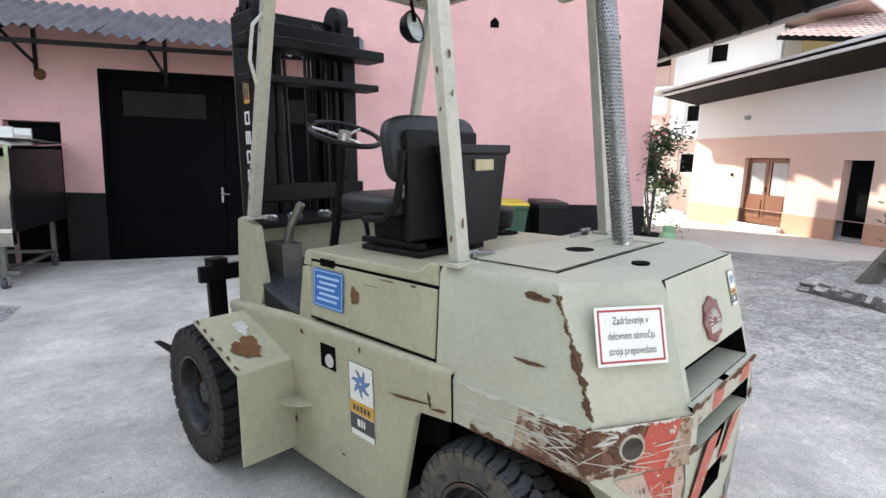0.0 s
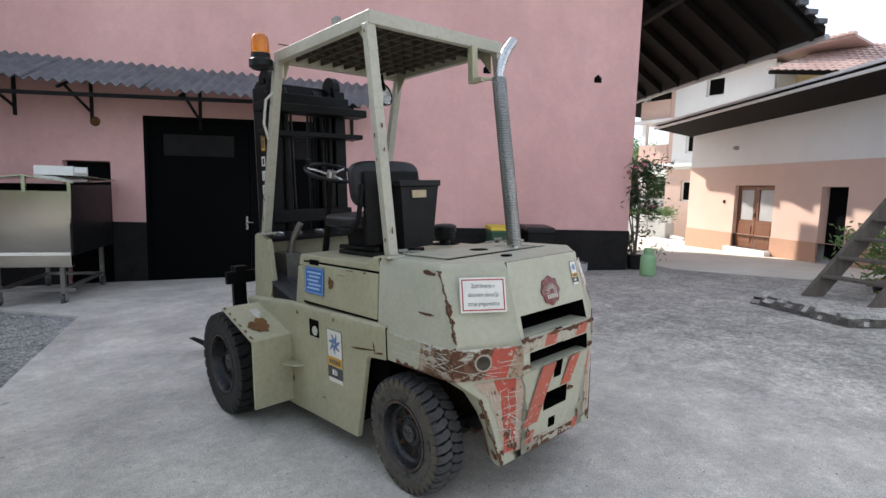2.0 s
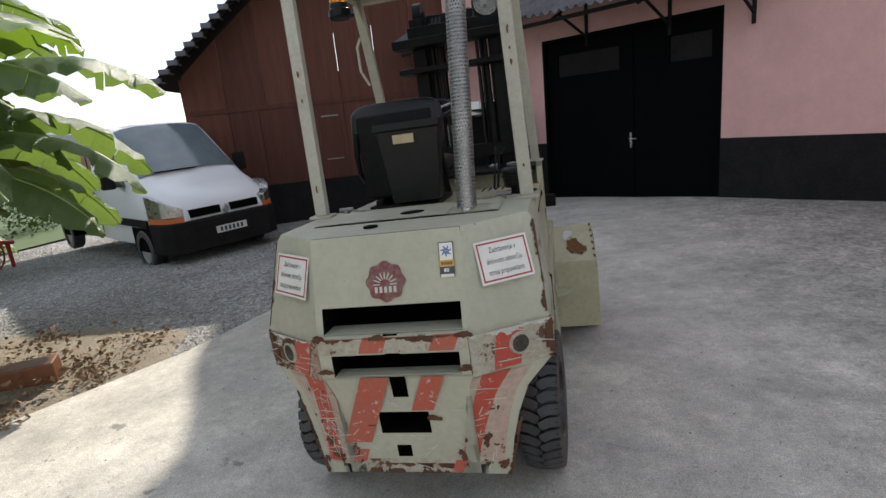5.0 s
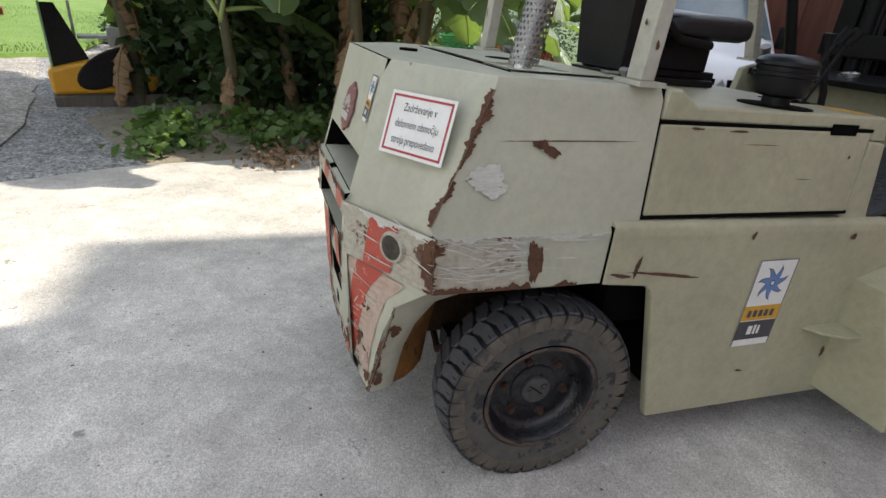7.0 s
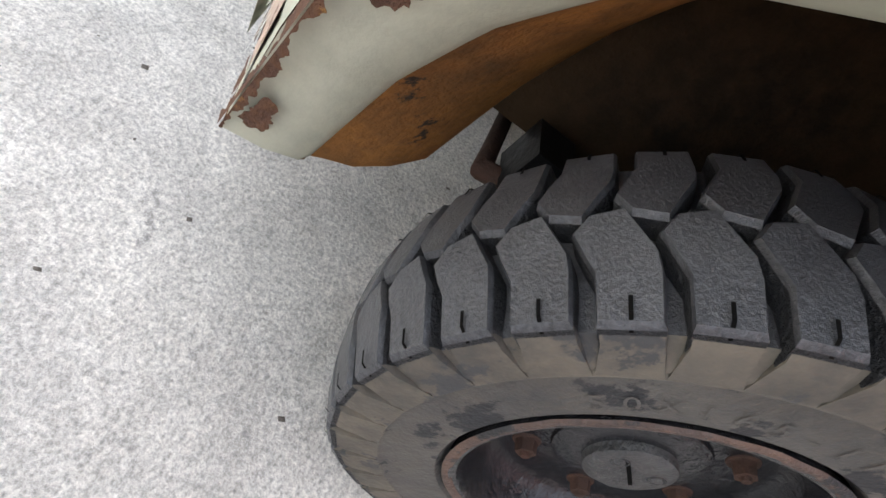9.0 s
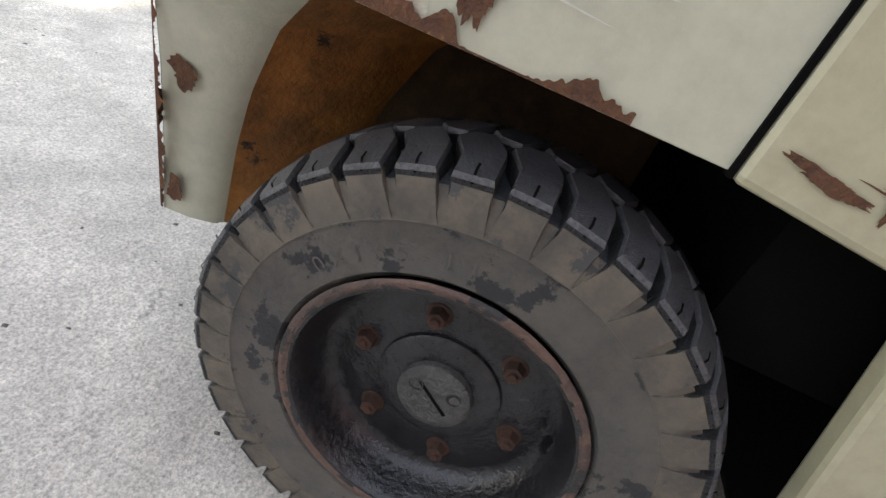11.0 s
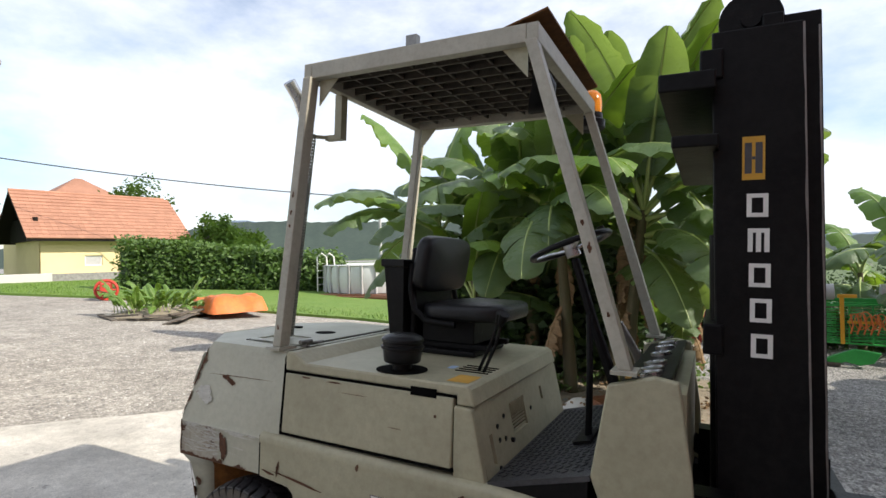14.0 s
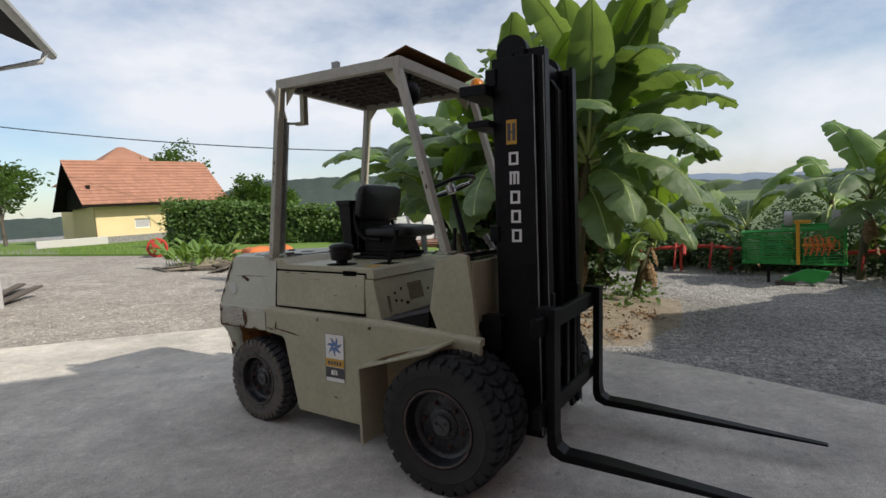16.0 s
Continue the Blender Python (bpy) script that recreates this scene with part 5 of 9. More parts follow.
# levers in their gate
# lever slots are thin near-black bars that stand for shade
boxes("lever_gate", M_GAP, truck, *[(x - 0.004, x + 0.004, 1.385, 1.53, 1.1855, 1.1885) for x in (0.195, 0.235, 0.275, 0.315)])
boxes("blue_label", M_LBLUE, truck, (0.235, 0.29, 1.335, 1.365, 1.1855, 1.1875))
for k in (0, 1):
    bm = bmesh.new()
    tube(bm, [(0.26 + 0.02 * k, 1.46 + 0.03 * k, 1.17), (0.27 + 0.02 * k, 1.52 + .03 * k, 1.30), (0.285 + .02 * k, 1.56 + .02 * k, 1.40)], 0.007, 8)
    lev = part("lever", bm, M_BLACK, truck)
    bm = bmesh.new()
    tube(bm, [(0.283 + .02 * k, 1.555 + .02 * k, 1.385), (0.30 + .02 * k, 1.575 + .02 * k, 1.43)], [0.014, 0.022], 10)
    part("knob", bm, M_BLACK, lev)
decal("yellow_sticker", truck, M_YELLOW, [(0.38, 1.44, 1.1865), (0.51, 1.44, 1.1865), (0.51, 1.53, 1.1865), (0.38, 1.53, 1.1865)])

# chassis sides
for s in (1, -1):
    bm = bmesh.new()
    outline = [(0.584, 0.86), (0.584, 0.684), (0.745, 0.668), (0.772, 0.645), (0.893, 0.155), (1.80, 0.135), (1.80, 0.55), (2.16, 0.55), (2.34, 0.70), (2.34, 0.79), (1.70, 0.835)]
    a = [(s * 0.585, y, z) for y, z in outline]
    b = [(s * 0.55, y, z) for y, z in outline]
    loft(bm, [a, b])
    part("side_panel", bm, M_PAINT, truck, "dented khaki chassis side", 0, 0.008)
    bm = bmesh.new()
    rail = [(0.587, 0.855), (0.582, 0.866), (0.568, 0.873), (0.53, 0.874), (0.53, 0.83), (0.587, 0.83)]
    loft(bm, [[(s * x, 0.584, z) for x, z in rail], [(s * x, 1.70, z - 0.018) for x, z in rail], [(s * x, 2.34, z - 0.065) for x, z in rail]])
    part("side_rail", bm, M_PAINT, truck, "", 45)
    boxes("panel_gap", M_GAP, truck, (s * 0.5835, s * 0.57, 0.5795, 0.5845, 0.686, 0.86))
    # front mudguard
    bm = bmesh.new()
    prism(bm, [(1.675, 0.17), (1.695, 0.17), (1.678, 0.622), (2.165, 0.772), (2.16, 0.787), (1.658, 0.635)], s * 0.575, s * 0.857, "x")
    fen = part("mudguard", bm, M_PAINT, truck, "bent khaki mudguard over the front wheel", 0, 0.005)
    blotch("rust_patch", fen, M_RUSTO, (s * 0.73, 1.83, 0.691), (s, 0, 0), (0, s * 0.96, s * 0.29), 0.12, 0.2, 80 + s)
    blotch("scraped_patch", fen, M_SCRAPE, (s * 0.68, 2.0, 0.742), (s, 0, 0), (0, s * 0.96, s * 0.29), 0.06, 0.14, 90 + s)
    for i in range(6):
        blotch("rust_patch", fen, M_RUST, (s * 0.845, 1.70 + i * 0.085, 0.6515 + i * 0.0257), (s, 0, 0), (0, s * 0.96, s * 0.29), 0.02, 0.05, 120 + i)
    bm = bmesh.new()
    prism(bm, [(s * 0.58, 1.49), (s * 0.64, 1.53), (s * 0.675, 1.60), (s * 0.68, 1.67), (s * 0.58, 1.67)], 0.445, 0.455, "z")
    part("foot_step", bm, M_PAINT, truck)
    for i, (y, z, w, h) in enumerate(((0.64, 0.712, 0.09, 0.014), (0.80, 0.706, 0.34, 0.012), (0.69, 0.735, 0.018, 0.075), (1.25, 0.30, 0.04, 0.012), (1.1, 0.82, 0.02, 0.03), (1.55, 0.80, 0.03, 0.03), (1.65, 0.33, 0.03, 0.05))):
        blotch("rust_patch", truck, M_RUST, (s * 0.5856, y, z), (0, s, -0.12 * s), (0, 0.1, 1), w, h, 140 + i + s)
    for i, (y, z, w, h) in enumerate(((0.95, 1.125, 0.10, 0.007), (0.80, 1.128, 0.05, 0.010), (1.05, 1.09, 0.14, 0.003), (1.42, 1.06, 0.015, 0.012), (1.25, 0.99, 0.07, 0.003))):
        blotch("rust_patch", truck, M_RUST, (s * (0.5655 - (z - 0.885) * 0.065), y, z), (0, s, 0), (-s * .065, 0, 1), w, h, 170 + i + s)
# recess painted as a near-black sheet on the side
boxes("filler_recess", M_GAP, truck, (-0.5875, -0.58, 1.28, 1.395, 0.675, 0.785))
bm = bmesh.new()
spin(bm, [(0, 0.001), (0.0, 0.03), (0.02, 0.035), (0.03, 0.03)], 14, "x", (-0.592, 1.325, 0.715))
part("filler_cap", bm, M_SCRAPE, truck)
# chassis blocks near-black, the shade underneath put into their colour
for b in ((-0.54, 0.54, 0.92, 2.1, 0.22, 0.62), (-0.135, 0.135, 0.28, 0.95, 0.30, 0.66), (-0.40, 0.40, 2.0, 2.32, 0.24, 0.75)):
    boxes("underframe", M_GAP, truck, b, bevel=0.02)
bm = bmesh.new()
tube(bm, [(-0.42, 0.47, 0.31), (0.42, 0.47, 0.31)], 0.055, 12)
bx(bm, -0.36, 0.36, 0.36, 0.44, 0.24, 0.36)
axle = part("rear_axle", bm, M_BLACK, truck)
for s in (1, -1):
    bm = bmesh.new()
    tube(bm, [(s * 0.40, 0.36, 0.34), (s * 0.34, 0.31, 0.36), (s * 0.30, 0.255, 0.36)], [0.022, 0.026, 0.024], 10)
    bx(bm, s * 0.27, s * 0.33, 0.235, 0.285, 0.335, 0.40)
    part("steering_arm", bm, M_BLACK, axle, "", 40)
    bm = bmesh.new()
    tube(bm, [(s * 0.31, 0.25, 0.335), (s * 0.29, 0.225, 0.315), (s * 0.24, 0.235, 0.31), (s * 0.10, 0.26, 0.31)], [0.014, 0.014, 0.011, 0.011], 10)
    part("tie_rod", bm, M_NUTRUST, axle, "rusty tie rod", 50)

# footwell
bm = bmesh.new()
FLOOR = pose(0, 1.63, 0.862, 15.0, 0, 0)
bx(bm, -0.552, 0.552, 0.0, 0.362, -0.018, 0.0, FLOOR)
bx(bm, -0.50, 0.50, 0.362, 0.60, -0.018, 0.0, FLOOR)
floor_plate = part("floor_plate", bm, M_TREADPLATE, truck, "worn steel tread plate floor")
bm = bmesh.new()
for i in range(36):
    for j in range(13):
        x, y = -0.51 + i * 0.0285 + (0.014 if j % 2 else 0), 0.02 + j * 0.0275
        m = FLOOR @ pose(x, y, 0.0015, 0, 0, 45 if (i + j) % 2 else -45)
        bx(bm, -0.011, 0.011, -0.003, 0.003, -0.001, 0.002, m)
tagged(part("tread_studs", bm, M_TREADPLATE, floor_plate), kind="stuff")
for s in (1, -1):
    bm = bmesh.new()
    prism(bm, [(1.64, 0.70), (1.64, 0.845), (1.975, 0.934), (1.975, 0.70)], s * 0.530, s * 0.551, "x")
    part("step_riser", bm, M_BLACK, truck)
# cowl with dashboard
for s in (1, -1):
    bm = bmesh.new()
    prism(bm, [(2.30, 0.73), (2.04, 0.80), (1.98, 0.95), (2.03, 1.25), (2.17, 1.29), (2.24, 1.28), (2.28, 1.0)], s * 0.505, s * 0.545, "x")
    part("cowl_side", bm, M_PAINT, truck, "", 0, 0.006)
bm = bmesh.new()
prism(bm, [(2.22, 0.73), (2.26, 0.73), (2.26, 1.24), (2.20, 1.24)], -0.505, 0.505, "x")
part("cowl_front", bm, M_PAINT, truck)
bm = bmesh.new()
prism(bm, [(2.06, 1.255), (2.22, 1.29), (2.22, 1.262), (2.06, 1.227)], -0.505, 0.505, "x")
dash = part("dashboard", bm, M_BLACK, truck, "worn black dashboard with round gauges", 0, 0.004)
for i, x in enumerate((0.42, 0.33, 0.2, -0.05, -0.25, -0.40)):
    bm = bmesh.new()
    spin(bm, [(0.0, 0.042), (0.012, 0.042), (0.012, 0.034), (0.008, 0.03), (0.008, 0.001)], 20, "z")
    bmesh.ops.transform(bm, matrix=Matrix.Translation((x, 2.145, 1.274)) @ Euler((radians(12), 0, 0)).to_matrix().to_4x4(), verts=bm.verts)
    part("gauge", bm, M_CHROME, dash)
boxes("dash_label", M_YELLOW, dash, (0.36, 0.45, 2.07, 2.10, 1.259, 1.2615))
# steering
bm = bmesh.new()
tube(bm, [(-0.10, 2.10, 0.72), (-0.14, 1.86, 1.35), (-0.16, 1.76, 1.66)], [0.028, 0.024, 0.02], 10)
column = part("steering_column", bm, M_BLACK, truck)
W = Matrix.Translation((-0.165, 1.735, 1.72)) @ Euler((radians(22), 0, 0)).to_matrix().to_4x4()
bm = bmesh.new()
tube(bm, [W @ Vector((0.185 * math.cos(a), 0.185 * math.sin(a), 0)) for a in [2 * math.pi * k / 40 for k in range(40)]], 0.014, 8, True)
wheel = part("steering_wheel", bm, M_PLASTIC, truck, "thin black steering wheel with steel spokes", 60)
bm = bmesh.new()
for a in (0.5, 2.6, 4.7):
    tube(bm, [W @ Vector((0, 0, -0.02)), W @ Vector((0.1 * math.cos(a), 0.1 * math.sin(a), -0.005)), W @ Vector((0.18 * math.cos(a), 0.18 * math.sin(a), 0))], 0.008, 6)
cyl(bm, W @ Vector((0, 0, -0.05)), W @ Vector((0, 0, 0.012)), 0.034, seg=14)
part("spokes", bm, M_CHROME, wheel)
bm = bmesh.new()
tube(bm, [W @ Vector((-0.12, 0.14, 0)), W @ Vector((-0.12, 0.14, 0.05))], [0.012, 0.018], 10)
part("spinner_knob", bm, M_PLASTIC, wheel)
bm = bmesh.new()
tube(bm, [(0.0, 1.86, 1.42), (0.06, 1.88, 1.2), (0.10, 1.885, 0.935)], 0.014, 8)
bx(bm, 0.01, 0.19, 0.225, 0.295, 0.003, 0.016, FLOOR)
part("pedal", bm, M_BLACK, truck)
bm = bmesh.new()
tube(bm, [(-0.36, 2.06, 1.12), (-0.36, 2.0, 1.24), (-0.33, 1.93, 1.36)], [0.03, 0.02, 0.024], 10)
bx(bm, -0.42, -0.30, 2.0, 2.2, 0.95, 1.14)
part("hand_brake", bm, M_STEEL, truck, "", 40)

# seat
boxes("seat_plate", M_BLACK, truck, (-0.38, 0.02, 0.95, 1.34, 1.187, 1.212), bevel=0.006)
for x in (-0.35, -0.07):
    boxes("seat_rail", M_BLACK, truck, (x, x + 0.04, 0.98, 1.38, 1.212, 1.24), bevel=0.006)
boxes("seat_base", M_BLACK, truck, (-0.32, -0.02, 1.04, 1.32, 1.24, 1.352), bevel=0.006)


def cushion(name, w, l, h, m, mat_, parent, puff=0.02):
    bm = bmesh.new()
    n = 10
    rings = []
    for k in range(9):
        f = k / 8
        zz = h * (f - 0.5)
        e = 1 - 0.10 * (2 * abs(f - 0.5)) ** 4 - (0.03 if k in (0, 8) else 0)
        ring = []
        for j in range(36):
            a = 2 * math.pi * j / 36
            c, s = math.cos(a), math.sin(a)
            ring.append(m @ Vector((w / 2 * e * math.copysign(abs(c) ** 0.42, c), l / 2 * e * math.copysign(abs(s) ** 0.42, s), zz)))
        rings.append(ring)
    loft(bm, rings, caps=False)
    for f, r in ((0, rings[0]), (1, rings[-1])):
        c = sum(r, Vector()) / len(r) + (m.to_3x3() @ Vector((0, 0, puff if f else -0.0)))
        cv = bm.verts.new(c)
        bm.verts.ensure_lookup_table()
        ids = list(range(0, 36)) if not f else list(range(8 * 36, 9 * 36))
        for j in range(36):
            bm.faces.new((bm.verts[ids[j]], bm.verts[ids[(j + 1) % 36]], cv))
    ob = part(name, bm, mat_, parent, "", 50)
    return ob


cush = cushion("seat_cushion", 0.48, 0.45, 0.085, pose(-0.19, 1.262, 1.393, 1.5, 0, 0), M_VINYL, truck)
tagged(cush, "worn black vinyl seat cushion")
tagged(cushion("backrest", 0.52, 0.285, 0.085, pose(-0.19, 1.062, 1.622, 81, 0, 0), M_VINYL, truck), "black vinyl backrest")
for s in (-1, 1):
    bm = bmesh.new()
    tube(bm, [(-0.19 + s * 0.235, 1.25, 1.335), (-0.19 + s * 0.243, 1.10, 1.345), (-0.19 + s * 0.24, 1.03, 1.40), (-0.19 + s * 0.235, 1.005, 1.50), (-0.19 + s * 0.22, 1.0, 1.62)], 0.016, 8)
    part("seat_arm", bm, M_BLACK, truck, "", 50)
# plastic tub strapped behind the seat
bm = bmesh.new()
loft(bm, [[(-0.21, 0.865, 1.228), (0.04, 0.89, 1.228), (0.04, 0.965, 1.228), (-0.21, 0.965, 1.228)], [(-0.245, 0.84, 1.60), (0.075, 0.865, 1.60), (0.075, 0.98, 1.60), (-0.245, 0.98, 1.60)],
          [(-0.26, 0.828, 1.605), (0.085, 0.853, 1.605), (0.085, 0.985, 1.605), (-0.26, 0.985, 1.605)], [(-0.26, 0.828, 1.64), (0.085, 0.853, 1.64), (0.085, 0.985, 1.64), (-0.26, 0.985, 1.64)]])
tub = part("plastic_tub", bm, M_PLASTIC, truck, "black plastic tub behind the seat", 0, 0.008)
boxes("tub_label", M_TANLABEL, tub, (-0.16, -0.05, 0.838, 0.847, 1.535, 1.58))
boxes("seat_shell", M_BLACK, truck, (-0.40, 0.02, 0.988, 1.018, 1.25, 1.70), bevel=0.012)

# overhead guard
def post(name, a, b, w=0.03, d=0.022):
    bm = bmesh.new()
    loft(bm, [[(p[0] + sx * w, p[1] + sy * d, p[2]) for sx, sy in ((-1, -1), (1, -1), (1, 1), (-1, 1))] for p in (Vector(a), Vector(b))])
    ob = part(name, bm, M_GUARD, truck, "", 0, 0.004)
    rnd = random.Random(int(a[1] * 100) + int(a[0] * 10))
    for i in range(4):
        f = rnd.random()
        p = Vector(a).lerp(Vector(b), f)
        sgn = 1 if p.x > 0 else -1
        blotch("rust_patch", ob, M_RUST, (p.x + sgn * w, p.y, p.z), (0, sgn, 0), (0, 0, 1), 0.014, 0.012 + 0.03 * rnd.random(), 300 + i)
        blotch("rust_patch", ob, M_RUST, (p.x, p.y - d, p.z + 0.05), (1, 0, 0), (0, 0, 1), 0.012, 0.012 + 0.03 * rnd.random(), 320 + i)
    boxes("foot_flange", M_GUARD, ob, (a[0] - 0.055, a[0] + 0.055, a[1] - 0.04, a[1] + 0.04, a[2] - 0.012, a[2]))
    return ob


for s in (1, -1):
    post("rear_post", (s * 0.505, 0.612, 1.238), (s * 0.50 - 0.03, 0.705, 2.44))
    post("front_post", (s * 0.515 - 0.01, 2.08, 1.30), (s * 0.50 - 0.03, 1.735, 2.44))
guard = bmesh.new()
for (x0, x1, y0, y1) in ((-0.545, 0.485, 0.675, 0.72), (-0.545, 0.485, 1.715, 1.76), (-0.545, -0.50, 0.72, 1.715), (0.44, 0.485, 0.72, 1.715)):
    bx(guard, x0, x1, y0, y1, 2.435, 2.505)
guard = part("roof_frame", guard, M_GUARD, truck, "", 0, 0.004)
# bars carry the underside's shade in their brown
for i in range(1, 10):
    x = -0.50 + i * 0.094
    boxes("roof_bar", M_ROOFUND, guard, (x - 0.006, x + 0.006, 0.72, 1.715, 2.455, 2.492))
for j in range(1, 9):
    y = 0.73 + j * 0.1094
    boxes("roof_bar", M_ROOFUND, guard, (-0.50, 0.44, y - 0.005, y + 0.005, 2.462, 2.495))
boxes("roof_sheet", M_RUSTO, guard, (-0.505, 0.445, 0.71, 1.73, 2.507, 2.513), label="rusty sheet on the guard")
bm = bmesh.new()
loft(bm, [[(-0.50, 1.60, z), (0.44, 1.60, z), (0.44, 1.78, z + 0.05), (-0.50, 1.78, z + 0.05)] for z in (2.515, 2.523)])
part("front_flap", bm, M_RUSTO, guard, "bent rusty flap at the roof front")
for s in (1, -1):
    for y, q in ((0.735, 1), (1.71, -1)):
        bm = bmesh.new()
        prism(bm, [(y, 2.435), (y + q * 0.10, 2.435), (y, 2.32)], s * 0.47 - 0.03, s * 0.475 - 0.03, "x")
        part("gusset", bm, M_PAINT, guard)
boxes("roof_lug", M_STEEL, guard, (-0.535, -0.505, 1.0, 1.05, 2.506, 2.55))
boxes("roof_lug", M_STEEL, guard, (0.445, 0.475, 1.2, 1.25, 2.506, 2.55))

# exhaust in its perforated guard
bm = bmesh.new()
tube(bm, [(0.256, 0.395, 1.2), (0.296, 0.535, 2.22), (0.297, 0.54, 2.26), (0.312, 0.535, 2.32), (0.352, 0.53, 2.40), (0.412, 0.52, 2.47)], [0.026, 0.026, 0.03, 0.03, 0.03, 0.03], 16)
ex = part("exhaust_pipe", bm, M_CHROME, truck, "bright steel exhaust pipe", 60)
bm = bmesh.new()
ax0, ax1, rr = Vector((0.257, 0.40, 1.235)), Vector((0.296, 0.54, 2.24)), 0.043
nz, na = 66, 22
ringv = []
for i in range(nz * 2 + 1):
    f = i / (nz * 2)
    c = ax0.lerp(ax1, f)
    ringv.append([bm.verts.new(c + Vector((rr * math.cos(2 * math.pi * k / (na * 2)), rr * math.sin(2 * math.pi * k / (na * 2)), 0))) for k in range(na * 2)])
for i in range(nz * 2):
    for k in range(na * 2):
        if (i % 2 == 0) and ((k + (i // 2)) % 2 == 0):
            continue
        j = (k + 1) % (na * 2)
        bm.faces.new((ringv[i][k], ringv[i][j], ringv[i + 1][j], ringv[i + 1][k]))
part("heat_shield", bm, M_MESHST, ex, "perforated steel heat shield", 60)
bm = bmesh.new()
bx(bm, 0.20, 0.235, 0.60, 0.69, 2.22, 2.245)
bx(bm, 0.195, 0.24, 0.66, 0.70, 2.22, 2.44)
tube(bm, [(0.22, 0.62, 2.235), (0.29, 0.54, 2.235)], 0.01, 6)
part("exhaust_bracket", bm, M_PAINT, ex)
# beacon and work lamp
bm = bmesh.new()
tube(bm, [(-0.535, 1.76, 2.40), (-0.65, 1.75, 2.40)], 0.014, 8)
spin(bm, [(2.375, 0.001), (2.375, 0.055), (2.39, 0.075), (2.43, 0.075), (2.44, 0.062), (2.47, 0.06), (2.475, 0.001)], 24, "z", (-0.655, 1.72, 0))
beacon = part("beacon_base", bm, M_PLASTIC, truck, "", 40)
bm = bmesh.new()
spin(bm, [(2.475, 0.056), (2.54, 0.056), (2.575, 0.05), (2.595, 0.03), (2.60, 0.001)], 24, "z", (-0.655, 1.72, 0))
part("beacon_lens", bm, M_AMBER, beacon, "amber beacon dome", 60)
bm = bmesh.new()
spin(bm, [(2.48, 0.02), (2.55, 0.02), (2.56, 0.001)], 12, "z", (-0.655, 1.72, 0))
part("beacon_bulb", bm, M_CHROME, beacon)
L0 = Matrix.Translation((0.30, 1.70, 2.31)) @ Euler((radians(78), 0, radians(14))).to_matrix().to_4x4()
bm = bmesh.new()
spin(bm, [(-0.075, 0.001), (-0.07, 0.04), (-0.04, 0.075), (0.0, 0.088), (0.012, 0.088), (0.012, 0.08), (0.0, 0.078)], 28, "z")
bmesh.ops.transform(bm, matrix=L0, verts=bm.verts)
tube(bm, [(0.30, 1.72, 2.46), (0.30, 1.69, 2.34)], 0.012, 6)
lampb = part("work_lamp", bm, M_BLACK, truck, "round work lamp under the roof", 40)
bm = bmesh.new()
spin(bm, [(-0.035, 0.012), (-0.025, 0.04), (0.0, 0.077)], 28, "z")
bmesh.ops.transform(bm, matrix=L0, verts=bm.verts)
part("reflector", bm, M_CHROME, lampb, "", 60)
bm = bmesh.new()
cyl(bm, L0 @ Vector((0, 0, 0.003)), L0 @ Vector((0, 0, 0.008)), 0.079, seg=28)
part("lamp_glass", bm, M_CLEAR, lampb)
bm = bmesh.new()
tube(bm, [(-0.56, 1.77, 2.25), (-0.60, 1.80, 2.20), (-0.61, 1.83, 2.05), (-0.57, 1.86, 1.95)], 0.009, 8)
part("cable", bm, M_SCRAPE, truck)

# mast
for s in (1, -1):
    bm = bmesh.new()
    prof = [(0.345, 2.34), (0.345, 2.60), (0.245, 2.60), (0.245, 2.575), (0.315, 2.575), (0.315, 2.365), (0.245, 2.365), (0.245, 2.34)]
    loft(bm, [[(s * x, y + 0.02, 0.20) for x, y in prof], [(s * x, y - 0.025, 2.42) for x, y in prof]])
    part("mast_rail", bm, M_BLACK, truck, "", 0, 0.006)
    bm = bmesh.new()
    prof = [(0.305, 2.385), (0.305, 2.645), (0.225, 2.645), (0.225, 2.62), (0.28, 2.62), (0.28, 2.41), (0.225, 2.41), (0.225, 2.385)]
    loft(bm, [[(s * x, y + 0.02, 0.25) for x, y in prof], [(s * x, y - 0.02, 2.46) for x, y in prof]])
    part("inner_rail", bm, M_BLACK, truck, "", 0, 0.004)
    bm = bmesh.new()
    cyl(bm, (s * 0.20, 2.37, 0.3), (s * 0.20, 2.35, 1.75), 0.035, seg=16)
    cyl(bm, (s * 0.20, 2.35, 1.75), (s * 0.20, 2.34, 2.38), 0.022, seg=16)
    part("lift_cylinder", bm, M_BLACK, truck, "", 40)
    bm = bmesh.new()
    cyl(bm, (s * 0.20, 2.345, 2.22), (s * 0.20, 2.342, 2.32), 0.027, seg=16)
    part("piston_collar", bm, M_CHROME, truck)
    bm = bmesh.new()
    cyl(bm, (s * 0.255, 2.43, 2.455), (s * 0.315, 2.43, 2.455), 0.095, seg=24)
    cyl(bm, (s * 0.24, 2.43, 2.455), (s * 0.33, 2.43, 2.455), 0.03, seg=12)
    part("chain_pulley", bm, M_BLACK, truck, "", 40)
    bm = bmesh.new()
    for k in range(3):
        tube(bm, [(s * (0.12 + 0.03 * k), 2.58, 0.6), (s * (0.12 + 0.03 * k), 2.56, 2.3), (s * (0.13 + 0.03 * k), 2.47, 2.44), (s * (0.14 + .03 * k), 2.36, 2.30), (s * (0.13 + .03 * k), 2.36, 0.8)], 0.011, 6)
    part("hose", bm, M_PLASTIC, truck)
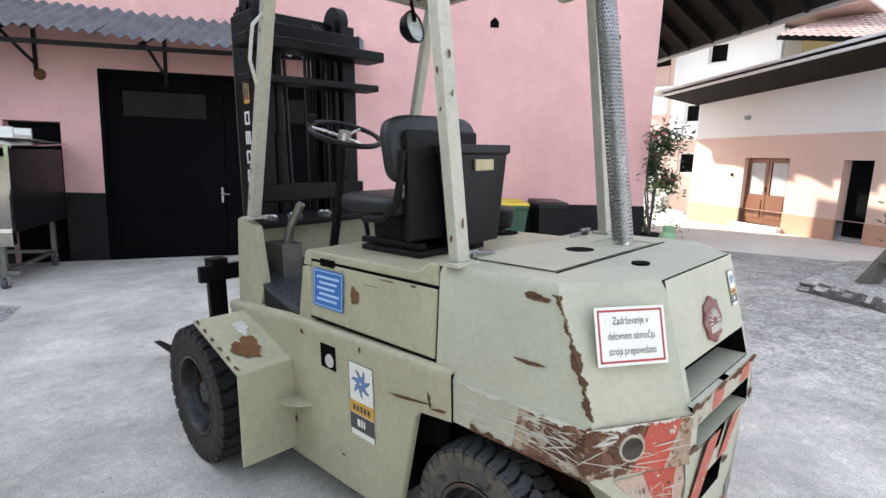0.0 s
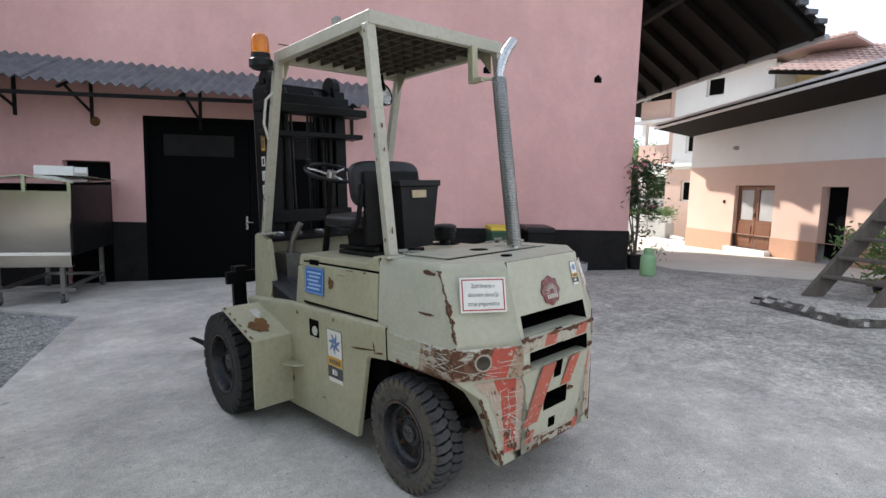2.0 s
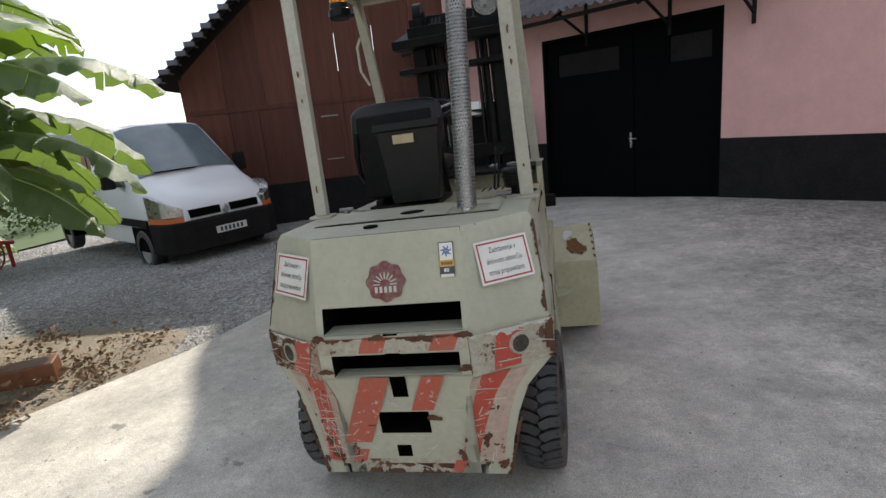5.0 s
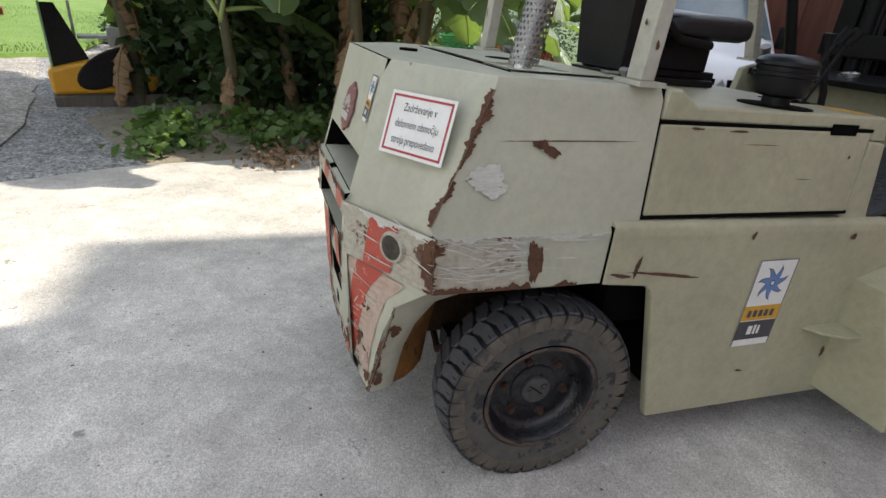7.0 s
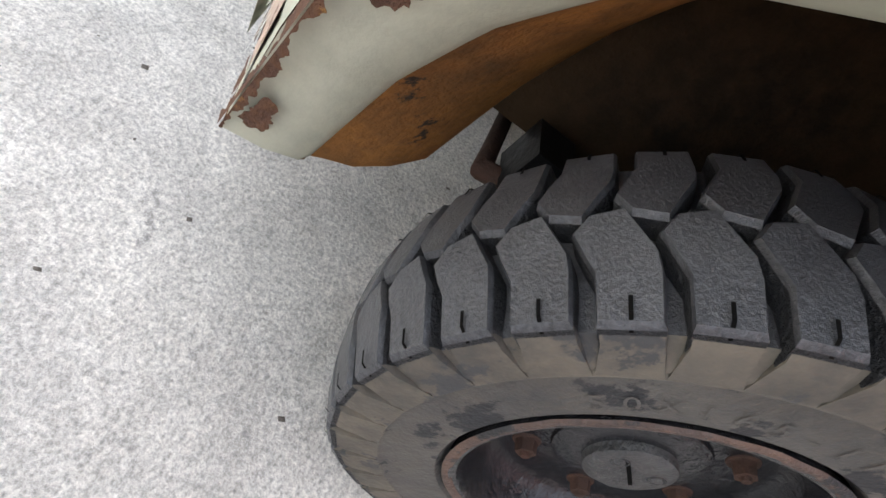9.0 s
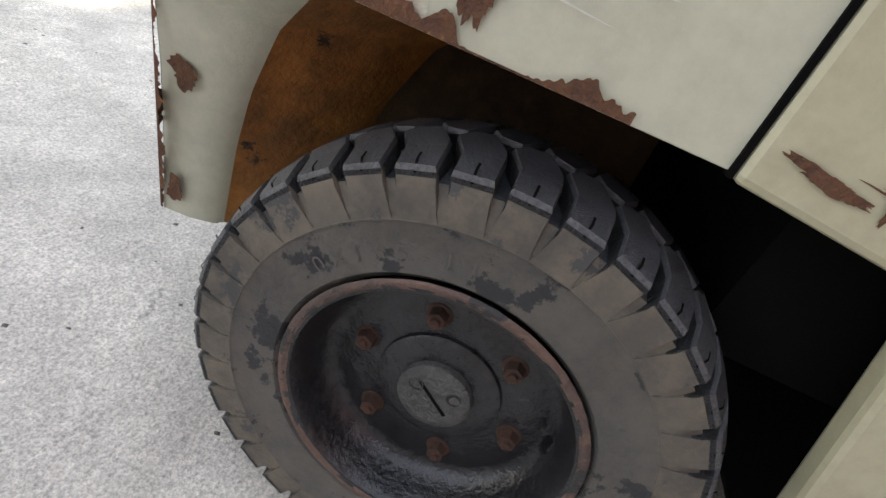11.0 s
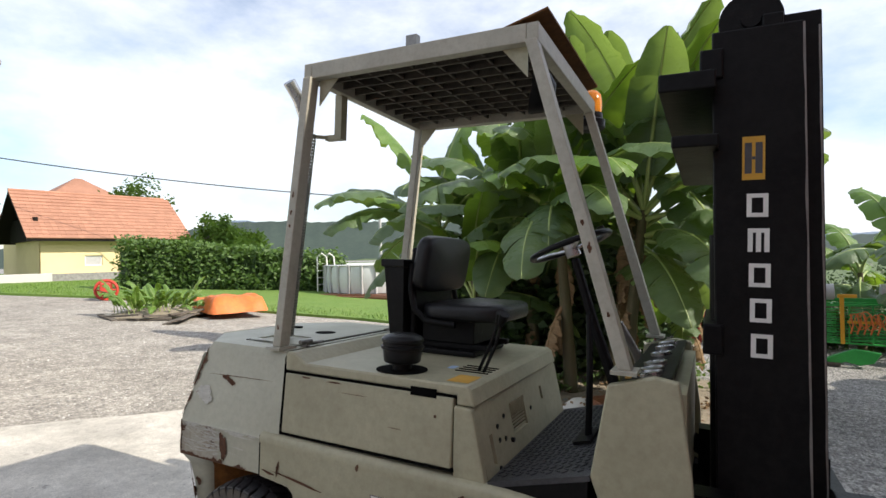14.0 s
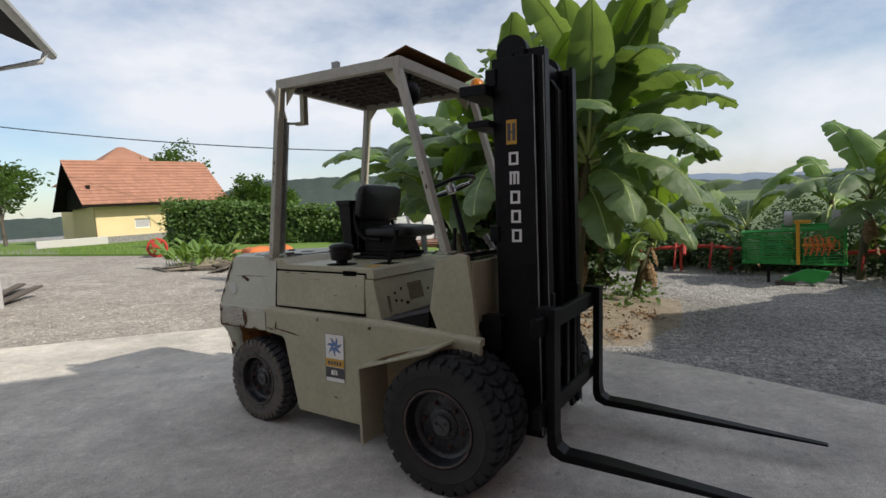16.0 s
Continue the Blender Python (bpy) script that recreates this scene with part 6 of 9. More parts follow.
for b in ((-0.36, 0.36, 2.28, 2.35, 2.26, 2.36), (-0.46, 0.46, 2.16, 2.33, 2.20, 2.26), (-0.36, 0.36, 2.30, 2.36, 1.35, 1.45), (-0.36, 0.36, 2.30, 2.36, 0.45, 0.60), (-0.44, 0.44, 2.20, 2.34, 2.02, 2.06)):
    boxes("cross_member", M_BLACK, truck, b, bevel=0.006)
for b in ((-0.34, 0.34, 2.46, 2.52, 2.36, 2.46), (-0.30, 0.30, 2.50, 2.58, 0.5, 0.6)):
    boxes("cross_member", M_BLACK, truck, b, bevel=0.006)
for s in (1, -1):
    for x, y, z0, z1, w, k in ((0.347, 2.622, 0.22, 0.55, 0.008, 1), (0.307, 2.667, 0.30, 0.60, 0.007, 2)):
        bm = bmesh.new()
        steps_, prev = 60, None
        for i in range(steps_ + 1):
            f = i / steps_
            ww = w * (0.75 + 0.5 * noise.noise((f * 14, k * 3.1, s)))
            yy = y - 0.045 * f - 0.001
            row = [bm.verts.new(p) for p in ((s * x, yy - ww, 0.22 + 2.19 * f), (s * x, yy, 0.22 + 2.19 * f), (s * (x - 0.002 - ww), yy, 0.22 + 2.19 * f))]
            if prev:
                bm.faces.new((prev[0], prev[1], row[1], row[0]))
                bm.faces.new((prev[1], prev[2], row[2], row[1]))
            prev = row
        part("worn_edge", bm, M_STEEL, truck, "bright bare edge of the mast rail")
# marks on the mast: a decal and five pale shapes
for s in (1, -1):
    boxes("mast_decal", M_YELLOW, truck, (s * 0.3452, s * 0.3475, 2.408, 2.472, 1.92, 2.06))
    for b in ((2.415, 2.435, 1.94, 2.04), (2.445, 2.465, 1.94, 2.04), (2.4355, 2.4445, 1.985, 1.995)):
        boxes("decal_bar", M_INK, truck, (s * 0.3475, s * 0.3485, *b))
    for i in range(5):
        z, y = 1.80 - i * 0.112, 2.452 + i * 0.004
        bs = [(s * 0.3452, s * 0.3475, y - 0.03, y - 0.016, z, z + 0.075), (s * 0.3452, s * 0.3475, y + 0.016, y + 0.03, z, z + 0.075), (s * 0.3452, s * 0.3472, y - 0.016, y + 0.016, z + 0.062, z + 0.075)]
        if i != 1:
            bs.append((s * 0.3452, s * 0.3472, y - 0.016, y + 0.016, z, z + 0.013))
        else:
            bs.append((s * 0.3452, s * 0.3475, y - 0.007, y + 0.007, z, z + 0.062))
        boxes("pale_mark", M_WHITE, truck, *bs)
# carriage and forks
for b in ((-0.62, 0.62, 2.655, 2.70, 0.86, 0.96), (-0.62, 0.62, 2.655, 2.70, 0.36, 0.46), (-0.28, -0.22, 2.56, 2.66, 0.30, 1.05), (0.22, 0.28, 2.56, 2.66, 0.30, 1.05), (-0.10, -0.05, 2.655, 2.69, 0.46, 0.86), (0.05, 0.10, 2.655, 2.69, 0.46, 0.86)):
    boxes("carriage_bar", M_BLACK, truck, b, bevel=0.006)
for x in (0.45, -0.50):
    bm = bmesh.new()
    side = [(2.70, 1.00), (2.70, 0.24), (2.72, 0.19), (2.78, 0.165), (4.06, 0.128), (4.06, 0.138), (3.0, 0.205), (2.80, 0.21), (2.755, 0.24), (2.745, 0.30), (2.745, 1.00)]
    rings = []
    loft(bm, [[(x - 0.055, y, z) for y, z in side], [(x + 0.055, y, z) for y, z in side]])
    for v in bm.verts:
        if v.co.y > 3.9:
            v.co.x = x + (v.co.x - x) * 0.45
    fork = part("fork", bm, M_BLACK, truck, "worn black fork arm", 0, 0.006)
    boxes("fork_hook", M_BLACK, fork, (x - 0.05, x + 0.05, 2.64, 2.705, 0.96, 1.0), bevel=0.004)
for s in (1, -1):
    bm = bmesh.new()
    tube(bm, [(s * 0.40, 2.25, 0.85), (s * 0.40, 2.34, 0.80)], 0.04, 10)
    bx(bm, s * 0.345, s * 0.44, 2.28, 2.40, 0.72, 0.92)
    part("tilt_joint", bm, M_BLACK, truck)


# wheels
def tyre_mesh(R, W, rim, N):
    bm = bmesh.new()
    h = W / 2
    base = R - 0.026
    prof = [(-h * 0.80, rim), (-h * 0.98, rim + 0.02), (-h * 1.0, rim + (R - rim) * 0.45), (-h * 1.02, R - 0.055), (-h * 0.93, R - 0.028), (-h * 0.5, base), (0, base + 0.002), (h * 0.5, base), (h * 0.93, R - 0.028), (h * 1.015, R - 0.055), (h * 1.0, rim + (R - rim) * 0.545), (h * 1.025, rim + (R - rim) * 0.515), (h * 0.995, rim + (R - rim) * 0.48), (h * 1.0, rim + 0.03), (h * 0.98, rim + 0.012), (h * 0.80, rim)]
    spin(bm, prof, 96, "x")
    for f in bm.faces:
        c = f.calc_center_median()
        q = math.hypot(c.y, c.z)
        f.material_index = 0 if q > R - 0.035 else 3 if q < rim + (R - rim) * 0.5 else 1
    p = 2 * math.pi / N
    shape = [(1.0, -0.40), (1.0, 0.36), (0.62, 0.37), (0.42, 0.52), (0.20, 0.66), (0.0, 0.46), (-0.07, 0.02), (0.16, -0.16), (0.40, -0.36), (0.60, -0.40)]
    for s in (1, -1):
        for i in range(N):
            a0 = i * p + (p / 2 if s < 0 else 0)
            rings = []
            n = len(shape)
            ca, cu = 0.08, 0.5
            for dr, k in ((-0.029, 1.03), (-0.005, 0.985), (0.0, 0.90)):
                ring = []
                for u, da in shape:
                    uu = cu + (u - cu) * (1.0 if u > 0.9 and dr < -0.01 else min(1.0, k + 0.03))
                    rr = R - 0.012 * abs(u) ** 2.5 + dr
                    aa = a0 + (ca + (da - ca) * k) * p
                    ring.append(bm.verts.new((s * uu * h, rr * math.cos(aa), rr * math.sin(aa))))
                rings.append(ring)
            bm.faces.new(rings[2])
            for A_, B_ in zip(rings, rings[1:]):
                for k in range(n):
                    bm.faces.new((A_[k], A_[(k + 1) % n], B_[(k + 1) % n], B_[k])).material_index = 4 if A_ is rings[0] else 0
            # shoulder of the lug, running out down the sidewall
            q = []
            for d0, d1 in ((-0.395, -0.485), (0.335, 0.50)):
                a1_, a2_ = a0 + d0 * p, a0 + d1 * p
                q.append([(s * h * 0.985, (R - 0.016) * math.cos(a1_), (R - 0.016) * math.sin(a1_)), (s * h * 1.018, (R - 0.03) * math.cos(a1_), (R - 0.03) * math.sin(a1_)), (s * h * 1.021, (R - 0.066) * math.cos(a2_), (R - 0.066) * math.sin(a2_)), (s * h * 0.9, (R - 0.070) * math.cos(a2_), (R - 0.070) * math.sin(a2_)), (s * h * 0.85, (R - 0.03) * math.cos(a1_), (R - 0.03) * math.sin(a1_))])
            f0 = len(bm.faces)
            loft(bm, q)
            bm.faces.ensure_lookup_table()
            for f in bm.faces[f0:]:
                f.material_index = 1
            # short cut across the shoulder, its shade drawn as near-black strips
            slit = []
            for u_, r_ in ((0.80, R - 0.0058), (0.93, R - 0.0085), (1.01, R - 0.019)):
                slit.append([bm.verts.new((s * h * u_, r_ * math.cos(a0 + e_ * p), r_ * math.sin(a0 + e_ * p))) for e_ in (-0.045, 0.005)])
            for A_, B_ in zip(slit, slit[1:]):
                bm.faces.new((A_[0], A_[1], B_[1], B_[0])).material_index = 2
    bmesh.ops.recalc_face_normals(bm, faces=bm.faces)
    me = bpy.data.meshes.new("tyre")
    bm.to_mesh(me)
    bm.free()
    me.materials.append(M_RUBBER)
    me.materials.append(M_SIDEWALL)
    me.materials.append(M_GAP)
    me.materials.append(M_SIDEIN)
    me.materials.append(M_TREADBLACK)
    me.shade_smooth()
    me.set_sharp_from_angle(angle=radians(32))
    return me


def rim_mesh(rim, W):
    """A deep dished steel wheel with a turned lip."""
    bm = bmesh.new()
    h = W / 2
    spin(bm, [(h * 0.80, rim - 0.002), (h * 0.98, rim + 0.004), (h * 1.0, rim - 0.003), (h * 0.97, rim - 0.010), (h * 0.86, rim - 0.015), (h * 0.55, rim - 0.019), (h * 0.30, rim - 0.026), (h * 0.21, rim * 0.80), (h * 0.20, rim * 0.74), (h * 0.235, rim * 0.70), (h * 0.235, rim * 0.48), (h * 0.25, rim * 0.44), (h * 0.25, 0.001)], 64, "x")
    spin(bm, [(-h * 0.8, rim), (-h * 0.8, 0.001)], 32, "x")
    me = bpy.data.meshes.new("wheel")
    bmesh.ops.recalc_face_normals(bm, faces=bm.faces)
    bm.to_mesh(me)
    bm.free()
    me.materials.append(M_RIM)
    me.shade_smooth()
    me.set_sharp_from_angle(angle=radians(35))
    return me


def wheel_at(x, y, z, side, tyre, rim, R, W, hub=True, turn=0.0, steer=0.0):
    ob = new("wheel", rim)
    ob.parent = truck
    ob.matrix_local = pose(x, y, z, turn, 0, steer + (0 if side > 0 else 180))
    t = new("tyre", tyre)
    t.parent = ob
    if hub:
        h, rr = W / 2, R
        bm = bmesh.new()
        spin(bm, [(h * 0.2, rr * 0.45), (h * 0.31, rr * 0.435), (h * 0.36, rr * 0.38), (h * 0.375, rr * 0.28), (h * 0.37, 0.001)], 40, "x")
        part("hub", bm, M_RIM, ob, "", 50)
        bm = bmesh.new()
        cap = [(h * 0.30, rr * 0.262), (h * 0.49, rr * 0.258), (h * 0.525, rr * 0.235), (h * 0.53, rr * 0.20), (h * 0.53, 0.001)]
        spin(bm, cap, 32, "x")
        for v in bm.verts:
            q = math.hypot(v.co.y, v.co.z)
            if q > 0.01:
                v.co.x += 0.0016 * noise.noise((v.co.y * 90, v.co.z * 90, side * 7.0 + y))
        cap = part("hub_cap", bm, M_HUBCAP, ob, "dull grease-covered hub cap", 40)
        for k, a in enumerate((0.55, 2.75)):
            bm = bmesh.new()
            spin(bm, [(h * 0.533, rr * 0.055), (h * 0.54, rr * 0.05), (h * 0.532, rr * 0.03), (h * 0.531, 0.001)], 14, "x", (0, rr * 0.15 * math.cos(a), rr * 0.15 * math.sin(a)))
            part("cap_screw", bm, M_RIM, cap)
        # slot shade drawn as a near-black bar
        slot = boxes("hub_slot", M_GAP, cap, (h * 0.52, h * 0.537, -rr * 0.15, rr * 0.15, -0.0022, 0.0022))
        slot.matrix_local = pose(0, 0, 0, -38, 0, 0)
        for k in range(6):
            a = radians(49 + 60 * k)
            cy, cz = rr * 0.585 * math.cos(a), rr * 0.585 * math.sin(a)
            bm = bmesh.new()
            cyl(bm, (h * 0.225, cy, cz), (h * 0.255, cy, cz), 0.0165, 0.0155, 20)
            cyl(bm, (h * 0.255, cy, cz), (h * 0.42, cy, cz), 0.0125, 0.0115, 6)
            cyl(bm, (h * 0.42, cy, cz), (h * 0.47, cy, cz), 0.006, 0.005, 10)
            part("wheel_nut", bm, M_NUTRUST, ob, "rusty wheel nut on its stud")
        for k in range(4):
            a = radians(19 + 90 * k)
            bm = bmesh.new()
            cyl(bm, (h * 0.228, rr * 0.60 * math.cos(a), rr * 0.60 * math.sin(a)), (h * 0.245, rr * 0.60 * math.cos(a), rr * 0.60 * math.sin(a)), 0.012, 0.010, 12)
            part("rivet", bm, M_RIM, ob)
        bm = bmesh.new()
        spin(bm, [(h * 0.97, rr - 0.008), (h * 0.99, rr - 0.006), (h * 1.006, rr - 0.002), (h * 1.004, rr + 0.003), (h * 0.98, rr + 0.005)], 64, "x")
        for v in bm.verts:
            v.co.x += 0.0012 * noise.noise((v.co.y * 45, v.co.z * 45, 2))
        part("rim_lip", bm, M_RIMRUST, ob, "rust-brown rim lip", 60)
        bm = bmesh.new()
        tube(bm, [(h * 0.30, rr * 0.80, 0.01), (h * 0.55, rr * 0.76, 0.014), (h * 0.70, rr * 0.78, 0.016)], [0.006, 0.005, 0.004], 8)
        part("valve_stem", bm, M_PLASTIC, ob)
    return ob


rear_t, rear_r = tyre_mesh(0.315, 0.166, 0.180, 36), rim_mesh(0.180, 0.166)
for s in (1, -1):
    wheel_at(s * 0.503, 0.47, 0.304, s, rear_t, rear_r, 0.180, 0.166, True, 1.0 if s > 0 else -4.0, -3.0)
for w in [o for o in truck.children if o.name.startswith("wheel")]:
    tyre = w.children[0]
    for i, ch in enumerate("50X165-11"):
        ang = radians(146 - i * 6.4)
        rr_ = 0.214
        mt = Matrix(((0, 0, 1, 0.0845), (math.sin(ang), math.cos(ang), 0, rr_ * math.cos(ang)), (-math.cos(ang), math.sin(ang), 0, rr_ * math.sin(ang)), (0, 0, 0, 1)))
        text_mesh("tyre_letter", ch, 0.026, M_SIDEIN, tyre, mt)
front_t, front_r = tyre_mesh(0.374, 0.198, 0.210, 28), rim_mesh(0.210, 0.198)
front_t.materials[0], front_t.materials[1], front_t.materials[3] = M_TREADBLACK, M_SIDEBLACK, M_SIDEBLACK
for s in (1, -1):
    wheel_at(s * 0.768, 2.21, 0.368, s, front_t, front_r, 0.210, 0.198)
    wheel_at(s * 0.545, 2.21, 0.368, s, front_t, front_r, 0.210, 0.198, False, 5.0)


# signs and stickers
def sign_board(parent, m, w, h):
    bm = bmesh.new()
    bx(bm, -w / 2, w / 2, -h / 2, h / 2, 0, 0.0015)
    sg = part("warning_sign", bm, M_WHITE, parent, "white warning sign with red border")
    sg.matrix_local = m
    bm = bmesh.new()
    t, e = 0.006, 0.008
    for b in ((-w / 2 + e, w / 2 - e, -h / 2 + e, -h / 2 + e + t), (-w / 2 + e, w / 2 - e, h / 2 - e - t, h / 2 - e), (-w / 2 + e, -w / 2 + e + t, -h / 2 + e, h / 2 - e), (w / 2 - e - t, w / 2 - e, -h / 2 + e, h / 2 - e)):
        bx(bm, *b, 0.0015, 0.0021)
    part("sign_border", bm, M_RED, sg)
    for i, line in enumerate(("Zadrževanje v", "delovnem območju", "stroja prepovedano")):
        text_mesh("sign_text", line, 0.036, M_INK, sg, Matrix.Translation((0, (0.05 - i * 0.05) * h / 0.195, 0.0025)) @ Matrix.Diagonal(((0.68 if i else 0.72) * w / 0.285, h / 0.195, 1, 1)))
    return sg


def on_face(c, right, up_):
    r, u = Vector(right).normalized(), Vector(up_)
    n = r.cross(u).normalized()
    u = n.cross(r)
    c = Vector(c) + n * 0.002
    return Matrix(((r.x, u.x, n.x, c.x), (r.y, u.y, n.y, c.y), (r.z, u.z, n.z, c.z), (0, 0, 0, 1)))


# upper chamfer faces: from (0.29, rear) to (0.56, 0.06) low, (0.52, 0.205) high
for s in (1, -1):
    f = 0.62
    lo = Vector((s * 0.29, -0.085, 0.87)).lerp(Vector((s * 0.566, 0.06, 0.868)), 0.52 if s > 0 else 0.45)
    hi = Vector((s * 0.29, 0.0, 1.22)).lerp(Vector((s * 0.540, 0.195, 1.195)), 0.52 if s > 0 else 0.45)
    c = lo.lerp(hi, 0.62)
    right = Vector((0.80, 0.48 * s, 0))
    sign_board(cw, on_face(c, right, hi - lo) @ pose(0, 0, 0.011, 0, 0, 1 if s > 0 else -2), 0.212 if s > 0 else 0.222, 0.158 if s > 0 else 0.164)
bm = bmesh.new()
n = 40
ring = [((0.072 + 0.005 * math.cos(8 * 2 * math.pi * k / n)) * math.cos(2 * math.pi * k / n), (0.072 + 0.005 * math.cos(8 * 2 * math.pi * k / n)) * math.sin(2 * math.pi * k / n)) for k in range(n)]
loft(bm, [[(x, y, 0) for x, y in ring], [(x, y, 0.006) for x, y in ring], [(x * 0.9, y * 0.9, 0.009) for x, y in ring]])
badge = part("badge", bm, M_MAROON, cw, "maroon cast emblem plate", 30)
badge.matrix_local = on_face((0.0, rear_y(1.053), 1.053), (1, 0, 0), (0, 0.236, 1))
bm = bmesh.new()
for k in range(9):
    a = math.pi * (k / 8)
    bx(bm, -0.002, 0.002, 0.02, 0.045, 0.009, 0.012, pose(0, -0.01, 0, 0, 0, math.degrees(a) - 90))
for k in range(5):
    bx(bm, -0.04 + k * 0.018, -0.03 + k * 0.018, -0.04, -0.018, 0.009, 0.012)
part("badge_relief", bm, M_SCRAPE, badge)


def fan_sticker(parent, m, w, h):
    bm = bmesh.new()
    bx(bm, -w / 2, w / 2, -h / 2, h / 2, 0, 0.0012)
    st = part("fan_sticker", bm, M_WHITE, parent, "white sticker with a blue fan and ochre and black bands")
    st.matrix_local = m
    boxes("ochre_band", M_YELLOW, st, (-w / 2 * .98, w / 2 * .98, -h * 0.19, -h * 0.02, 0.0012, 0.0018))
    boxes("black_band", M_INK, st, (-w / 2 * .98, w / 2 * .98, -h * 0.42, -h * 0.20, 0.0012, 0.0018))
    boxes("pale_bars", M_WHITE, st, (-w * .2, -w * .08, -h * 0.36, -h * 0.26, 0.0018, 0.0022), (-w * .04, w * .02, -h * 0.36, -h * 0.25, 0.0018, 0.0022), (w * .06, w * .12, -h * 0.36, -h * 0.26, 0.0018, 0.0022))
    boxes("dark_bars", M_INK, st, *[(-w * .36 + k * w * .15, -w * .26 + k * w * .15, -h * 0.15, -h * 0.07, 0.0018, 0.0022) for k in range(5)])
    R_ = w * 0.40
    shape = [(0.30, -0.62), (0.46, -0.30), (0.66, -0.02), (0.86, 0.16), (1.02, 0.40), (0.86, 0.36), (0.70, 0.36), (0.54, 0.42), (0.40, 0.56)]
    flat = [(r_ * math.cos(a), r_ * math.sin(a)) for r_, a in shape]
    mx, my = sum(p[0] for p in flat) / len(flat), sum(p[1] for p in flat) / len(flat)
    for mt, sc, z in ((M_INK, 1.0, 0.0014), (M_STARBLUE, 0.72, 0.0019)):
        for k in range(7):
            a = 2 * math.pi * k / 7
            bm = bmesh.new()
            pts = []
            for px, py in flat:
                px, py = (mx + (px - mx) * sc) * R_, (my + (py - my) * sc) * R_
                pts.append(bm.verts.new((px * math.cos(a) - py * math.sin(a), h * 0.24 + px * math.sin(a) + py * math.cos(a), z)))
            bm.faces.new(pts)
            part("fan_blade", bm, mt, st)
    for r0, r1, z, mt in ((0.44, 0.12, 0.0022, M_STARBLUE), (0.17, 0.11, 0.0026, M_INK)):
        bm = bmesh.new()
        spin(bm, [(z, R_ * r0), (z, R_ * r1)], 28, "z", (0, h * 0.24, 0))
        part("fan_ring", bm, mt, st)
    bm = bmesh.new()
    for b in ((-w / 2, w / 2, h / 2 - 0.003, h / 2), (-w / 2, -w / 2 + 0.003, -h / 2, h / 2), (w / 2 - 0.003, w / 2, -h / 2, h / 2)):
        bx(bm, *b, 0.0012, 0.0017)
    part("sticker_edge", bm, M_INK, st)
    return st


fan_sticker(truck, on_face((0.5865, 1.249, 0.571), (0, 1, 0), (0, 0, 1)), 0.165, 0.325)
fan_sticker(truck, on_face((-0.5865, 1.097, 0.597), (0, -1, 0), (0, 0, 1)), 0.165, 0.325)
fan_sticker(cw, on_face((0.235, rear_y(1.115), 1.115), (1, 0, 0), (0, 0.236, 1)) @ pose(0, 0, 0.002), 0.055, 0.125)
bm = bmesh.new()
bx(bm, -0.115, 0.115, -0.085, 0.085, 0, 0.0012)
st = part("blue_sticker", bm, M_BLUE, truck, "blue notice sticker with five pale lines")
st.matrix_local = on_face((-0.5605, 1.35, 1.028), (0, -1, 0), (0.065, 0, 1))
boxes("pale_lines", M_LBLUE, st, (-0.108, 0.108, -0.078, -0.075, 0.0012, 0.0018), (-0.108, 0.108, 0.075, 0.078, 0.0012, 0.0018), (-0.108, -0.105, -0.075, 0.075, 0.0012, 0.0018), (0.105, 0.108, -0.075, 0.075, 0.0012, 0.0018),
      *[(-0.085 + 0.02 * (k % 2), 0.085 - 0.015 * (k % 3), 0.045 - k * 0.025, 0.056 - k * 0.025, 0.0012, 0.0018) for k in range(5)])
blotch("rust_patch", truck, M_RUSTO, (-0.556, 1.16, 1.03), (0, -1, 0), (0.065, 0, 1), 0.05, 0.08, 400)


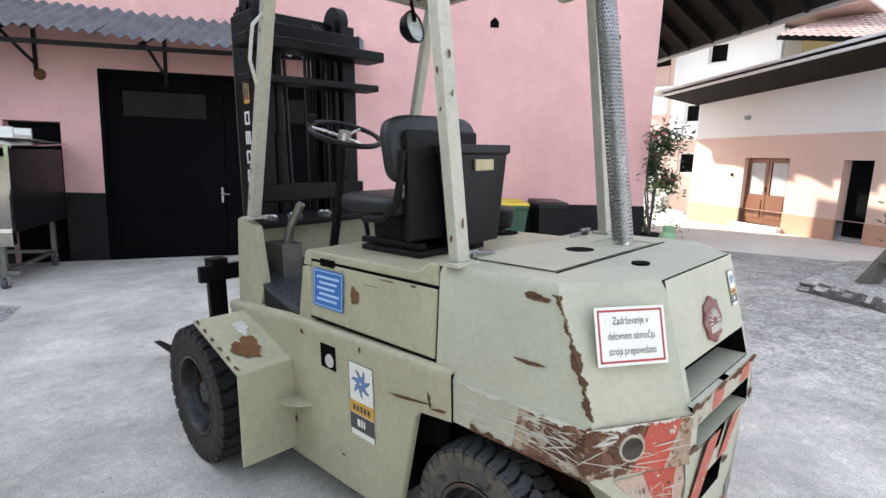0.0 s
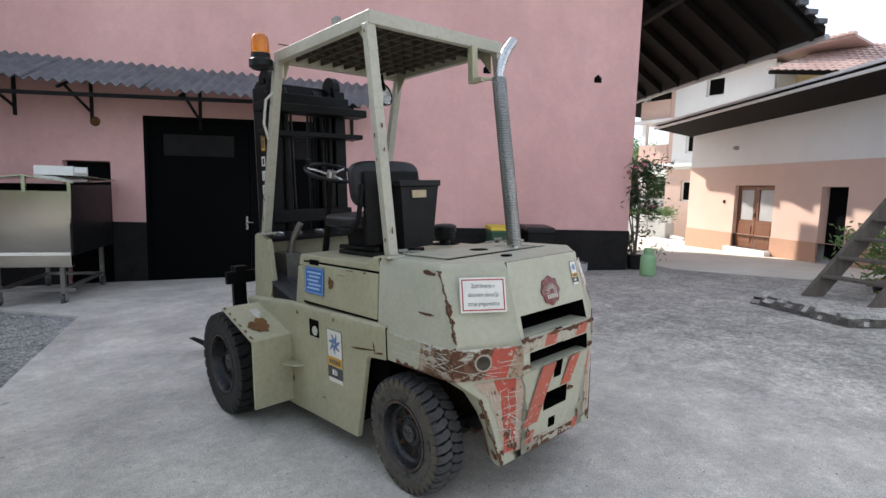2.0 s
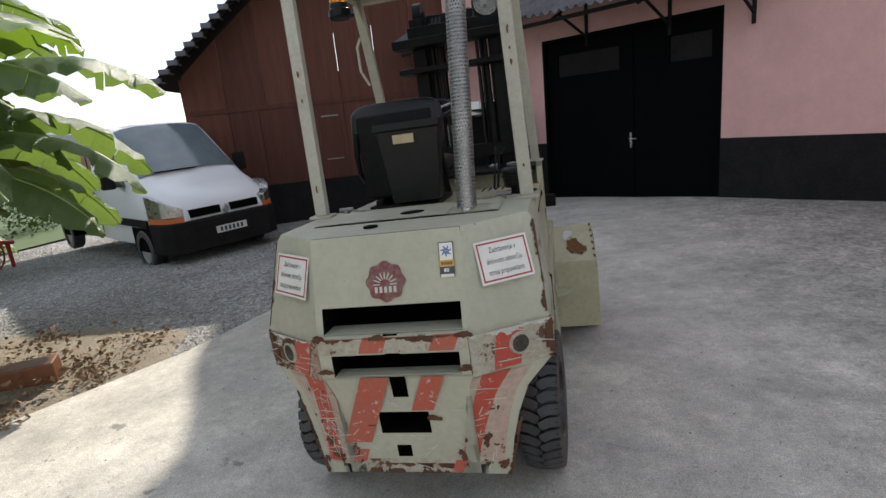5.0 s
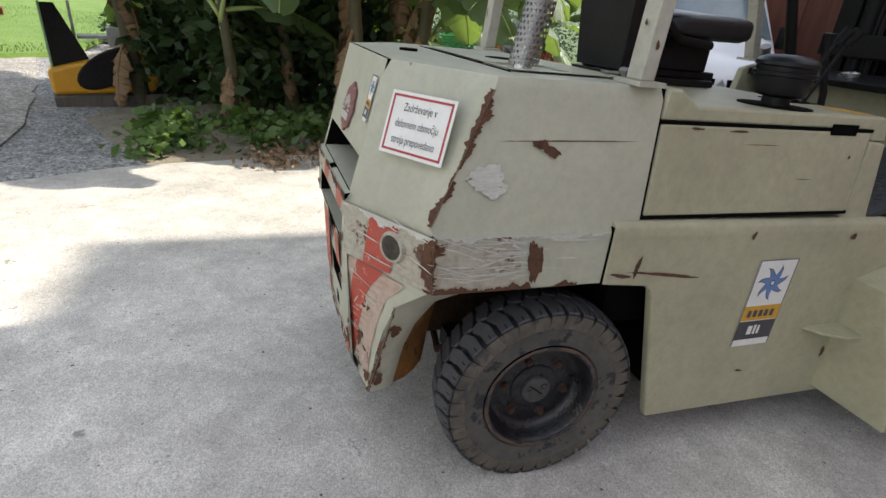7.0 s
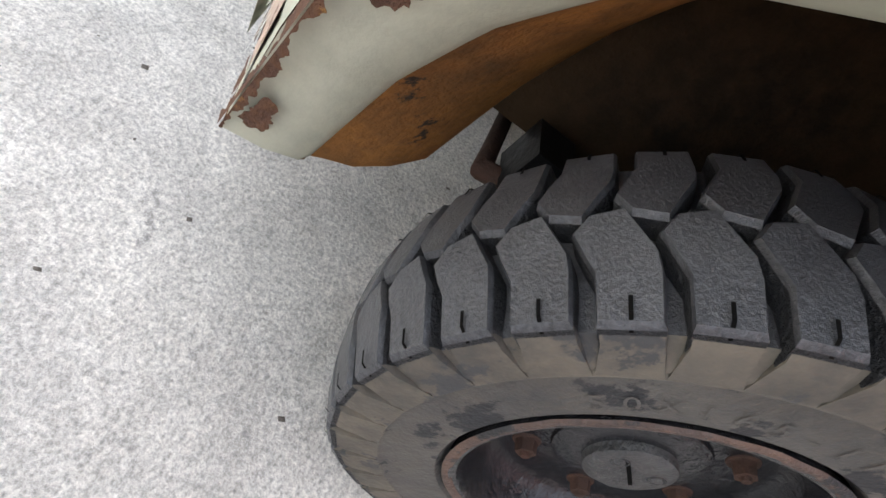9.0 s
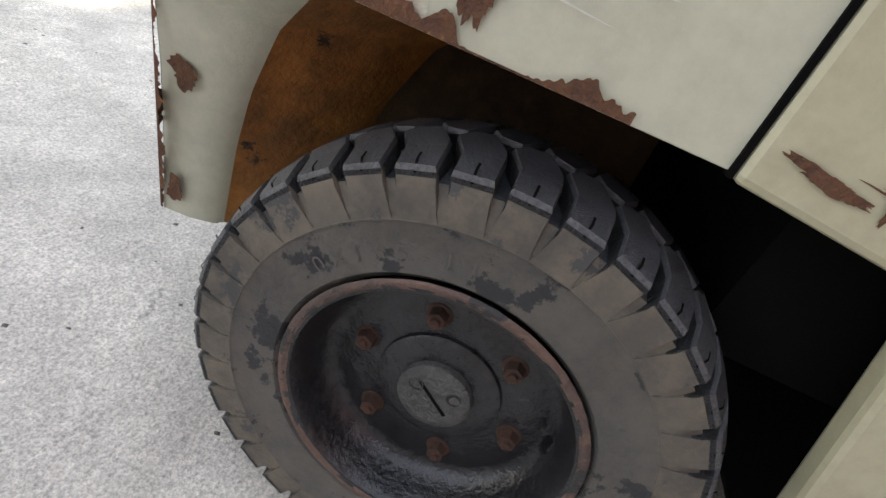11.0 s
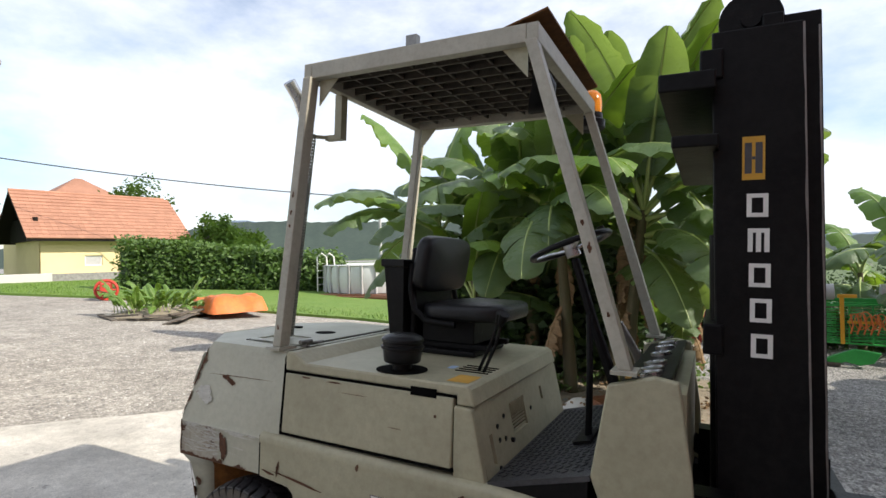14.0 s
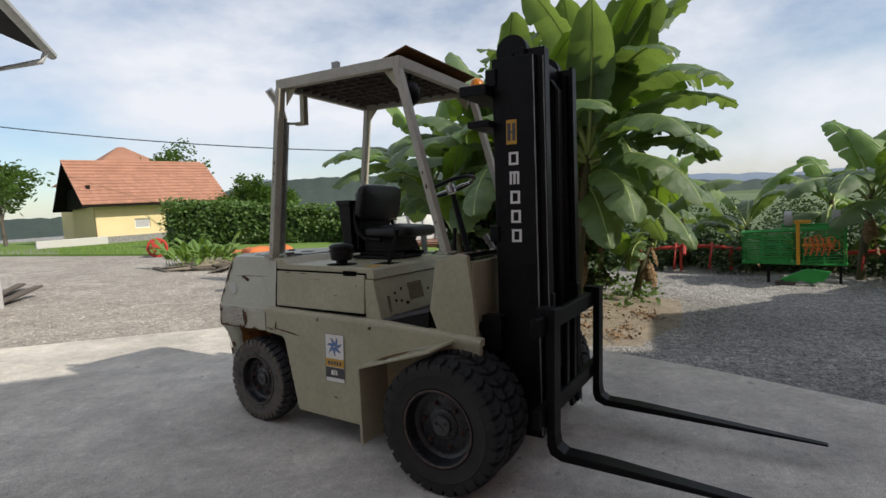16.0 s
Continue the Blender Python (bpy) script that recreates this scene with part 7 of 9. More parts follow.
# ---- banana plants ----
def leaf_mesh(L, W, th0, bend, seed, tears):
    rnd = random.Random(seed)
    n = 26
    pts, x, z = [], 0.0, 0.0
    for i in range(n + 1):
        f = i / n
        a = radians(th0 - bend * f ** 1.4)
        pts.append((x, z, a))
        x += L / n * math.cos(a)
        z += L / n * math.sin(a)
    bm = bmesh.new()
    tube(bm, [(p[0], 0.0, p[1] - 0.006) for p in pts], [0.028 * (1 - 0.9 * i / n) + 0.003 for i in range(n + 1)], 6)
    for f in bm.faces:
        f.material_index = 1
    start = 5
    for side in (1, -1):
        cuts = sorted(rnd.sample(range(start + 2, n - 1), max(2, int(tears * 0.75))))
        groups, g0 = [], start
        for c in cuts + [n]:
            groups.append((g0, c))
            g0 = c
        for a, b in groups:
            droop, sweep = rnd.uniform(-0.02, 0.22), rnd.uniform(-0.03, 0.05)
            rows = []
            for i in range(a, b + 1):
                f = (i - start) / (n - start)
                w = W * 0.54 * (math.sin(math.pi * min(0.995, max(0.012, f)) ** 0.85)) ** 0.46
                px, pz, an = pts[i]
                nx, nz = -math.sin(an), math.cos(an)
                row = []
                edge = 0.90 if i in (a, b) and 0 < f < 1 else 1.0
                for u in (0.0, 0.3, 0.65, 1.0):
                    off = w * (0.16 * u - (0.42 + 1.6 * droop) * u * u) + 0.022 * math.sin(i * 2.4 + seed) * u + 0.03 * u * math.sin(i * 0.9 + side)
                    fwd = w * u * (0.22 + sweep)
                    row.append(bm.verts.new((px + nx * off + math.cos(an) * fwd, side * w * u * edge * (0.96 - 0.15 * droop), pz + nz * off + math.sin(an) * fwd)))
                rows.append(row)
            for r0, r1 in zip(rows, rows[1:]):
                for k in range(3):
                    f_ = bm.faces.new((r0[k], r0[k + 1], r1[k + 1], r1[k]) if side > 0 else (r0[k], r1[k], r1[k + 1], r0[k + 1]))
    me = bpy.data.meshes.new("leaf")
    bm.to_mesh(me)
    bm.free()
    me.shade_smooth()
    return me


def leaf_set(blade):
    out = []
    for L, W, a, b, s, t in ((2.1, 0.62, 80, 45, 1, 3), (2.2, 0.64, 68, 95, 2, 5), (2.1, 0.62, 60, 105, 3, 6), (1.9, 0.58, 45, 110, 4, 7), (1.7, 0.56, 72, 75, 5, 4), (1.5, 0.46, 20, 95, 6, 10), (2.3, 0.58, 74, 70, 7, 5), (2.15, 0.66, 34, 82, 8, 4), (1.95, 0.64, 10, 78, 9, 4), (1.8, 0.60, -8, 62, 10, 5), (2.2, 0.66, 50, 92, 11, 5)):
        me = leaf_mesh(L, W, a, b, s, t)
        me.materials.append(blade)
        me.materials.append(M_RIB)
        out.append(me)
    return out


LEAVES, YOUNG = leaf_set(M_LEAF), leaf_set(M_LEAFY)
DRY = leaf_mesh(1.1, 0.3, -55, 40, 9, 12)
DRY.materials.append(M_DRYLEAF)
DRY.materials.append(M_DRYLEAF)


def banana(x, y, h, seed, scale=1.0, leaves=9, lean=(0, 0), label="banana plant with broad torn green leaves", extra=()):
    rnd = random.Random(seed)
    z0 = ground_z(x, y) - 0.05
    plant = thing("banana_plant", label, "banana plant", Matrix.Translation((x, y, z0)), "banana plants by the yard")
    bm = bmesh.new()
    tops = [(lean[0] * (k / 6) ** 1.3, lean[1] * (k / 6) ** 1.3, h * k / 6) for k in range(7)]
    tube(bm, tops, [(0.082 - 0.034 * k / 6) * (1 + 0.08 * (k % 2)) * scale for k in range(7)], 12)
    part("stem", bm, M_TRUNK, plant, "brown-green layered stem", 50)
    for i in range(leaves):
        up = i < 2
        me = (YOUNG if (up or rnd.random() < 0.08) else LEAVES)[rnd.choice((0, 6, 4)) if up else rnd.choice((1, 2, 3, 7, 8, 10, 5, 9))]
        lf = new("leaf", me)
        lf.parent = plant
        az = i * 137.5 + rnd.uniform(-25, 25) + seed * 40
        s = scale * rnd.uniform(0.85, 1.12)
        d = 0 if up else min(0.5, 0.05 * i)
        lf.matrix_local = Matrix.Translation((lean[0], lean[1], h - d)) @ pose(0, 0, 0, rnd.uniform(-14, 14), rnd.uniform(-8, 8), az) @ Matrix.Diagonal((s, s, s, 1))
    for kind_, az, s, d in extra:
        lf = new("leaf", LEAVES[kind_])
        lf.parent = plant
        lf.matrix_local = Matrix.Translation((lean[0], lean[1], h - d)) @ pose(0, 0, 0, rnd.uniform(-12, 12), 0, az) @ Matrix.Diagonal((s, s, s, 1))
    for i in range(4):
        lf = new("dry_leaf", DRY)
        lf.parent = plant
        f = rnd.uniform(0.35, 0.85)
        lf.matrix_local = Matrix.Translation((lean[0] * f, lean[1] * f, h * f)) @ pose(0, 0, 0, 0, 0, rnd.uniform(0, 360)) @ Matrix.Scale(scale * rnd.uniform(0.45, 0.85), 4)
    return plant


banana(-4.38, 1.42, 2.35, 1, 1.0, 5, (-0.10, 0.25), extra=((0, 60, 1.05, 0.0), (0, 10, 1.0, 0.0), (4, 320, 1.1, 0.0), (7, 48, 1.0, 0.05), (8, 62, 1.05, 0.1), (8, 35, 0.95, 0.3), (9, 75, 1.0, 0.35), (10, 100, 1.0, 0.0), (7, 118, 0.95, 0.2), (8, 95, 1.0, 0.3), (9, 20, 0.85, 0.45), (9, 140, 0.9, 0.5), (1, 200, 1.0, 0.0), (2, 250, 1.05, 0.1), (7, 280, 1.0, 0.1), (10, 320, 1.0, 0.1), (0, 210, 1.0, 0.0), (6, 300, 1.0, 0.0)))
banana(-4.30, 0.80, 2.35, 2, 1.0, 7, (0.05, -0.1), extra=((10, 60, 1.0, 0.1), (1, 95, 1.0, 0.0), (0, 45, 1.0, 0.0), (8, 130, 0.95, 0.3), (7, 300, 1.0, 0.0), (8, 0, 1.0, 0.1), (7, 30, 0.95, 0.2)))
banana(-4.95, 1.15, 3.0, 3, 1.1, 6, (-0.1, 0.5), extra=((0, 60, 1.0, 0.0), (6, 150, 1.0, 0.0), (0, 330, 1.05, 0.0), (7, 70, 1.0, 0.0), (10, 40, 1.0, 0.1), (6, 95, 1.0, 0.0), (8, 100, 1.0, 0.2), (2, 200, 1.0, 0.1), (10, 260, 1.05, 0.0), (1, 300, 1.0, 0.1), (7, 230, 1.0, 0.2)))
banana(-5.9, -1.6, 2.25, 4, 1.12, 8, (0.1, -0.15), extra=((7, 285, 1.0, 0.0), (8, 250, 1.0, 0.1), (7, 320, 1.0, 0.1), (9, 300, 0.9, 0.3)))
banana(-5.05, 0.15, 2.55, 5, 1.05, 10, (0.0, -0.25), extra=((0, 250, 1.1, 0.0), (4, 40, 1.1, 0.0), (0, 100, 1.0, 0.0), (9, 10, 1.0, 0.3)))
banana(-5.55, 0.95, 1.7, 6, 0.95, 10, (-0.2, 0.3))
banana(-4.55, -0.45, 1.45, 7, 0.85, 8, (0.1, -0.1))
banana(-5.9, -0.75, 1.9, 8, 1.0, 10, (-0.1, 0))
banana(-6.3, 0.9, 3.0, 21, 1.15, 12, (-0.1, 0.3), extra=((6, 80, 1.1, 0.0), (0, 20, 1.1, 0.0), (6, 120, 1.0, 0.1)))
banana(-6.3, -1.2, 2.5, 22, 1.05, 11, (0.0, -0.1))
banana(-6.2, 1.9, 1.2, 9, 0.8, 7, (-0.2, 0.3))
banana(-10.6, 5.55, 1.9, 10, 1.0, 9, (0, 0.2))
banana(-11.9, 5.2, 1.7, 11, 1.0, 9, (0, 0))
banana(-11.6, 3.5, 1.1, 12, 0.9, 8, (0, 0))
banana(-10.4, 6.3, 1.6, 15, 0.95, 9, (0, 0.1))
banana(-13.2, 7.6, 1.4, 13, 0.9, 8, (0, 0))
banana(-12.4, 2.0, 1.3, 14, 0.9, 8, (0, 0))

# bed of soil, fallen leaves, weeds, stones
bm = bmesh.new()
bed = [(-3.55, 0.25), (-2.75, 1.85), (-3.0, 2.6), (-4.3, 2.9), (-6.6, 2.6), (-7.2, 0.2), (-6.6, -1.6), (-5.0, -2.1), (-3.9, -1.6), (-3.05, -1.15)]
cen = bm.verts.new((-4.9, 0.4, ground_z(-4.9, 0.4) + 0.10))
mid = [bm.verts.new((-4.9 + (x + 4.9) * 0.6, 0.4 + (y - 0.4) * 0.6, ground_z(-4.9 + (x + 4.9) * 0.6, 0.4 + (y - 0.4) * 0.6) + 0.07)) for x, y in bed]
out = [bm.verts.new((x, y, ground_z(x, y) - 0.035)) for x, y in bed]
for i in range(len(bed)):
    j = (i + 1) % len(bed)
    bm.faces.new((cen, mid[i], mid[j]))
    bm.faces.new((mid[i], out[i], out[j], mid[j]))
solo("soil_bed", bm, M_SOIL, "brown soil bed under the banana plants", "soil bed", "", "structure", 60)


def leaf_cloud(name, material, pts, size, label, category, seed, spread=0.5):
    """Many small leaves scattered round given places."""
    rnd = random.Random(seed)
    vs, fs = [], []
    for p, r, n in pts:
        for _ in range(n):
            d = Vector((rnd.gauss(0, 1), rnd.gauss(0, 1), rnd.gauss(0, 1)))
            c = Vector(p) + d.normalized() * (rnd.random() ** 0.45) * r
            if c.z < ground_z(c.x, c.y):
                c.z = ground_z(c.x, c.y) + rnd.random() * 0.06
            u = Vector((rnd.gauss(0, 1), rnd.gauss(0, 1), rnd.gauss(0, 0.5))).normalized()
            v = u.cross(Vector((rnd.gauss(0, 1), rnd.gauss(0, 1), rnd.gauss(0, 1)))).normalized()
            s = size * rnd.uniform(0.6, 1.3)
            k = len(vs)
            vs += [c - u * s * 0.5, c + v * s * 0.28 - u * s * 0.05, c + u * s * 0.5, c - v * s * 0.28 - u * s * 0.05]
            fs.append((k, k + 1, k + 2, k + 3))
    me = bpy.data.meshes.new(name)
    me.from_pydata(vs, [], fs)
    me.materials.append(material)
    return tagged(new(name, me), label, category, "", "stuff")


rnd = random.Random(77)
weeds = []
for k in range(70):
    f = rnd.random()
    x, y = -3.35 - rnd.random() * 0.9 - 0.5 * f, -1.3 + f * 1.9
    weeds.append(((x, y, ground_z(x, y) + 0.1), 0.16 + 0.12 * rnd.random(), 34))
for k in range(26):
    x, y = rnd.uniform(-7.2, -4.9), rnd.uniform(-1.8, 2.2)
    weeds.append(((x, y, ground_z(x, y) + 0.15), 0.25 + 0.15 * rnd.random(), 45))
leaf_cloud("weeds", M_HEDGE, weeds, 0.11, "low green weeds along the soil bed", "weeds", 5)
# dark leaves added to stand for the shade within the banana clump
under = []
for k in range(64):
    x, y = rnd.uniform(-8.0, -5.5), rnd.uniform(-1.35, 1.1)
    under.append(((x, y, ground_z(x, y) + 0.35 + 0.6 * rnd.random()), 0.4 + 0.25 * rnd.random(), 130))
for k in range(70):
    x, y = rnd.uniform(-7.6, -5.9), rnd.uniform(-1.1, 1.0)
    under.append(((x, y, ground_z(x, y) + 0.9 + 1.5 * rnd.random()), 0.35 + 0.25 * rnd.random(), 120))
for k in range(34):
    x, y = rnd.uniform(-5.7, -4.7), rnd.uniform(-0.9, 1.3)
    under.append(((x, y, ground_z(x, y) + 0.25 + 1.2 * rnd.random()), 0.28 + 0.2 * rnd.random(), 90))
leaf_cloud("undergrowth", M_SHRUB, under, 0.18, "dark leaves added for the shade between the banana stems", "undergrowth", 15)
litter = [((rnd.uniform(-4.8, -3.0), rnd.uniform(-0.4, 2.4), 0), 0.22, 42) for _ in range(90)]
leaf_cloud("leaf_litter", M_DRYLEAF, [((p[0], p[1], ground_z(p[0], p[1]) - 0.02), r, n) for p, r, n in litter], 0.055, "dry brown leaf litter and straw", "leaf litter", 6)
shrubs = []
for k in range(84):
    x, y = rnd.uniform(-14.2, -10.9), rnd.uniform(-3.5, 7.0)
    shrubs.append(((x, y, ground_z(x, y) + 0.35), 0.45 + 0.3 * rnd.random(), 230))
for k in range(64):
    x, y = rnd.uniform(-22, -15.5), rnd.uniform(-3.0, 14.0)
    shrubs.append(((x, y, ground_z(x, y) + 0.7), 0.8 + 0.5 * rnd.random(), 280))
leaf_cloud("shrub_row", M_SHRUB, shrubs, 0.13, "dark green shrubs behind the gravel", "shrubs", 8)


def stone(name, x, y, sx, sy, sz, seed, material, label, category, group=""):
    rnd = random.Random(seed)
    bm = bmesh.new()
    bmesh.ops.create_icosphere(bm, subdivisions=2, radius=1)
    for v in bm.verts:
        k = 1 + 0.35 * noise.noise(v.co * 1.7 + Vector((seed, 0, 0)))
        v.co = Vector((v.co.x * sx * k, v.co.y * sy * k, max(-0.4, v.co.z) * sz * k))
    ob = solo(name, bm, material, label, category, group, "", 40, 0, pose(x, y, ground_z(x, y) + sz * 0.2, 0, 0, seed * 47))
    return ob


for i in range(14):
    rnd = random.Random(200 + i)
    f = i / 13
    stone("edge_stone", -3.75 - 0.35 * rnd.random(), 0.0 + f * 1.4 + 0.1 * rnd.random(), 0.10 + 0.08 * rnd.random(), 0.08 + 0.06 * rnd.random(), 0.06 + .04 * rnd.random(), 200 + i, M_STONE, "pale rubble stone at the edge of the soil bed", "stone", "rubble stones")
boxes("wood_block", M_DOORW, None, (-0.2, 0.2, -0.11, 0.11, 0, 0.21), bevel=0.012).matrix_world = pose(-3.58, 1.34, ground_z(-3.58, 1.34) + 0.0, 0, 0, 35)
stone("stone_slab", -3.80, 0.98, 0.30, 0.13, 0.11, 333, M_WHITEW, "pale broken stone slab by the soil bed", "stone")
tagged(bpy.data.objects["wood_block"], "old brown wooden block lying by the soil bed", "wood block")
# loose stones on the gravel
rnd = random.Random(9)
vs, fs = [], []
octa = [(1, 0, 0), (0, 1, 0), (-1, 0, 0), (0, -1, 0), (0, 0, 0.8)]
n_st = 0
while n_st < 26000:
    a, r = rnd.uniform(0, 6.283), 18 * rnd.random() ** 0.6
    x, y = -2.5 + r * math.cos(a), 2 + r * math.sin(a)
    if inside(x, y, PAD) or x > 1.5 or x < -13:
        continue
    n_st += 1
    s = rnd.uniform(0.008, 0.022) * (1 + 0.04 * r)
    k = len(vs)
    ang = rnd.uniform(0, 6.28)
    c, sn = math.cos(ang), math.sin(ang)
    e = rnd.uniform(0.6, 1.3)
    z0 = ground_z(x, y) - 0.03
    vs += [(x + (p[0] * c - p[1] * sn * e) * s, y + (p[0] * sn + p[1] * c * e) * s, z0 + p[2] * s) for p in octa]
    fs += [(k, k + 1, k + 4), (k + 1, k + 2, k + 4), (k + 2, k + 3, k + 4), (k + 3, k, k + 4)]
me = bpy.data.meshes.new("gravel_stones")
me.from_pydata(vs, [], fs)
me.materials.append(mat("gravel_stone", (0.44, 0.435, 0.42), (0.18, 0.177, 0.17), 2.2, 0.9, 0.2, 0, (0.5, 0.49, 0.47), 9, 0.5))
tagged(new("gravel_stones", me), "loose grey and pale gravel stones", "gravel", "", "stuff")
# grit and dark specks on the concrete
vs, fs = [], []
rnd = random.Random(19)
for i in range(2600):
    x, y = rnd.uniform(-3.2, 6), rnd.uniform(-4.5, 8)
    if not inside(x, y, PAD):
        continue
    s, k, z0, e = rnd.uniform(0.002, 0.0065), len(vs), ground_z(x, y), rnd.uniform(0.4, 1.6)
    vs += [(x + (p[0] + 0.4 * p[1]) * s * e, y + (p[1] - 0.5 * p[0]) * s, z0 + p[2] * s * 0.5) for p in octa]
    fs += [(k, k + 1, k + 4), (k + 1, k + 2, k + 4), (k + 2, k + 3, k + 4), (k + 3, k, k + 4)]
me = bpy.data.meshes.new("grit")
me.from_pydata(vs, [], fs)
me.materials.append(M_OLDWOOD)
tagged(new("grit", me), "dark grit on the concrete", "grit", "", "stuff")

# paler gravel on the south side
bm = bmesh.new()
drive = [(-2.5, -2.2), (-1.45, -2.62), (0.5, -3.95), (3.5, -5.5), (7, -9), (2, -24), (-6.5, -25), (-9.3, -18.2), (-11.4, -14.8), (-13.9, -10.6), (-14.2, -5.2), (-9, -3.6), (-5.0, -2.5)]
rim2 = []
for (x0, y0), (x1, y1) in zip(drive, drive[1:] + drive[:1]):
    n = max(1, int(math.hypot(x1 - x0, y1 - y0) / 0.5))
    rim2 += [(x0 + (x1 - x0) * k / n + 0.12 * noise.noise((x0 + k, y0, 1)), y0 + (y1 - y0) * k / n + 0.12 * noise.noise((x0, y0 + k, 2))) for k in range(n)]
low, top = [bm.verts.new((x, y, ground_z(x, y) - 0.06)) for x, y in rim2], [bm.verts.new((x, y, ground_z(x, y) - 0.012)) for x, y in rim2]
inner = [(x, y) for x in range(-14, 7, 2) for y in range(-24, -2, 2) if inside(x, y, drive) and min((x - a) ** 2 + (y - b) ** 2 for a, b in rim2) > 0.3]
v2, _, t2, *_ = geometry.delaunay_2d_cdt([Vector(p) for p in rim2 + inner], [(i, (i + 1) % len(rim2)) for i in range(len(rim2))], [], 1, 1e-5)
vv = [bm.verts.new((v.x, v.y, ground_z(v.x, v.y) - 0.012)) for v in v2]
for t in t2:
    bm.faces.new([vv[i] for i in t])
for i in range(len(rim2)):
    j = (i + 1) % len(rim2)
    bm.faces.new((low[i], low[j], top[j], top[i]))
solo("gravel_drive", bm, M_GRAVELT, "pale tan gravel drive beside the concrete", "gravel drive", "", "structure")

# loose pebbles over the gravel
for shade, count, sd in ((M_PALESTONE, 9000, 51), (M_STONE, 5000, 52)):
    rnd = random.Random(sd)
    vs, fs = [], []
    while len(fs) < count * 4:
        if rnd.random() < 0.5:
            x, y = rnd.uniform(-10.5, -1.5), rnd.uniform(1.2, 9.5)
            if inside(x, y, PAD) or inside(x, y, bed):
                continue
            z0 = ground_z(x, y) - 0.026
        else:
            x, y = rnd.uniform(-11, 3), -3 - 13 * rnd.random() ** 1.6
            if inside(x, y, PAD) or not inside(x, y, drive):
                continue
            z0 = ground_z(x, y) - 0.012
        k, s, a = len(vs), 0.006 + 0.016 * rnd.random() ** 2.2, rnd.random() * 3.14
        c_, s_ = math.cos(a), math.sin(a)
        e = rnd.uniform(0.6, 1.0)
        vs += [(x + s * (c_ * p - s_ * q * e), y + s * (s_ * p + c_ * q * e), z0 + s * h) for p, q, h in ((1, 0, 0), (0, 1, 0), (-1, 0.2, 0), (-0.1, -1, 0), (0.1, 0.1, 0.75))]
        fs += [(k, k + 1, k + 4), (k + 1, k + 2, k + 4), (k + 2, k + 3, k + 4), (k + 3, k, k + 4)]
    me = bpy.data.meshes.new("pebbles")
    me.from_pydata(vs, [], fs)
    me.materials.append(shade)
    tagged(new("pebbles", me), "pale loose pebbles on the gravel" if sd == 51 else "grey loose pebbles on the gravel", "pebbles", "", "stuff")

# ---- lawn, house, hedge, pool to the south ----
bm = bmesh.new()
lawn = [(-2, -30), (-6.9, -25.4), (-9.4, -18.2), (-9.9, -13.6), (-9.5, -9.6), (-9.7, -6.2), (-9.5, -4.35), (-10.6, -3.6), (-24, -3.2), (-40, -20), (-30, -50), (0, -50)]
loft(bm, [[(x, y, ground_z(x, y) - 0.05) for x, y in lawn], [(x, y, ground_z(x, y) + 0.06) for x, y in lawn]])
solo("lawn", bm, M_GRASS, "mown green lawn beyond the gravel", "lawn", "", "structure")
vs, fs = [], []
rnd = random.Random(31)
while len(fs) < 24000:
    x, y = rnd.uniform(-20, -6), rnd.uniform(-28, -3.3)
    if not inside(x, y, lawn):
        continue
    k, h, a = len(vs), rnd.uniform(0.04, 0.10), rnd.uniform(0, 6.28)
    z0 = ground_z(x, y) + 0.05
    vs += [(x - 0.015 * math.cos(a), y - 0.015 * math.sin(a), z0), (x + 0.015 * math.cos(a), y + 0.015 * math.sin(a), z0), (x + rnd.uniform(-.03, .03), y + rnd.uniform(-.03, .03), z0 + h)]
    fs.append((k, k + 1, k + 2))
me = bpy.data.meshes.new("grass_blades")
me.from_pydata(vs, [], fs)
me.materials.append(M_GRASS)
tagged(new("grass_blades", me), "short grass blades", "grass", "", "stuff")

steps_x = [-320, -220, -150, -110, -80, -60, -46] + list(range(-40, -13, 3)) + [-13.2]
steps_y = [-60, -40, -25, -12, -4, 2, 8, 14, 22, 34, 50, 80, 120]
sheet("meadow", M_FIELD, steps_x, steps_y, lambda x, y: ground_z(x, y) + 0.02 + 0.10 * noise.noise((x * 0.1, y * 0.1, 0)) - (0.004 * max(0, math.hypot(x, y) - 45)), "green meadow behind the shrubs", "meadow")

SH = Matrix(((-0.9786, -0.2057, 0, -13.08), (0.2057, -0.9786, 0, -29.68), (0, 0, 1, 0.58), (0, 0, 0, 1)))
cot = thing("tiled_house", "low cream house with an orange tiled roof", "house", SH)
bm = bmesh.new()
plate(bm, 0.5, 8.2, -0.5, 2.45, [(2.6, 3.5, 0.85, 1.45, 0.15)], lambda u, v, d: (u, 0.7 + d, v))
bx(bm, 0.5, 8.2, 0.95, 5.5, -0.5, 2.45)
part("wall", bm, M_CREAM, cot)
boxes("window_frame", M_WHITEW, cot, (2.6, 3.5, 0.78, 0.82, 0.85, 0.91), (2.6, 3.5, 0.78, 0.82, 1.39, 1.45), (2.6, 2.66, 0.78, 0.82, 0.91, 1.39), (3.44, 3.5, 0.78, 0.82, 0.91, 1.39))
boxes("pane", M_GREYP, cot, (2.66, 3.44, 0.8, 0.81, 0.91, 1.39))
boxes("stone_base", M_STONE, cot, (0.9, 8.3, 0.3, 0.69, -0.5, 0.45))
boxes("garden_wall", M_PALESTONE, cot, (-2.6, 0.9, 0.2, 0.5, -0.5, 0.5), bevel=0.04, label="low pale stone garden wall")
bm = bmesh.new()
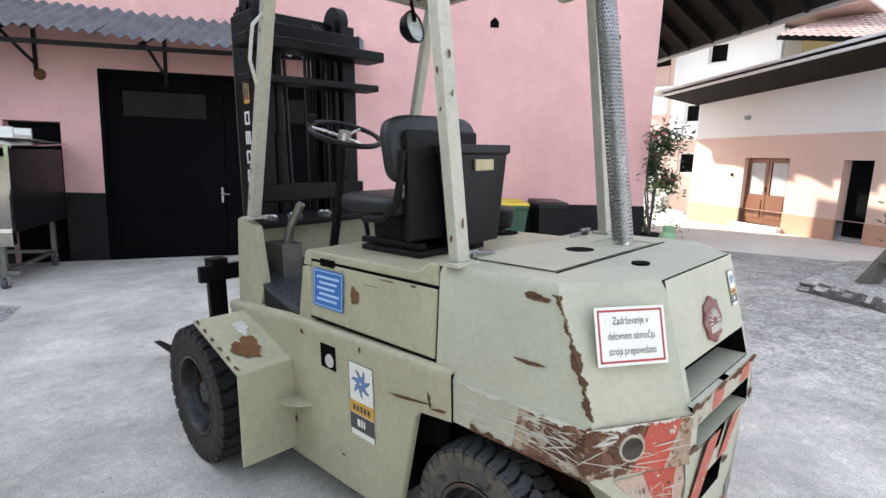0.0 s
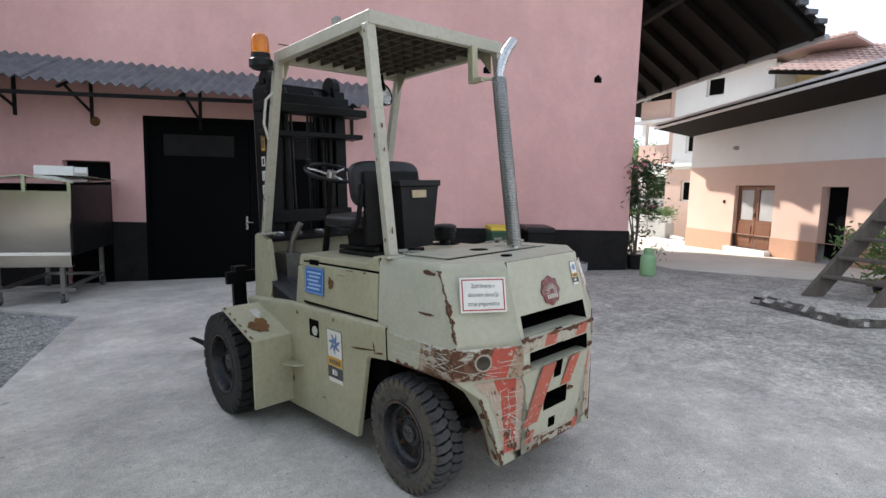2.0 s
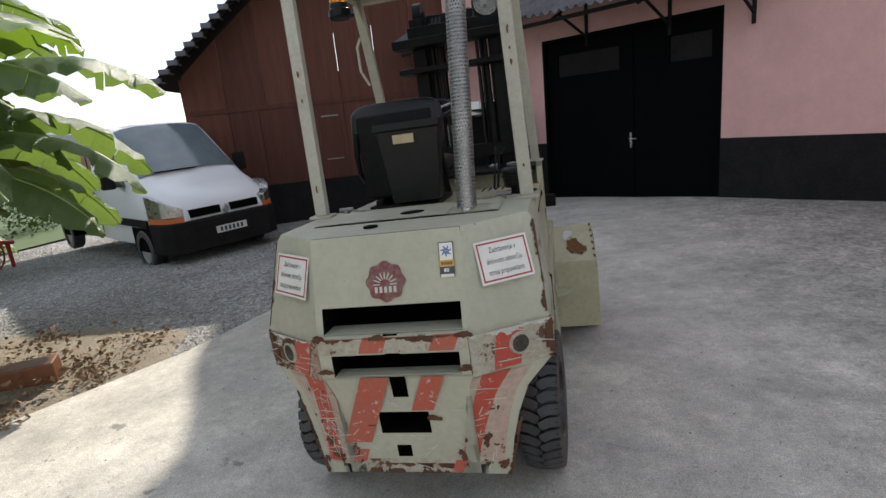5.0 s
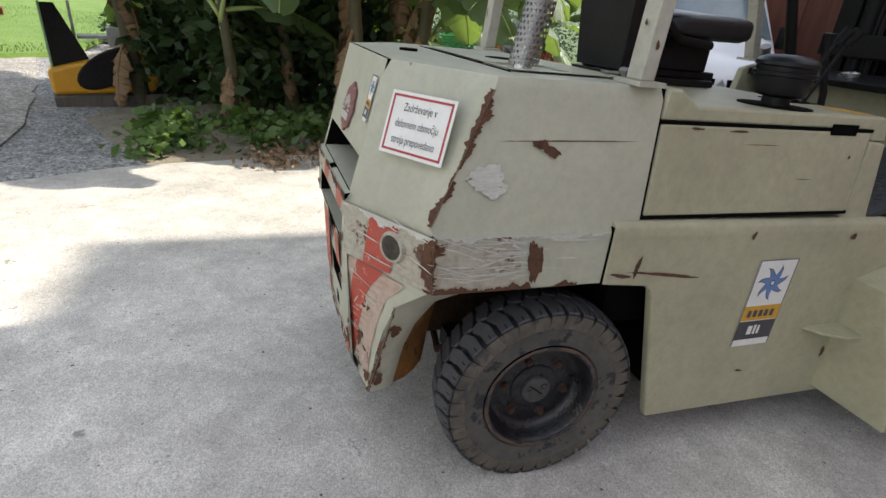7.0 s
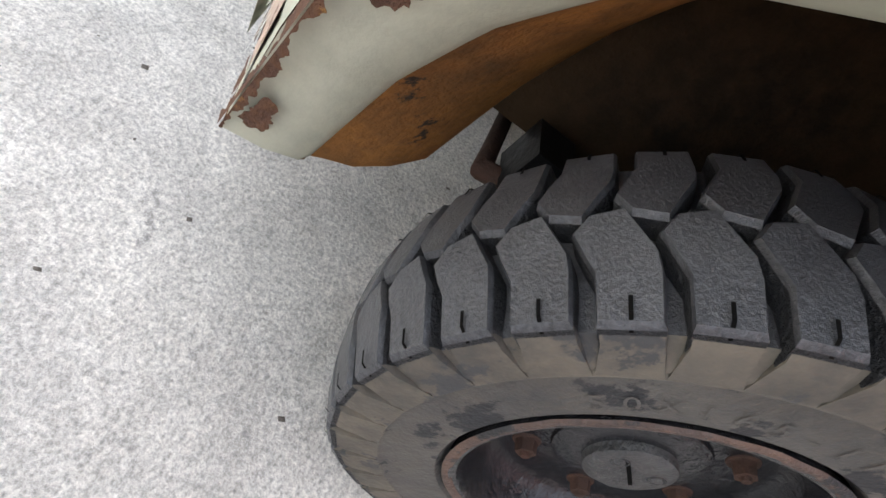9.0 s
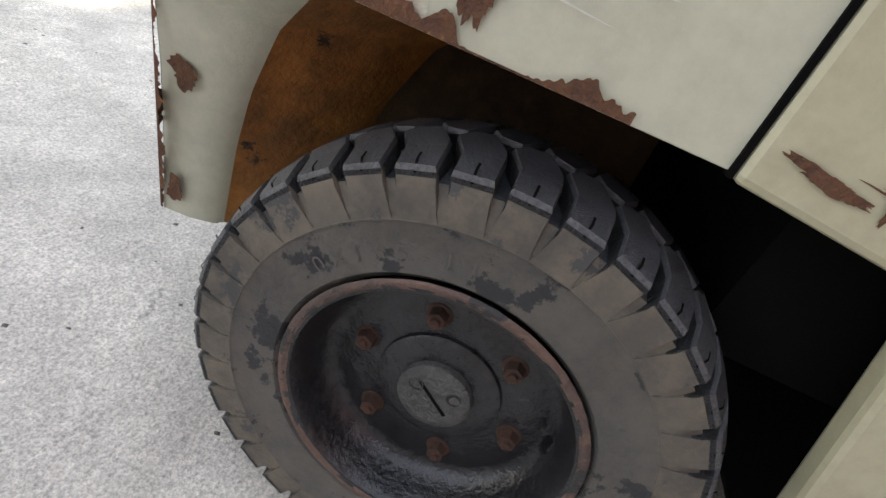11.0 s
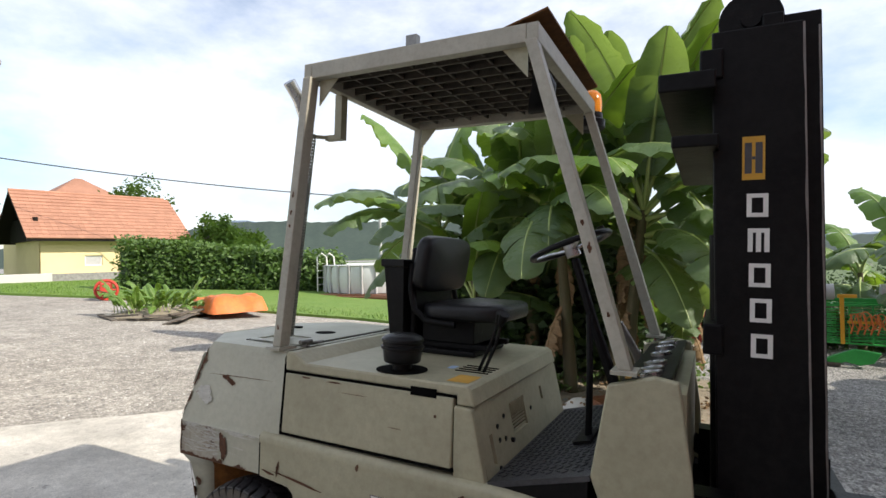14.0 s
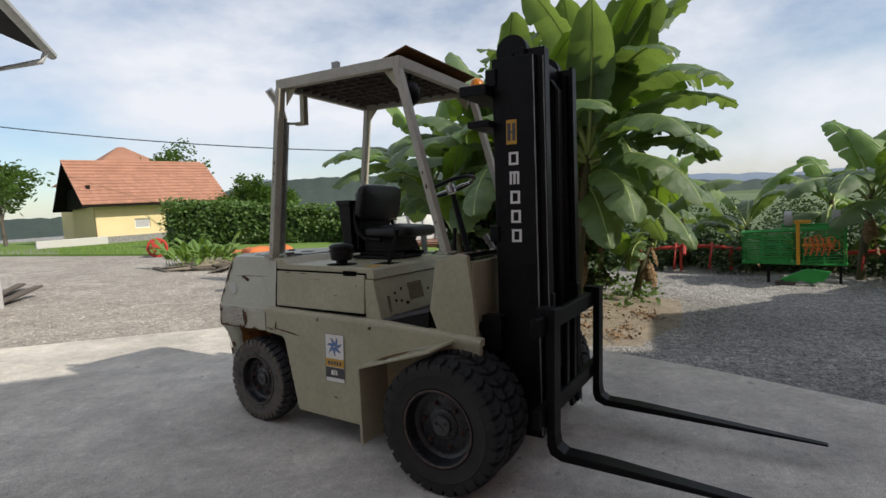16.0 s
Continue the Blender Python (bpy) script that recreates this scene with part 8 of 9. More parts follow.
prism(bm, [(-0.1, 2.36), (3.4, 5.2), (6.9, 2.36), (6.9, 2.24), (3.4, 5.06), (-0.1, 2.24)], -0.3, 8.4, "x")
part("roof_base", bm, M_ROOFDK, cot)
# gable coloured near-black for the shadow under the eave
boxes("gable_wall", M_ROOFDK, cot, (0.3, 0.49, 1.0, 5.8, 2.3, 3.6))
bmt = bmesh.new()
loft(bmt, [[(-0.13, -0.02, 0.0), (0.13, -0.02, 0.0), (0.13, 0.40, 0.03), (-0.13, 0.40, 0.03)], [(-0.13, -0.02, 0.045), (0.13, -0.02, 0.045), (0.13, 0.40, 0.065), (-0.13, 0.40, 0.065)]])
tile_me = bpy.data.meshes.new("roof_tile")
bmt.to_mesh(tile_me)
bmt.free()
tile_me.materials.append(M_TILE)
slope = math.atan2(5.2 - 2.36, 3.5)
for r in range(9):
    for c in range(33):
        t = new("roof_tile", tile_me)
        t.parent = cot
        d = r * 0.345
        t.matrix_local = Matrix.Translation((-0.18 + c * 0.266, -0.13 + d * math.cos(slope), 2.40 + d * math.sin(slope))) @ Euler((slope - 0.13, 0, 0)).to_matrix().to_4x4()
bm = bmesh.new()
for r in range(9, 13):
    for c in range(33):
        d = r * 0.345
        m = Matrix.Translation((-0.18 + c * 0.266, -0.13 + d * math.cos(slope), 2.40 + d * math.sin(slope))) @ Euler((slope - 0.13, 0, 0)).to_matrix().to_4x4()
        bx(bm, -0.13, 0.13, -0.02, 0.40, 0.0, 0.05, m)
tagged(part("upper_roof_tiles", bm, M_TILE, cot), kind="stuff")
bm = bmesh.new()
tube(bm, [(-0.3 + k * 0.5, 3.4, 5.25) for k in range(18)], 0.10, 8)
part("ridge", bm, M_TILE, cot)
bm = bmesh.new()
loft(bm, [[(1.2, 6, 4.4), (8.9, 6, 4.4), (8.9, 14, 4.4), (1.2, 14, 4.4)], [(4.9, 9.8, 7.1), (5.3, 9.8, 7.1), (5.3, 10.2, 7.1), (4.9, 10.2, 7.1)]])
part("hip_roof", bm, M_TILE, cot, "orange hip roof behind")
boxes("rear_wall", M_CREAM, cot, (1.6, 8.5, 6.4, 13.6, -0.5, 4.4))

rnd = random.Random(3)
hed = []
for k in range(95):
    f = 0.05 + 0.95 * k / 94
    x, y = -12.1 - 4.6 * f, -21.0 + 8.4 * f
    for zz in (0.35, 0.95, 1.5):
        hed.append(((x + rnd.uniform(-.3, .3), y + rnd.uniform(-.3, .3), 0.45 - 0.25 * f + zz * (1.26 - 0.43 * f) + rnd.uniform(-0.1, 0.12)), rnd.uniform(0.34, 0.56), 62))
leaf_cloud("hedge", M_HEDGE, hed, 0.21, "clipped green hedge with many leaves", "hedge", 12)
# boxes in darker leaf colour paint the shade inside the hedge
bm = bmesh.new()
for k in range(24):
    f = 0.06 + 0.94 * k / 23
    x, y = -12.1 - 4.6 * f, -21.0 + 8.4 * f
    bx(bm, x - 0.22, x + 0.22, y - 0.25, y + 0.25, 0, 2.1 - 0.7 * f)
solo("hedge_core", bm, M_SHRUB, "dark inside of the hedge, shade put into the leaf colour", "hedge", "", "stuff")

# raised pool on a deck
pz = ground_z(-17.2, -10.2)
pool = thing("pool", "round pale above-ground pool with white ladder", "pool", Matrix.Translation((-17.6, -10.6, pz + 0.2)))
bm = bmesh.new()
spin(bm, [(0.0, 2.5), (0.3, 2.56), (0.65, 2.58), (1.0, 2.54), (1.08, 2.52), (1.12, 2.58), (1.16, 2.52), (1.12, 2.42), (0.2, 2.42), (0.15, 0.001)], 64, "z")
part("pool_wall", bm, M_POOL, pool, "", 40)
for k in range(28):
    a = 2 * math.pi * k / 28
    boxes("pool_post", M_GREYP, pool, (2.57 * math.cos(a) - 0.05, 2.57 * math.cos(a) + 0.05, 2.57 * math.sin(a) - 0.05, 2.57 * math.sin(a) + 0.05, 0, 1.13))
bm = bmesh.new()
for s in (-0.25, 0.25):
    tube(bm, [(1.6 + s, -2.2, 0), (1.6 + s, -2.2, 1.5), (1.6 + s, -1.95, 1.65), (1.6 + s, -1.7, 1.5), (1.6 + s, -1.6, 0.4)], 0.03, 8)
for z in (0.3, 0.6, 0.9, 1.2):
    tube(bm, [(1.35, -2.2, z), (1.85, -2.2, z)], 0.025, 6)
part("pool_ladder", bm, M_WHITE, pool)
deck = thing("deck", "low brown wooden deck by the pool", "deck", Matrix.Translation((-15.4, -9.6, ground_z(-15.4, -9.6))))
for k in range(12):
    boxes("deck_board", M_DOORW, deck, (-1.2 + k * 0.16, -1.06 + k * 0.16, -3.2, 3.2, 0.16, 0.20))
boxes("deck_frame", M_DOORW, deck, (1.0, 0.95 - 0.25, -3.2, 3.2, 0.0, 0.16), (-1.2, -1.1, -3.2, 3.2, 0.0, 0.16))

# planted heap with orange tarpaulin
heap = thing("plant_heap", "leafy squash plants on a heap edged with boards", "plants", Matrix.Translation((-7.2, -11.2, ground_z(-7.2, -11.2))))
bm = bmesh.new()
spin(bm, [(0.22, 0.001), (0.18, 0.6), (0.08, 1.1), (0.0, 1.3)], 20, "z")
part("soil_mound", bm, M_SOIL, heap, "", 60)
for k in range(64):
    rnd = random.Random(600 + k)
    lf = new("big_leaf", YOUNG[(4, 1, 3, 6)[k % 4]])
    lf.parent = heap
    a, r = rnd.uniform(0, 6.28), 1.0 * rnd.random() ** 0.6
    lf.matrix_local = Matrix.Translation((r * math.cos(a), r * math.sin(a), 0.12)) @ pose(0, 0, 0, rnd.uniform(-20, 20), rnd.uniform(-18, 18), math.degrees(a) + rnd.uniform(-70, 70)) @ Matrix.Diagonal((0.34, 0.30, 0.40 + 0.14 * rnd.random(), 1))
for k in range(9):
    rnd = random.Random(660 + k)
    b = boxes("edge_board", M_OLDWOOD, heap, (-0.6, 0.6, -0.06, 0.06, 0, 0.04))
    a = -0.5 + k * 0.42
    b.matrix_local = Matrix.Translation((1.3 * math.cos(a), 1.3 * math.sin(a), 0.01 + 0.05 * (k % 3))) @ pose(0, 0, 0, rnd.uniform(-5, 5), rnd.uniform(-4, 4), math.degrees(a) + 90 + rnd.uniform(-30, 30))
bm = bmesh.new()
n = 22
grid = [[bm.verts.new((-1.5 + 3.0 * i / n, -0.75 + 1.5 * j / n, 0)) for j in range(n + 1)] for i in range(n + 1)]
for i in range(n + 1):
    for j in range(n + 1):
        e = min(i, n - i, j, n - j)
        v = grid[i][j]
        x, y = v.co.x, v.co.y
        v.co.z = (0.02, 0.2, 0.36, 0.44)[min(e, 3)] + (0.12 if x > 0.2 else 0.0) + (0.11 * noise.noise((x * 2.2, y * 2.2, 1)) + 0.07 * noise.noise((x * 6, y * 6, 4)) + 0.03 * noise.noise((x * 15, y * 15, 6))) * min(e, 2) / 2
        v.co.x += 0.12 * noise.noise((y * 3, x, 8))
        v.co.y += 0.12 * noise.noise((x * 3, y, 9))
for i in range(n):
    for j in range(n):
        bm.faces.new((grid[i][j], grid[i + 1][j], grid[i + 1][j + 1], grid[i][j + 1]))
solo("tarpaulin", bm, M_TARP, "creased orange tarpaulin over a pile", "tarpaulin", "", "", 70, 0, pose(-8.6, -10.2, ground_z(-8.6, -10.2), 0, 0, 65))
bm = bmesh.new()
for k in range(4):
    bx(bm, -0.6, 0.6, -0.3 + 0.1 * k, -0.2 + 0.12 * k, 0.03 * k, 0.03 * k + 0.03)
solo("folded_sacks", bm, M_OLDWOOD, "grey sacks and boards lying on the gravel", "sacks", "", "", 0, 0.01, pose(-6.6, -9.4, ground_z(-6.6, -9.4), 0, 0, 40))
rw = thing("red_reel", "small orange-red machine wheel on the lawn edge", "machine", pose(-9.15, -16.75, ground_z(-9.15, -16.75), 0, 0, 55))
bm = bmesh.new()
tube(bm, [(0, 0.34 * math.cos(a), 0.36 + 0.34 * math.sin(a)) for a in [2 * math.pi * k / 24 for k in range(24)]], 0.05, 6, True)
for k in range(6):
    a = k * math.pi / 3
    tube(bm, [(0, 0, 0.36), (0, 0.34 * math.cos(a), 0.36 + 0.34 * math.sin(a))], 0.03, 6)
part("wheel", bm, M_REDM, rw)
boxes("axle_box", M_REDM, rw, (-0.5, 0.5, -0.16, 0.16, 0.26, 0.62), bevel=0.03)

# power line, far trees and hills
bm = bmesh.new()
tube(bm, [Vector((-8, -36, 8.35)).lerp(Vector((-24, -15, 5.0)), f) - Vector((0, 0, 1.2 * 4 * f * (1 - f) * 0.35)) for f in [k / 24 for k in range(25)]], 0.03, 5)
solo("power_cable", bm, M_PLINTH, "thin dark power cable strung across the sky", "cable")
bm = bmesh.new()
cyl(bm, (-24, -15, -1), (-24, -15, 5.2), 0.1, 0.08, 10)
solo("cable_pole", bm, M_GREYP, "grey pole carrying the power cable", "pole")


def tree(x, y, h, r, seed, label, dense=1.0, leaf=0.2):
    rnd = random.Random(seed)
    z0 = ground_z(x, y)
    t = thing("tree", label, "tree", Matrix.Translation((x, y, z0)))
    bm = bmesh.new()
    tube(bm, [(0, 0, -0.2), (0.1, 0.05, h * 0.3), (0.0, 0.1, h * 0.75)], [0.05 * h * 0.5, 0.035 * h * 0.5, 0.012 * h], 8)
    ends = []
    for k in range(9):
        a, f = rnd.uniform(0, 6.28), rnd.uniform(0.3, 0.7)
        e = Vector((math.cos(a) * r * rnd.uniform(0.4, 0.9), math.sin(a) * r * rnd.uniform(0.4, 0.9), h * rnd.uniform(0.5, 0.95)))
        tube(bm, [(0.05, 0.05, h * f), e * 0.6 + Vector((0, 0, h * f * 0.4)), e], [0.05, 0.035, 0.012], 5)
        ends.append(e)
    part("trunk", bm, M_OLDWOOD, t, "", 50)
    vs, fs = [], []
    for e in ends + [Vector((0, 0, h * 0.85))]:
        for q in range(7):
            c0 = e + Vector((rnd.gauss(0, 1), rnd.gauss(0, 1), rnd.gauss(0, 0.8))) * r * 0.22
            for _ in range(int(60 * dense)):
                c = c0 + Vector((rnd.gauss(0, 1), rnd.gauss(0, 1), rnd.gauss(0, 1))) * r * 0.11
                u = Vector((rnd.gauss(0, 1), rnd.gauss(0, 1), rnd.gauss(0, 0.7))).normalized()
                v = u.orthogonal().normalized()
                k, s = len(vs), leaf * rnd.uniform(0.6, 1.3)
                vs += [c - u * s / 2, c + v * s * 0.25, c + u * s / 2, c - v * s * 0.25]
                fs.append((k, k + 1, k + 2, k + 3))
    me = bpy.data.meshes.new("crown")
    me.from_pydata(vs, [], fs)
    me.materials.append(M_HEDGE)
    cr = new("crown", me)
    cr.parent = t
    return t


tree(-21.7, -33.8, 7.2, 2.2, 1, "tall thin tree behind the tiled house", 0.5, 0.3)
tree(-9.2, -32.5, 4.0, 1.8, 2, "green tree beside the tiled house", 1.0, 0.3)
tree(-12, -38, 5.5, 2.6, 3, "broad green tree behind the lawn", 1.0, 0.35)
tree(-21.8, -27.5, 3.5, 2.0, 4, "light green bush beyond the hedge", 1.2, 0.3)
tree(-26.2, -27.6, 2.7, 1.7, 5, "dark green bush beyond the hedge", 1.2, 0.3)
tree(-7.3, -0.1, 5.3, 1.2, 6, "slim leafy tree rising behind the banana plants", 0.8, 0.17)
tree(31, 17.0, 6.4, 2.6, 7, "pale green tree behind the passage", 1.3, 0.3)
tree(27.5, 14.2, 4.6, 2.0, 8, "green tree by the neighbour's porch", 1.3, 0.25)
screen = []
for k in range(16):
    w = NB @ Vector((-4.2 + 0.17 * k, 3.4, 0.6))
    screen += [((w.x, w.y, w.z + q), 0.4, 70) for q in (0, 0.5, 1.0, 1.4)]
leaf_cloud("porch_hedge", M_SHRUB, screen, 0.16, "dark green hedge seen through the porch", "hedge", 44)


def hills(name, R, base, amp, seed, material, label, a0, a1, step=1.2):
    bm = bmesh.new()
    lo, hi, bk = [], [], []
    a = a0
    while a <= a1:
        r = radians(a)
        h = (0.38 + 0.80 * min(1, max(0, (a - 176) / 40))) * (1 - 0.7 * min(1, max(0, (a - 229) / 12))) * base + amp * (noise.noise((a * 0.03, seed, 0)) + 0.5 * noise.noise((a * 0.09, seed, 2)) + 0.10 * noise.noise((a * 0.9, seed, 5)) + 0.05 * noise.noise((a * 2.7, seed, 7)))
        lo.append(bm.verts.new((R * math.cos(r), R * math.sin(r), -12)))
        hi.append(bm.verts.new((R * 1.25 * math.cos(r), R * 1.25 * math.sin(r), h)))
        bk.append(bm.verts.new((R * 1.7 * math.cos(r), R * 1.7 * math.sin(r), -14)))
        a += step
    for i in range(len(lo) - 1):
        bm.faces.new((lo[i], lo[i + 1], hi[i + 1], hi[i]))
        bm.faces.new((hi[i], hi[i + 1], bk[i + 1], bk[i]))
    return solo(name, bm, material, label, "hills", "", "structure", 60)


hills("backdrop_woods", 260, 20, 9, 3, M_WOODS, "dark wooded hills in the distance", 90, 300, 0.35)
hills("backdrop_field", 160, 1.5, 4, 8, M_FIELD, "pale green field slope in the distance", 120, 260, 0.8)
# distance haze on the mountains is mixed into their blue colour
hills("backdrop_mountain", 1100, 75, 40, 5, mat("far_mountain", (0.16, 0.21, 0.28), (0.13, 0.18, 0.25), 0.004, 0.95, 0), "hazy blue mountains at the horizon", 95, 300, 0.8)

# ---- machines behind the gravel ----
gx = Matrix(((0.10, -0.995, 0, -9.5), (0.995, 0.10, 0, 4.38), (0, 0, 1, ground_z(-9.5, 4.38)), (0, 0, 0, 1))) @ Matrix.Scale(0.77, 4)
gm = thing("hay_machine", "green hay machine folded upright on its stand", "farm machine", gx)
bm = bmesh.new()
for y0 in (-0.25, 0.25):
    tube(bm, [(-1.2, y0, 0.55), (1.05, y0, 0.5), (1.05, y0, 1.42), (-1.2, y0, 1.35)], 0.028, 6, True)
for x, z in ((-1.2, 0.55), (-1.2, 1.35), (1.05, 0.5), (1.05, 1.42), (-0.1, 0.53), (-0.1, 1.38)):
    tube(bm, [(x, -0.25, z), (x, 0.25, z)], 0.028, 6)
part("frame", bm, M_GREENB, gm, "", 40)
for k in range(16):
    bm = bmesh.new()
    z = 0.58 + k * 0.048
    tube(bm, [(-1.18, -0.27, z), (-0.15, -0.27, z - 0.01), (-0.05, -0.2, z - 0.02)], 0.013, 5)
    part("tine_bar", bm, M_GREENB, gm)
for k in range(10):
    bm = bmesh.new()
    tube(bm, [(0.25, -0.28, 0.6 + k * 0.07), (0.95, -0.28, 0.62 + k * 0.07)], 0.014, 5)
    part("tine_bar", bm, M_GREENB, gm)
boxes("yellow_beam", M_YELM, gm, (0.02, 0.10, -0.30, -0.22, 0.5, 1.62), (-0.02, 0.34, -0.30, -0.24, 1.56, 1.64), (0.15, 0.75, -0.33, -0.27, 0.98, 1.04), bevel=0.01)
bm = bmesh.new()
for k in range(5):
    tube(bm, [(0.2 + k * 0.12, -0.35, 0.75), (0.25 + k * 0.12, -0.38, 0.95), (0.2 + k * .12, -0.36, 1.2)], 0.018, 6)
part("orange_springs", bm, M_TARP, gm)
for x in (-0.15, 0.86):
    bm = bmesh.new()
    spin(bm, [(-0.07, 0.001), (-0.07, 0.11), (-0.09, 0.14), (-0.08, 0.19), (0.08, 0.19), (0.09, 0.14), (0.07, 0.11), (0.07, 0.001)], 24, "x", (x, -0.1, 1.68))
    part("support_wheel", bm, M_GREYP, gm, "grey support wheel", 40)
bm = bmesh.new()
for k in range(7):
    cx_, r_ = 0.30 + 0.09 * k, 0.20 - 0.012 * k
    tube(bm, [(cx_ + 0.55 * r_ * math.cos(a), -0.31 - 0.01 * k, 1.0 + 0.04 * (k % 3) + r_ * math.sin(a)) for a in [2 * math.pi * q / 18 for q in range(18)]], 0.011, 5, True)
part("wire_loops", bm, M_TARP, gm, "orange wire tine loops")
for k in range(12):
    bm = bmesh.new()
    z = 0.56 + k * 0.068
    tube(bm, [(-1.15, 0.27, z), (0.0, 0.27, z + 0.015), (1.0, 0.27, z)], 0.011, 5)
    part("tine_bar", bm, M_GREENB, gm)
for x in (-0.75, -0.35, 0.18, 0.6, 1.0):
    bm = bmesh.new()
    tube(bm, [(x, -0.26, 0.52), (x + 0.02, -0.26, 1.4)], 0.018, 6)
    part("upright", bm, M_GREENB, gm)
boxes("top_bar", M_GREENB, gm, (-0.3, 0.85, -0.14, -0.06, 1.46, 1.54))
bm = bmesh.new()
prism(bm, [(-0.35, 0.12), (0.0, 0.30), (0.25, 0.40), (0.75, 0.34), (0.6, 0.1), (0.35, 0.04), (0.1, 0.10), (-0.1, 0.03)], -0.35, -0.2, "y")
part("skirt_plate", bm, M_GREENB, gm, "bright green cover plate", 0, 0.02)
boxes("stand_leg", M_PLINTH, gm, (-0.65, -0.58, -0.1, -0.03, 0, 0.55))
boxes("stand_leg", M_PLINTH, gm, (0.9, 0.96, -0.1, -0.03, 0, 0.5))
boxes("wood_blocking", M_OLDWOOD, gm, (-0.45, 0.0, -0.38, -0.18, 0.0, 0.08), label="grey timber blocking")


def red_rake(x, y, rz, w):
    t = thing("rake_machine", "red hay rake frame with tine wheels", "farm machine", pose(x, y, ground_z(x, y), 0, 0, rz), "red rakes")
    bm = bmesh.new()
    tube(bm, [(-w, 0, 0.55), (w * 0.4, 0, 0.6), (w, 0.1, 0.5)], 0.045, 8)
    tube(bm, [(0, 0, 0.58), (0.1, -0.4, 0.75), (0.1, -0.9, 0.5)], 0.035, 8)
    part("beam", bm, M_REDM, t)
    for k in range(3):
        c = -w * 0.7 + k * w * 0.6
        bm = bmesh.new()
        tube(bm, [(c + 0.04 * math.sin(a), 0.32 * math.cos(a), 0.36 + 0.32 * math.sin(a)) for a in [2 * math.pi * q / 20 for q in range(20)]], 0.02, 5, True)
        for q in range(10):
            a = 2 * math.pi * q / 10
            tube(bm, [(c, 0, 0.36), (c, 0.34 * math.cos(a), 0.36 + 0.34 * math.sin(a))], 0.008, 4)
        part("tine_wheel", bm, M_REDM, t)
    boxes("leg", M_REDM, t, (-0.03, 0.03, -0.03, 0.03, 0, 0.6))
    boxes("leg", M_REDM, t, (w * 0.8, w * 0.86, 0.0, 0.06, 0, 0.5))
    return t


red_rake(-10.9, 2.1, 95, 1.3)
r2 = red_rake(-10.7, 6.25, 80, 0.9)
bm = bmesh.new()
tube(bm, [(0.1, 0.42 * math.cos(a) - 0.3, 0.75 + 0.42 * math.sin(a)) for a in [math.pi * k / 14 for k in range(15)]], 0.045, 8)
part("guard_arch", bm, M_REDM, r2)

# yellow mower on a pallet
pal = thing("pallet", "grey wooden pallet on the gravel", "pallet", pose(-6.12, -1.97, ground_z(-6.12, -1.97) - 0.02, 0, 0, 106))
for k in range(7):
    boxes("pallet_board", M_OLDWOOD, pal, (-0.6, 0.6, -0.4 + k * 0.13, -0.3 + k * 0.13, 0.11, 0.13))
for y in (-0.36, 0.0, 0.36):
    boxes("pallet_runner", M_OLDWOOD, pal, (-0.6, 0.6, y - 0.04, y + 0.05, 0.0, 0.11))
mow = thing("yellow_mower", "yellow mower head with dark cover on a pallet", "mower", pose(-6.09, -1.95, ground_z(-6.12, -1.97) + 0.11, 0, 0, 104))
bm = bmesh.new()
prism(bm, [(-0.6, 0.0), (0.45, 0.0), (0.55, 0.25), (0.30, 0.55), (-0.05, 0.42), (-0.62, 0.28)], -0.25, 0.25, "y")
part("housing", bm, M_YELM, mow, "", 0, 0.04)
bm = bmesh.new()
loft(bm, [[(0.0 + 0.35 * math.cos(a), -0.27, 0.3 + 0.2 * math.sin(a) + 0.35 * math.cos(a) * 0.4) for a in [2 * math.pi * k / 20 for k in range(20)]], [(0.0 + 0.33 * math.cos(a), -0.31, 0.3 + 0.18 * math.sin(a) + 0.33 * math.cos(a) * 0.4) for a in [2 * math.pi * k / 20 for k in range(20)]]])
part("side_cover", bm, M_PLINTH, mow)
bm = bmesh.new()
prism(bm, [(-0.56, 0.22), (-0.12, 0.22), (-0.42, 0.98), (-0.55, 0.98)], -0.12, -0.08, "y")
part("upright", bm, M_PLINTH, mow, "dark triangular plate", 0, 0.008)
boxes("upright_edge", M_GASGREEN, mow, (-0.575, -0.55, -0.13, -0.07, 0.2, 0.99), bevel=0.006)
boxes("guard_sheet", M_GREYP, mow, (-0.30, -0.27, -0.05, 0.25, 0.45, 1.0), (-0.26, 0.12, -0.05, 0.2, 0.60, 0.63), (0.05, 0.3, 0.0, 0.2, 0.5, 0.72))

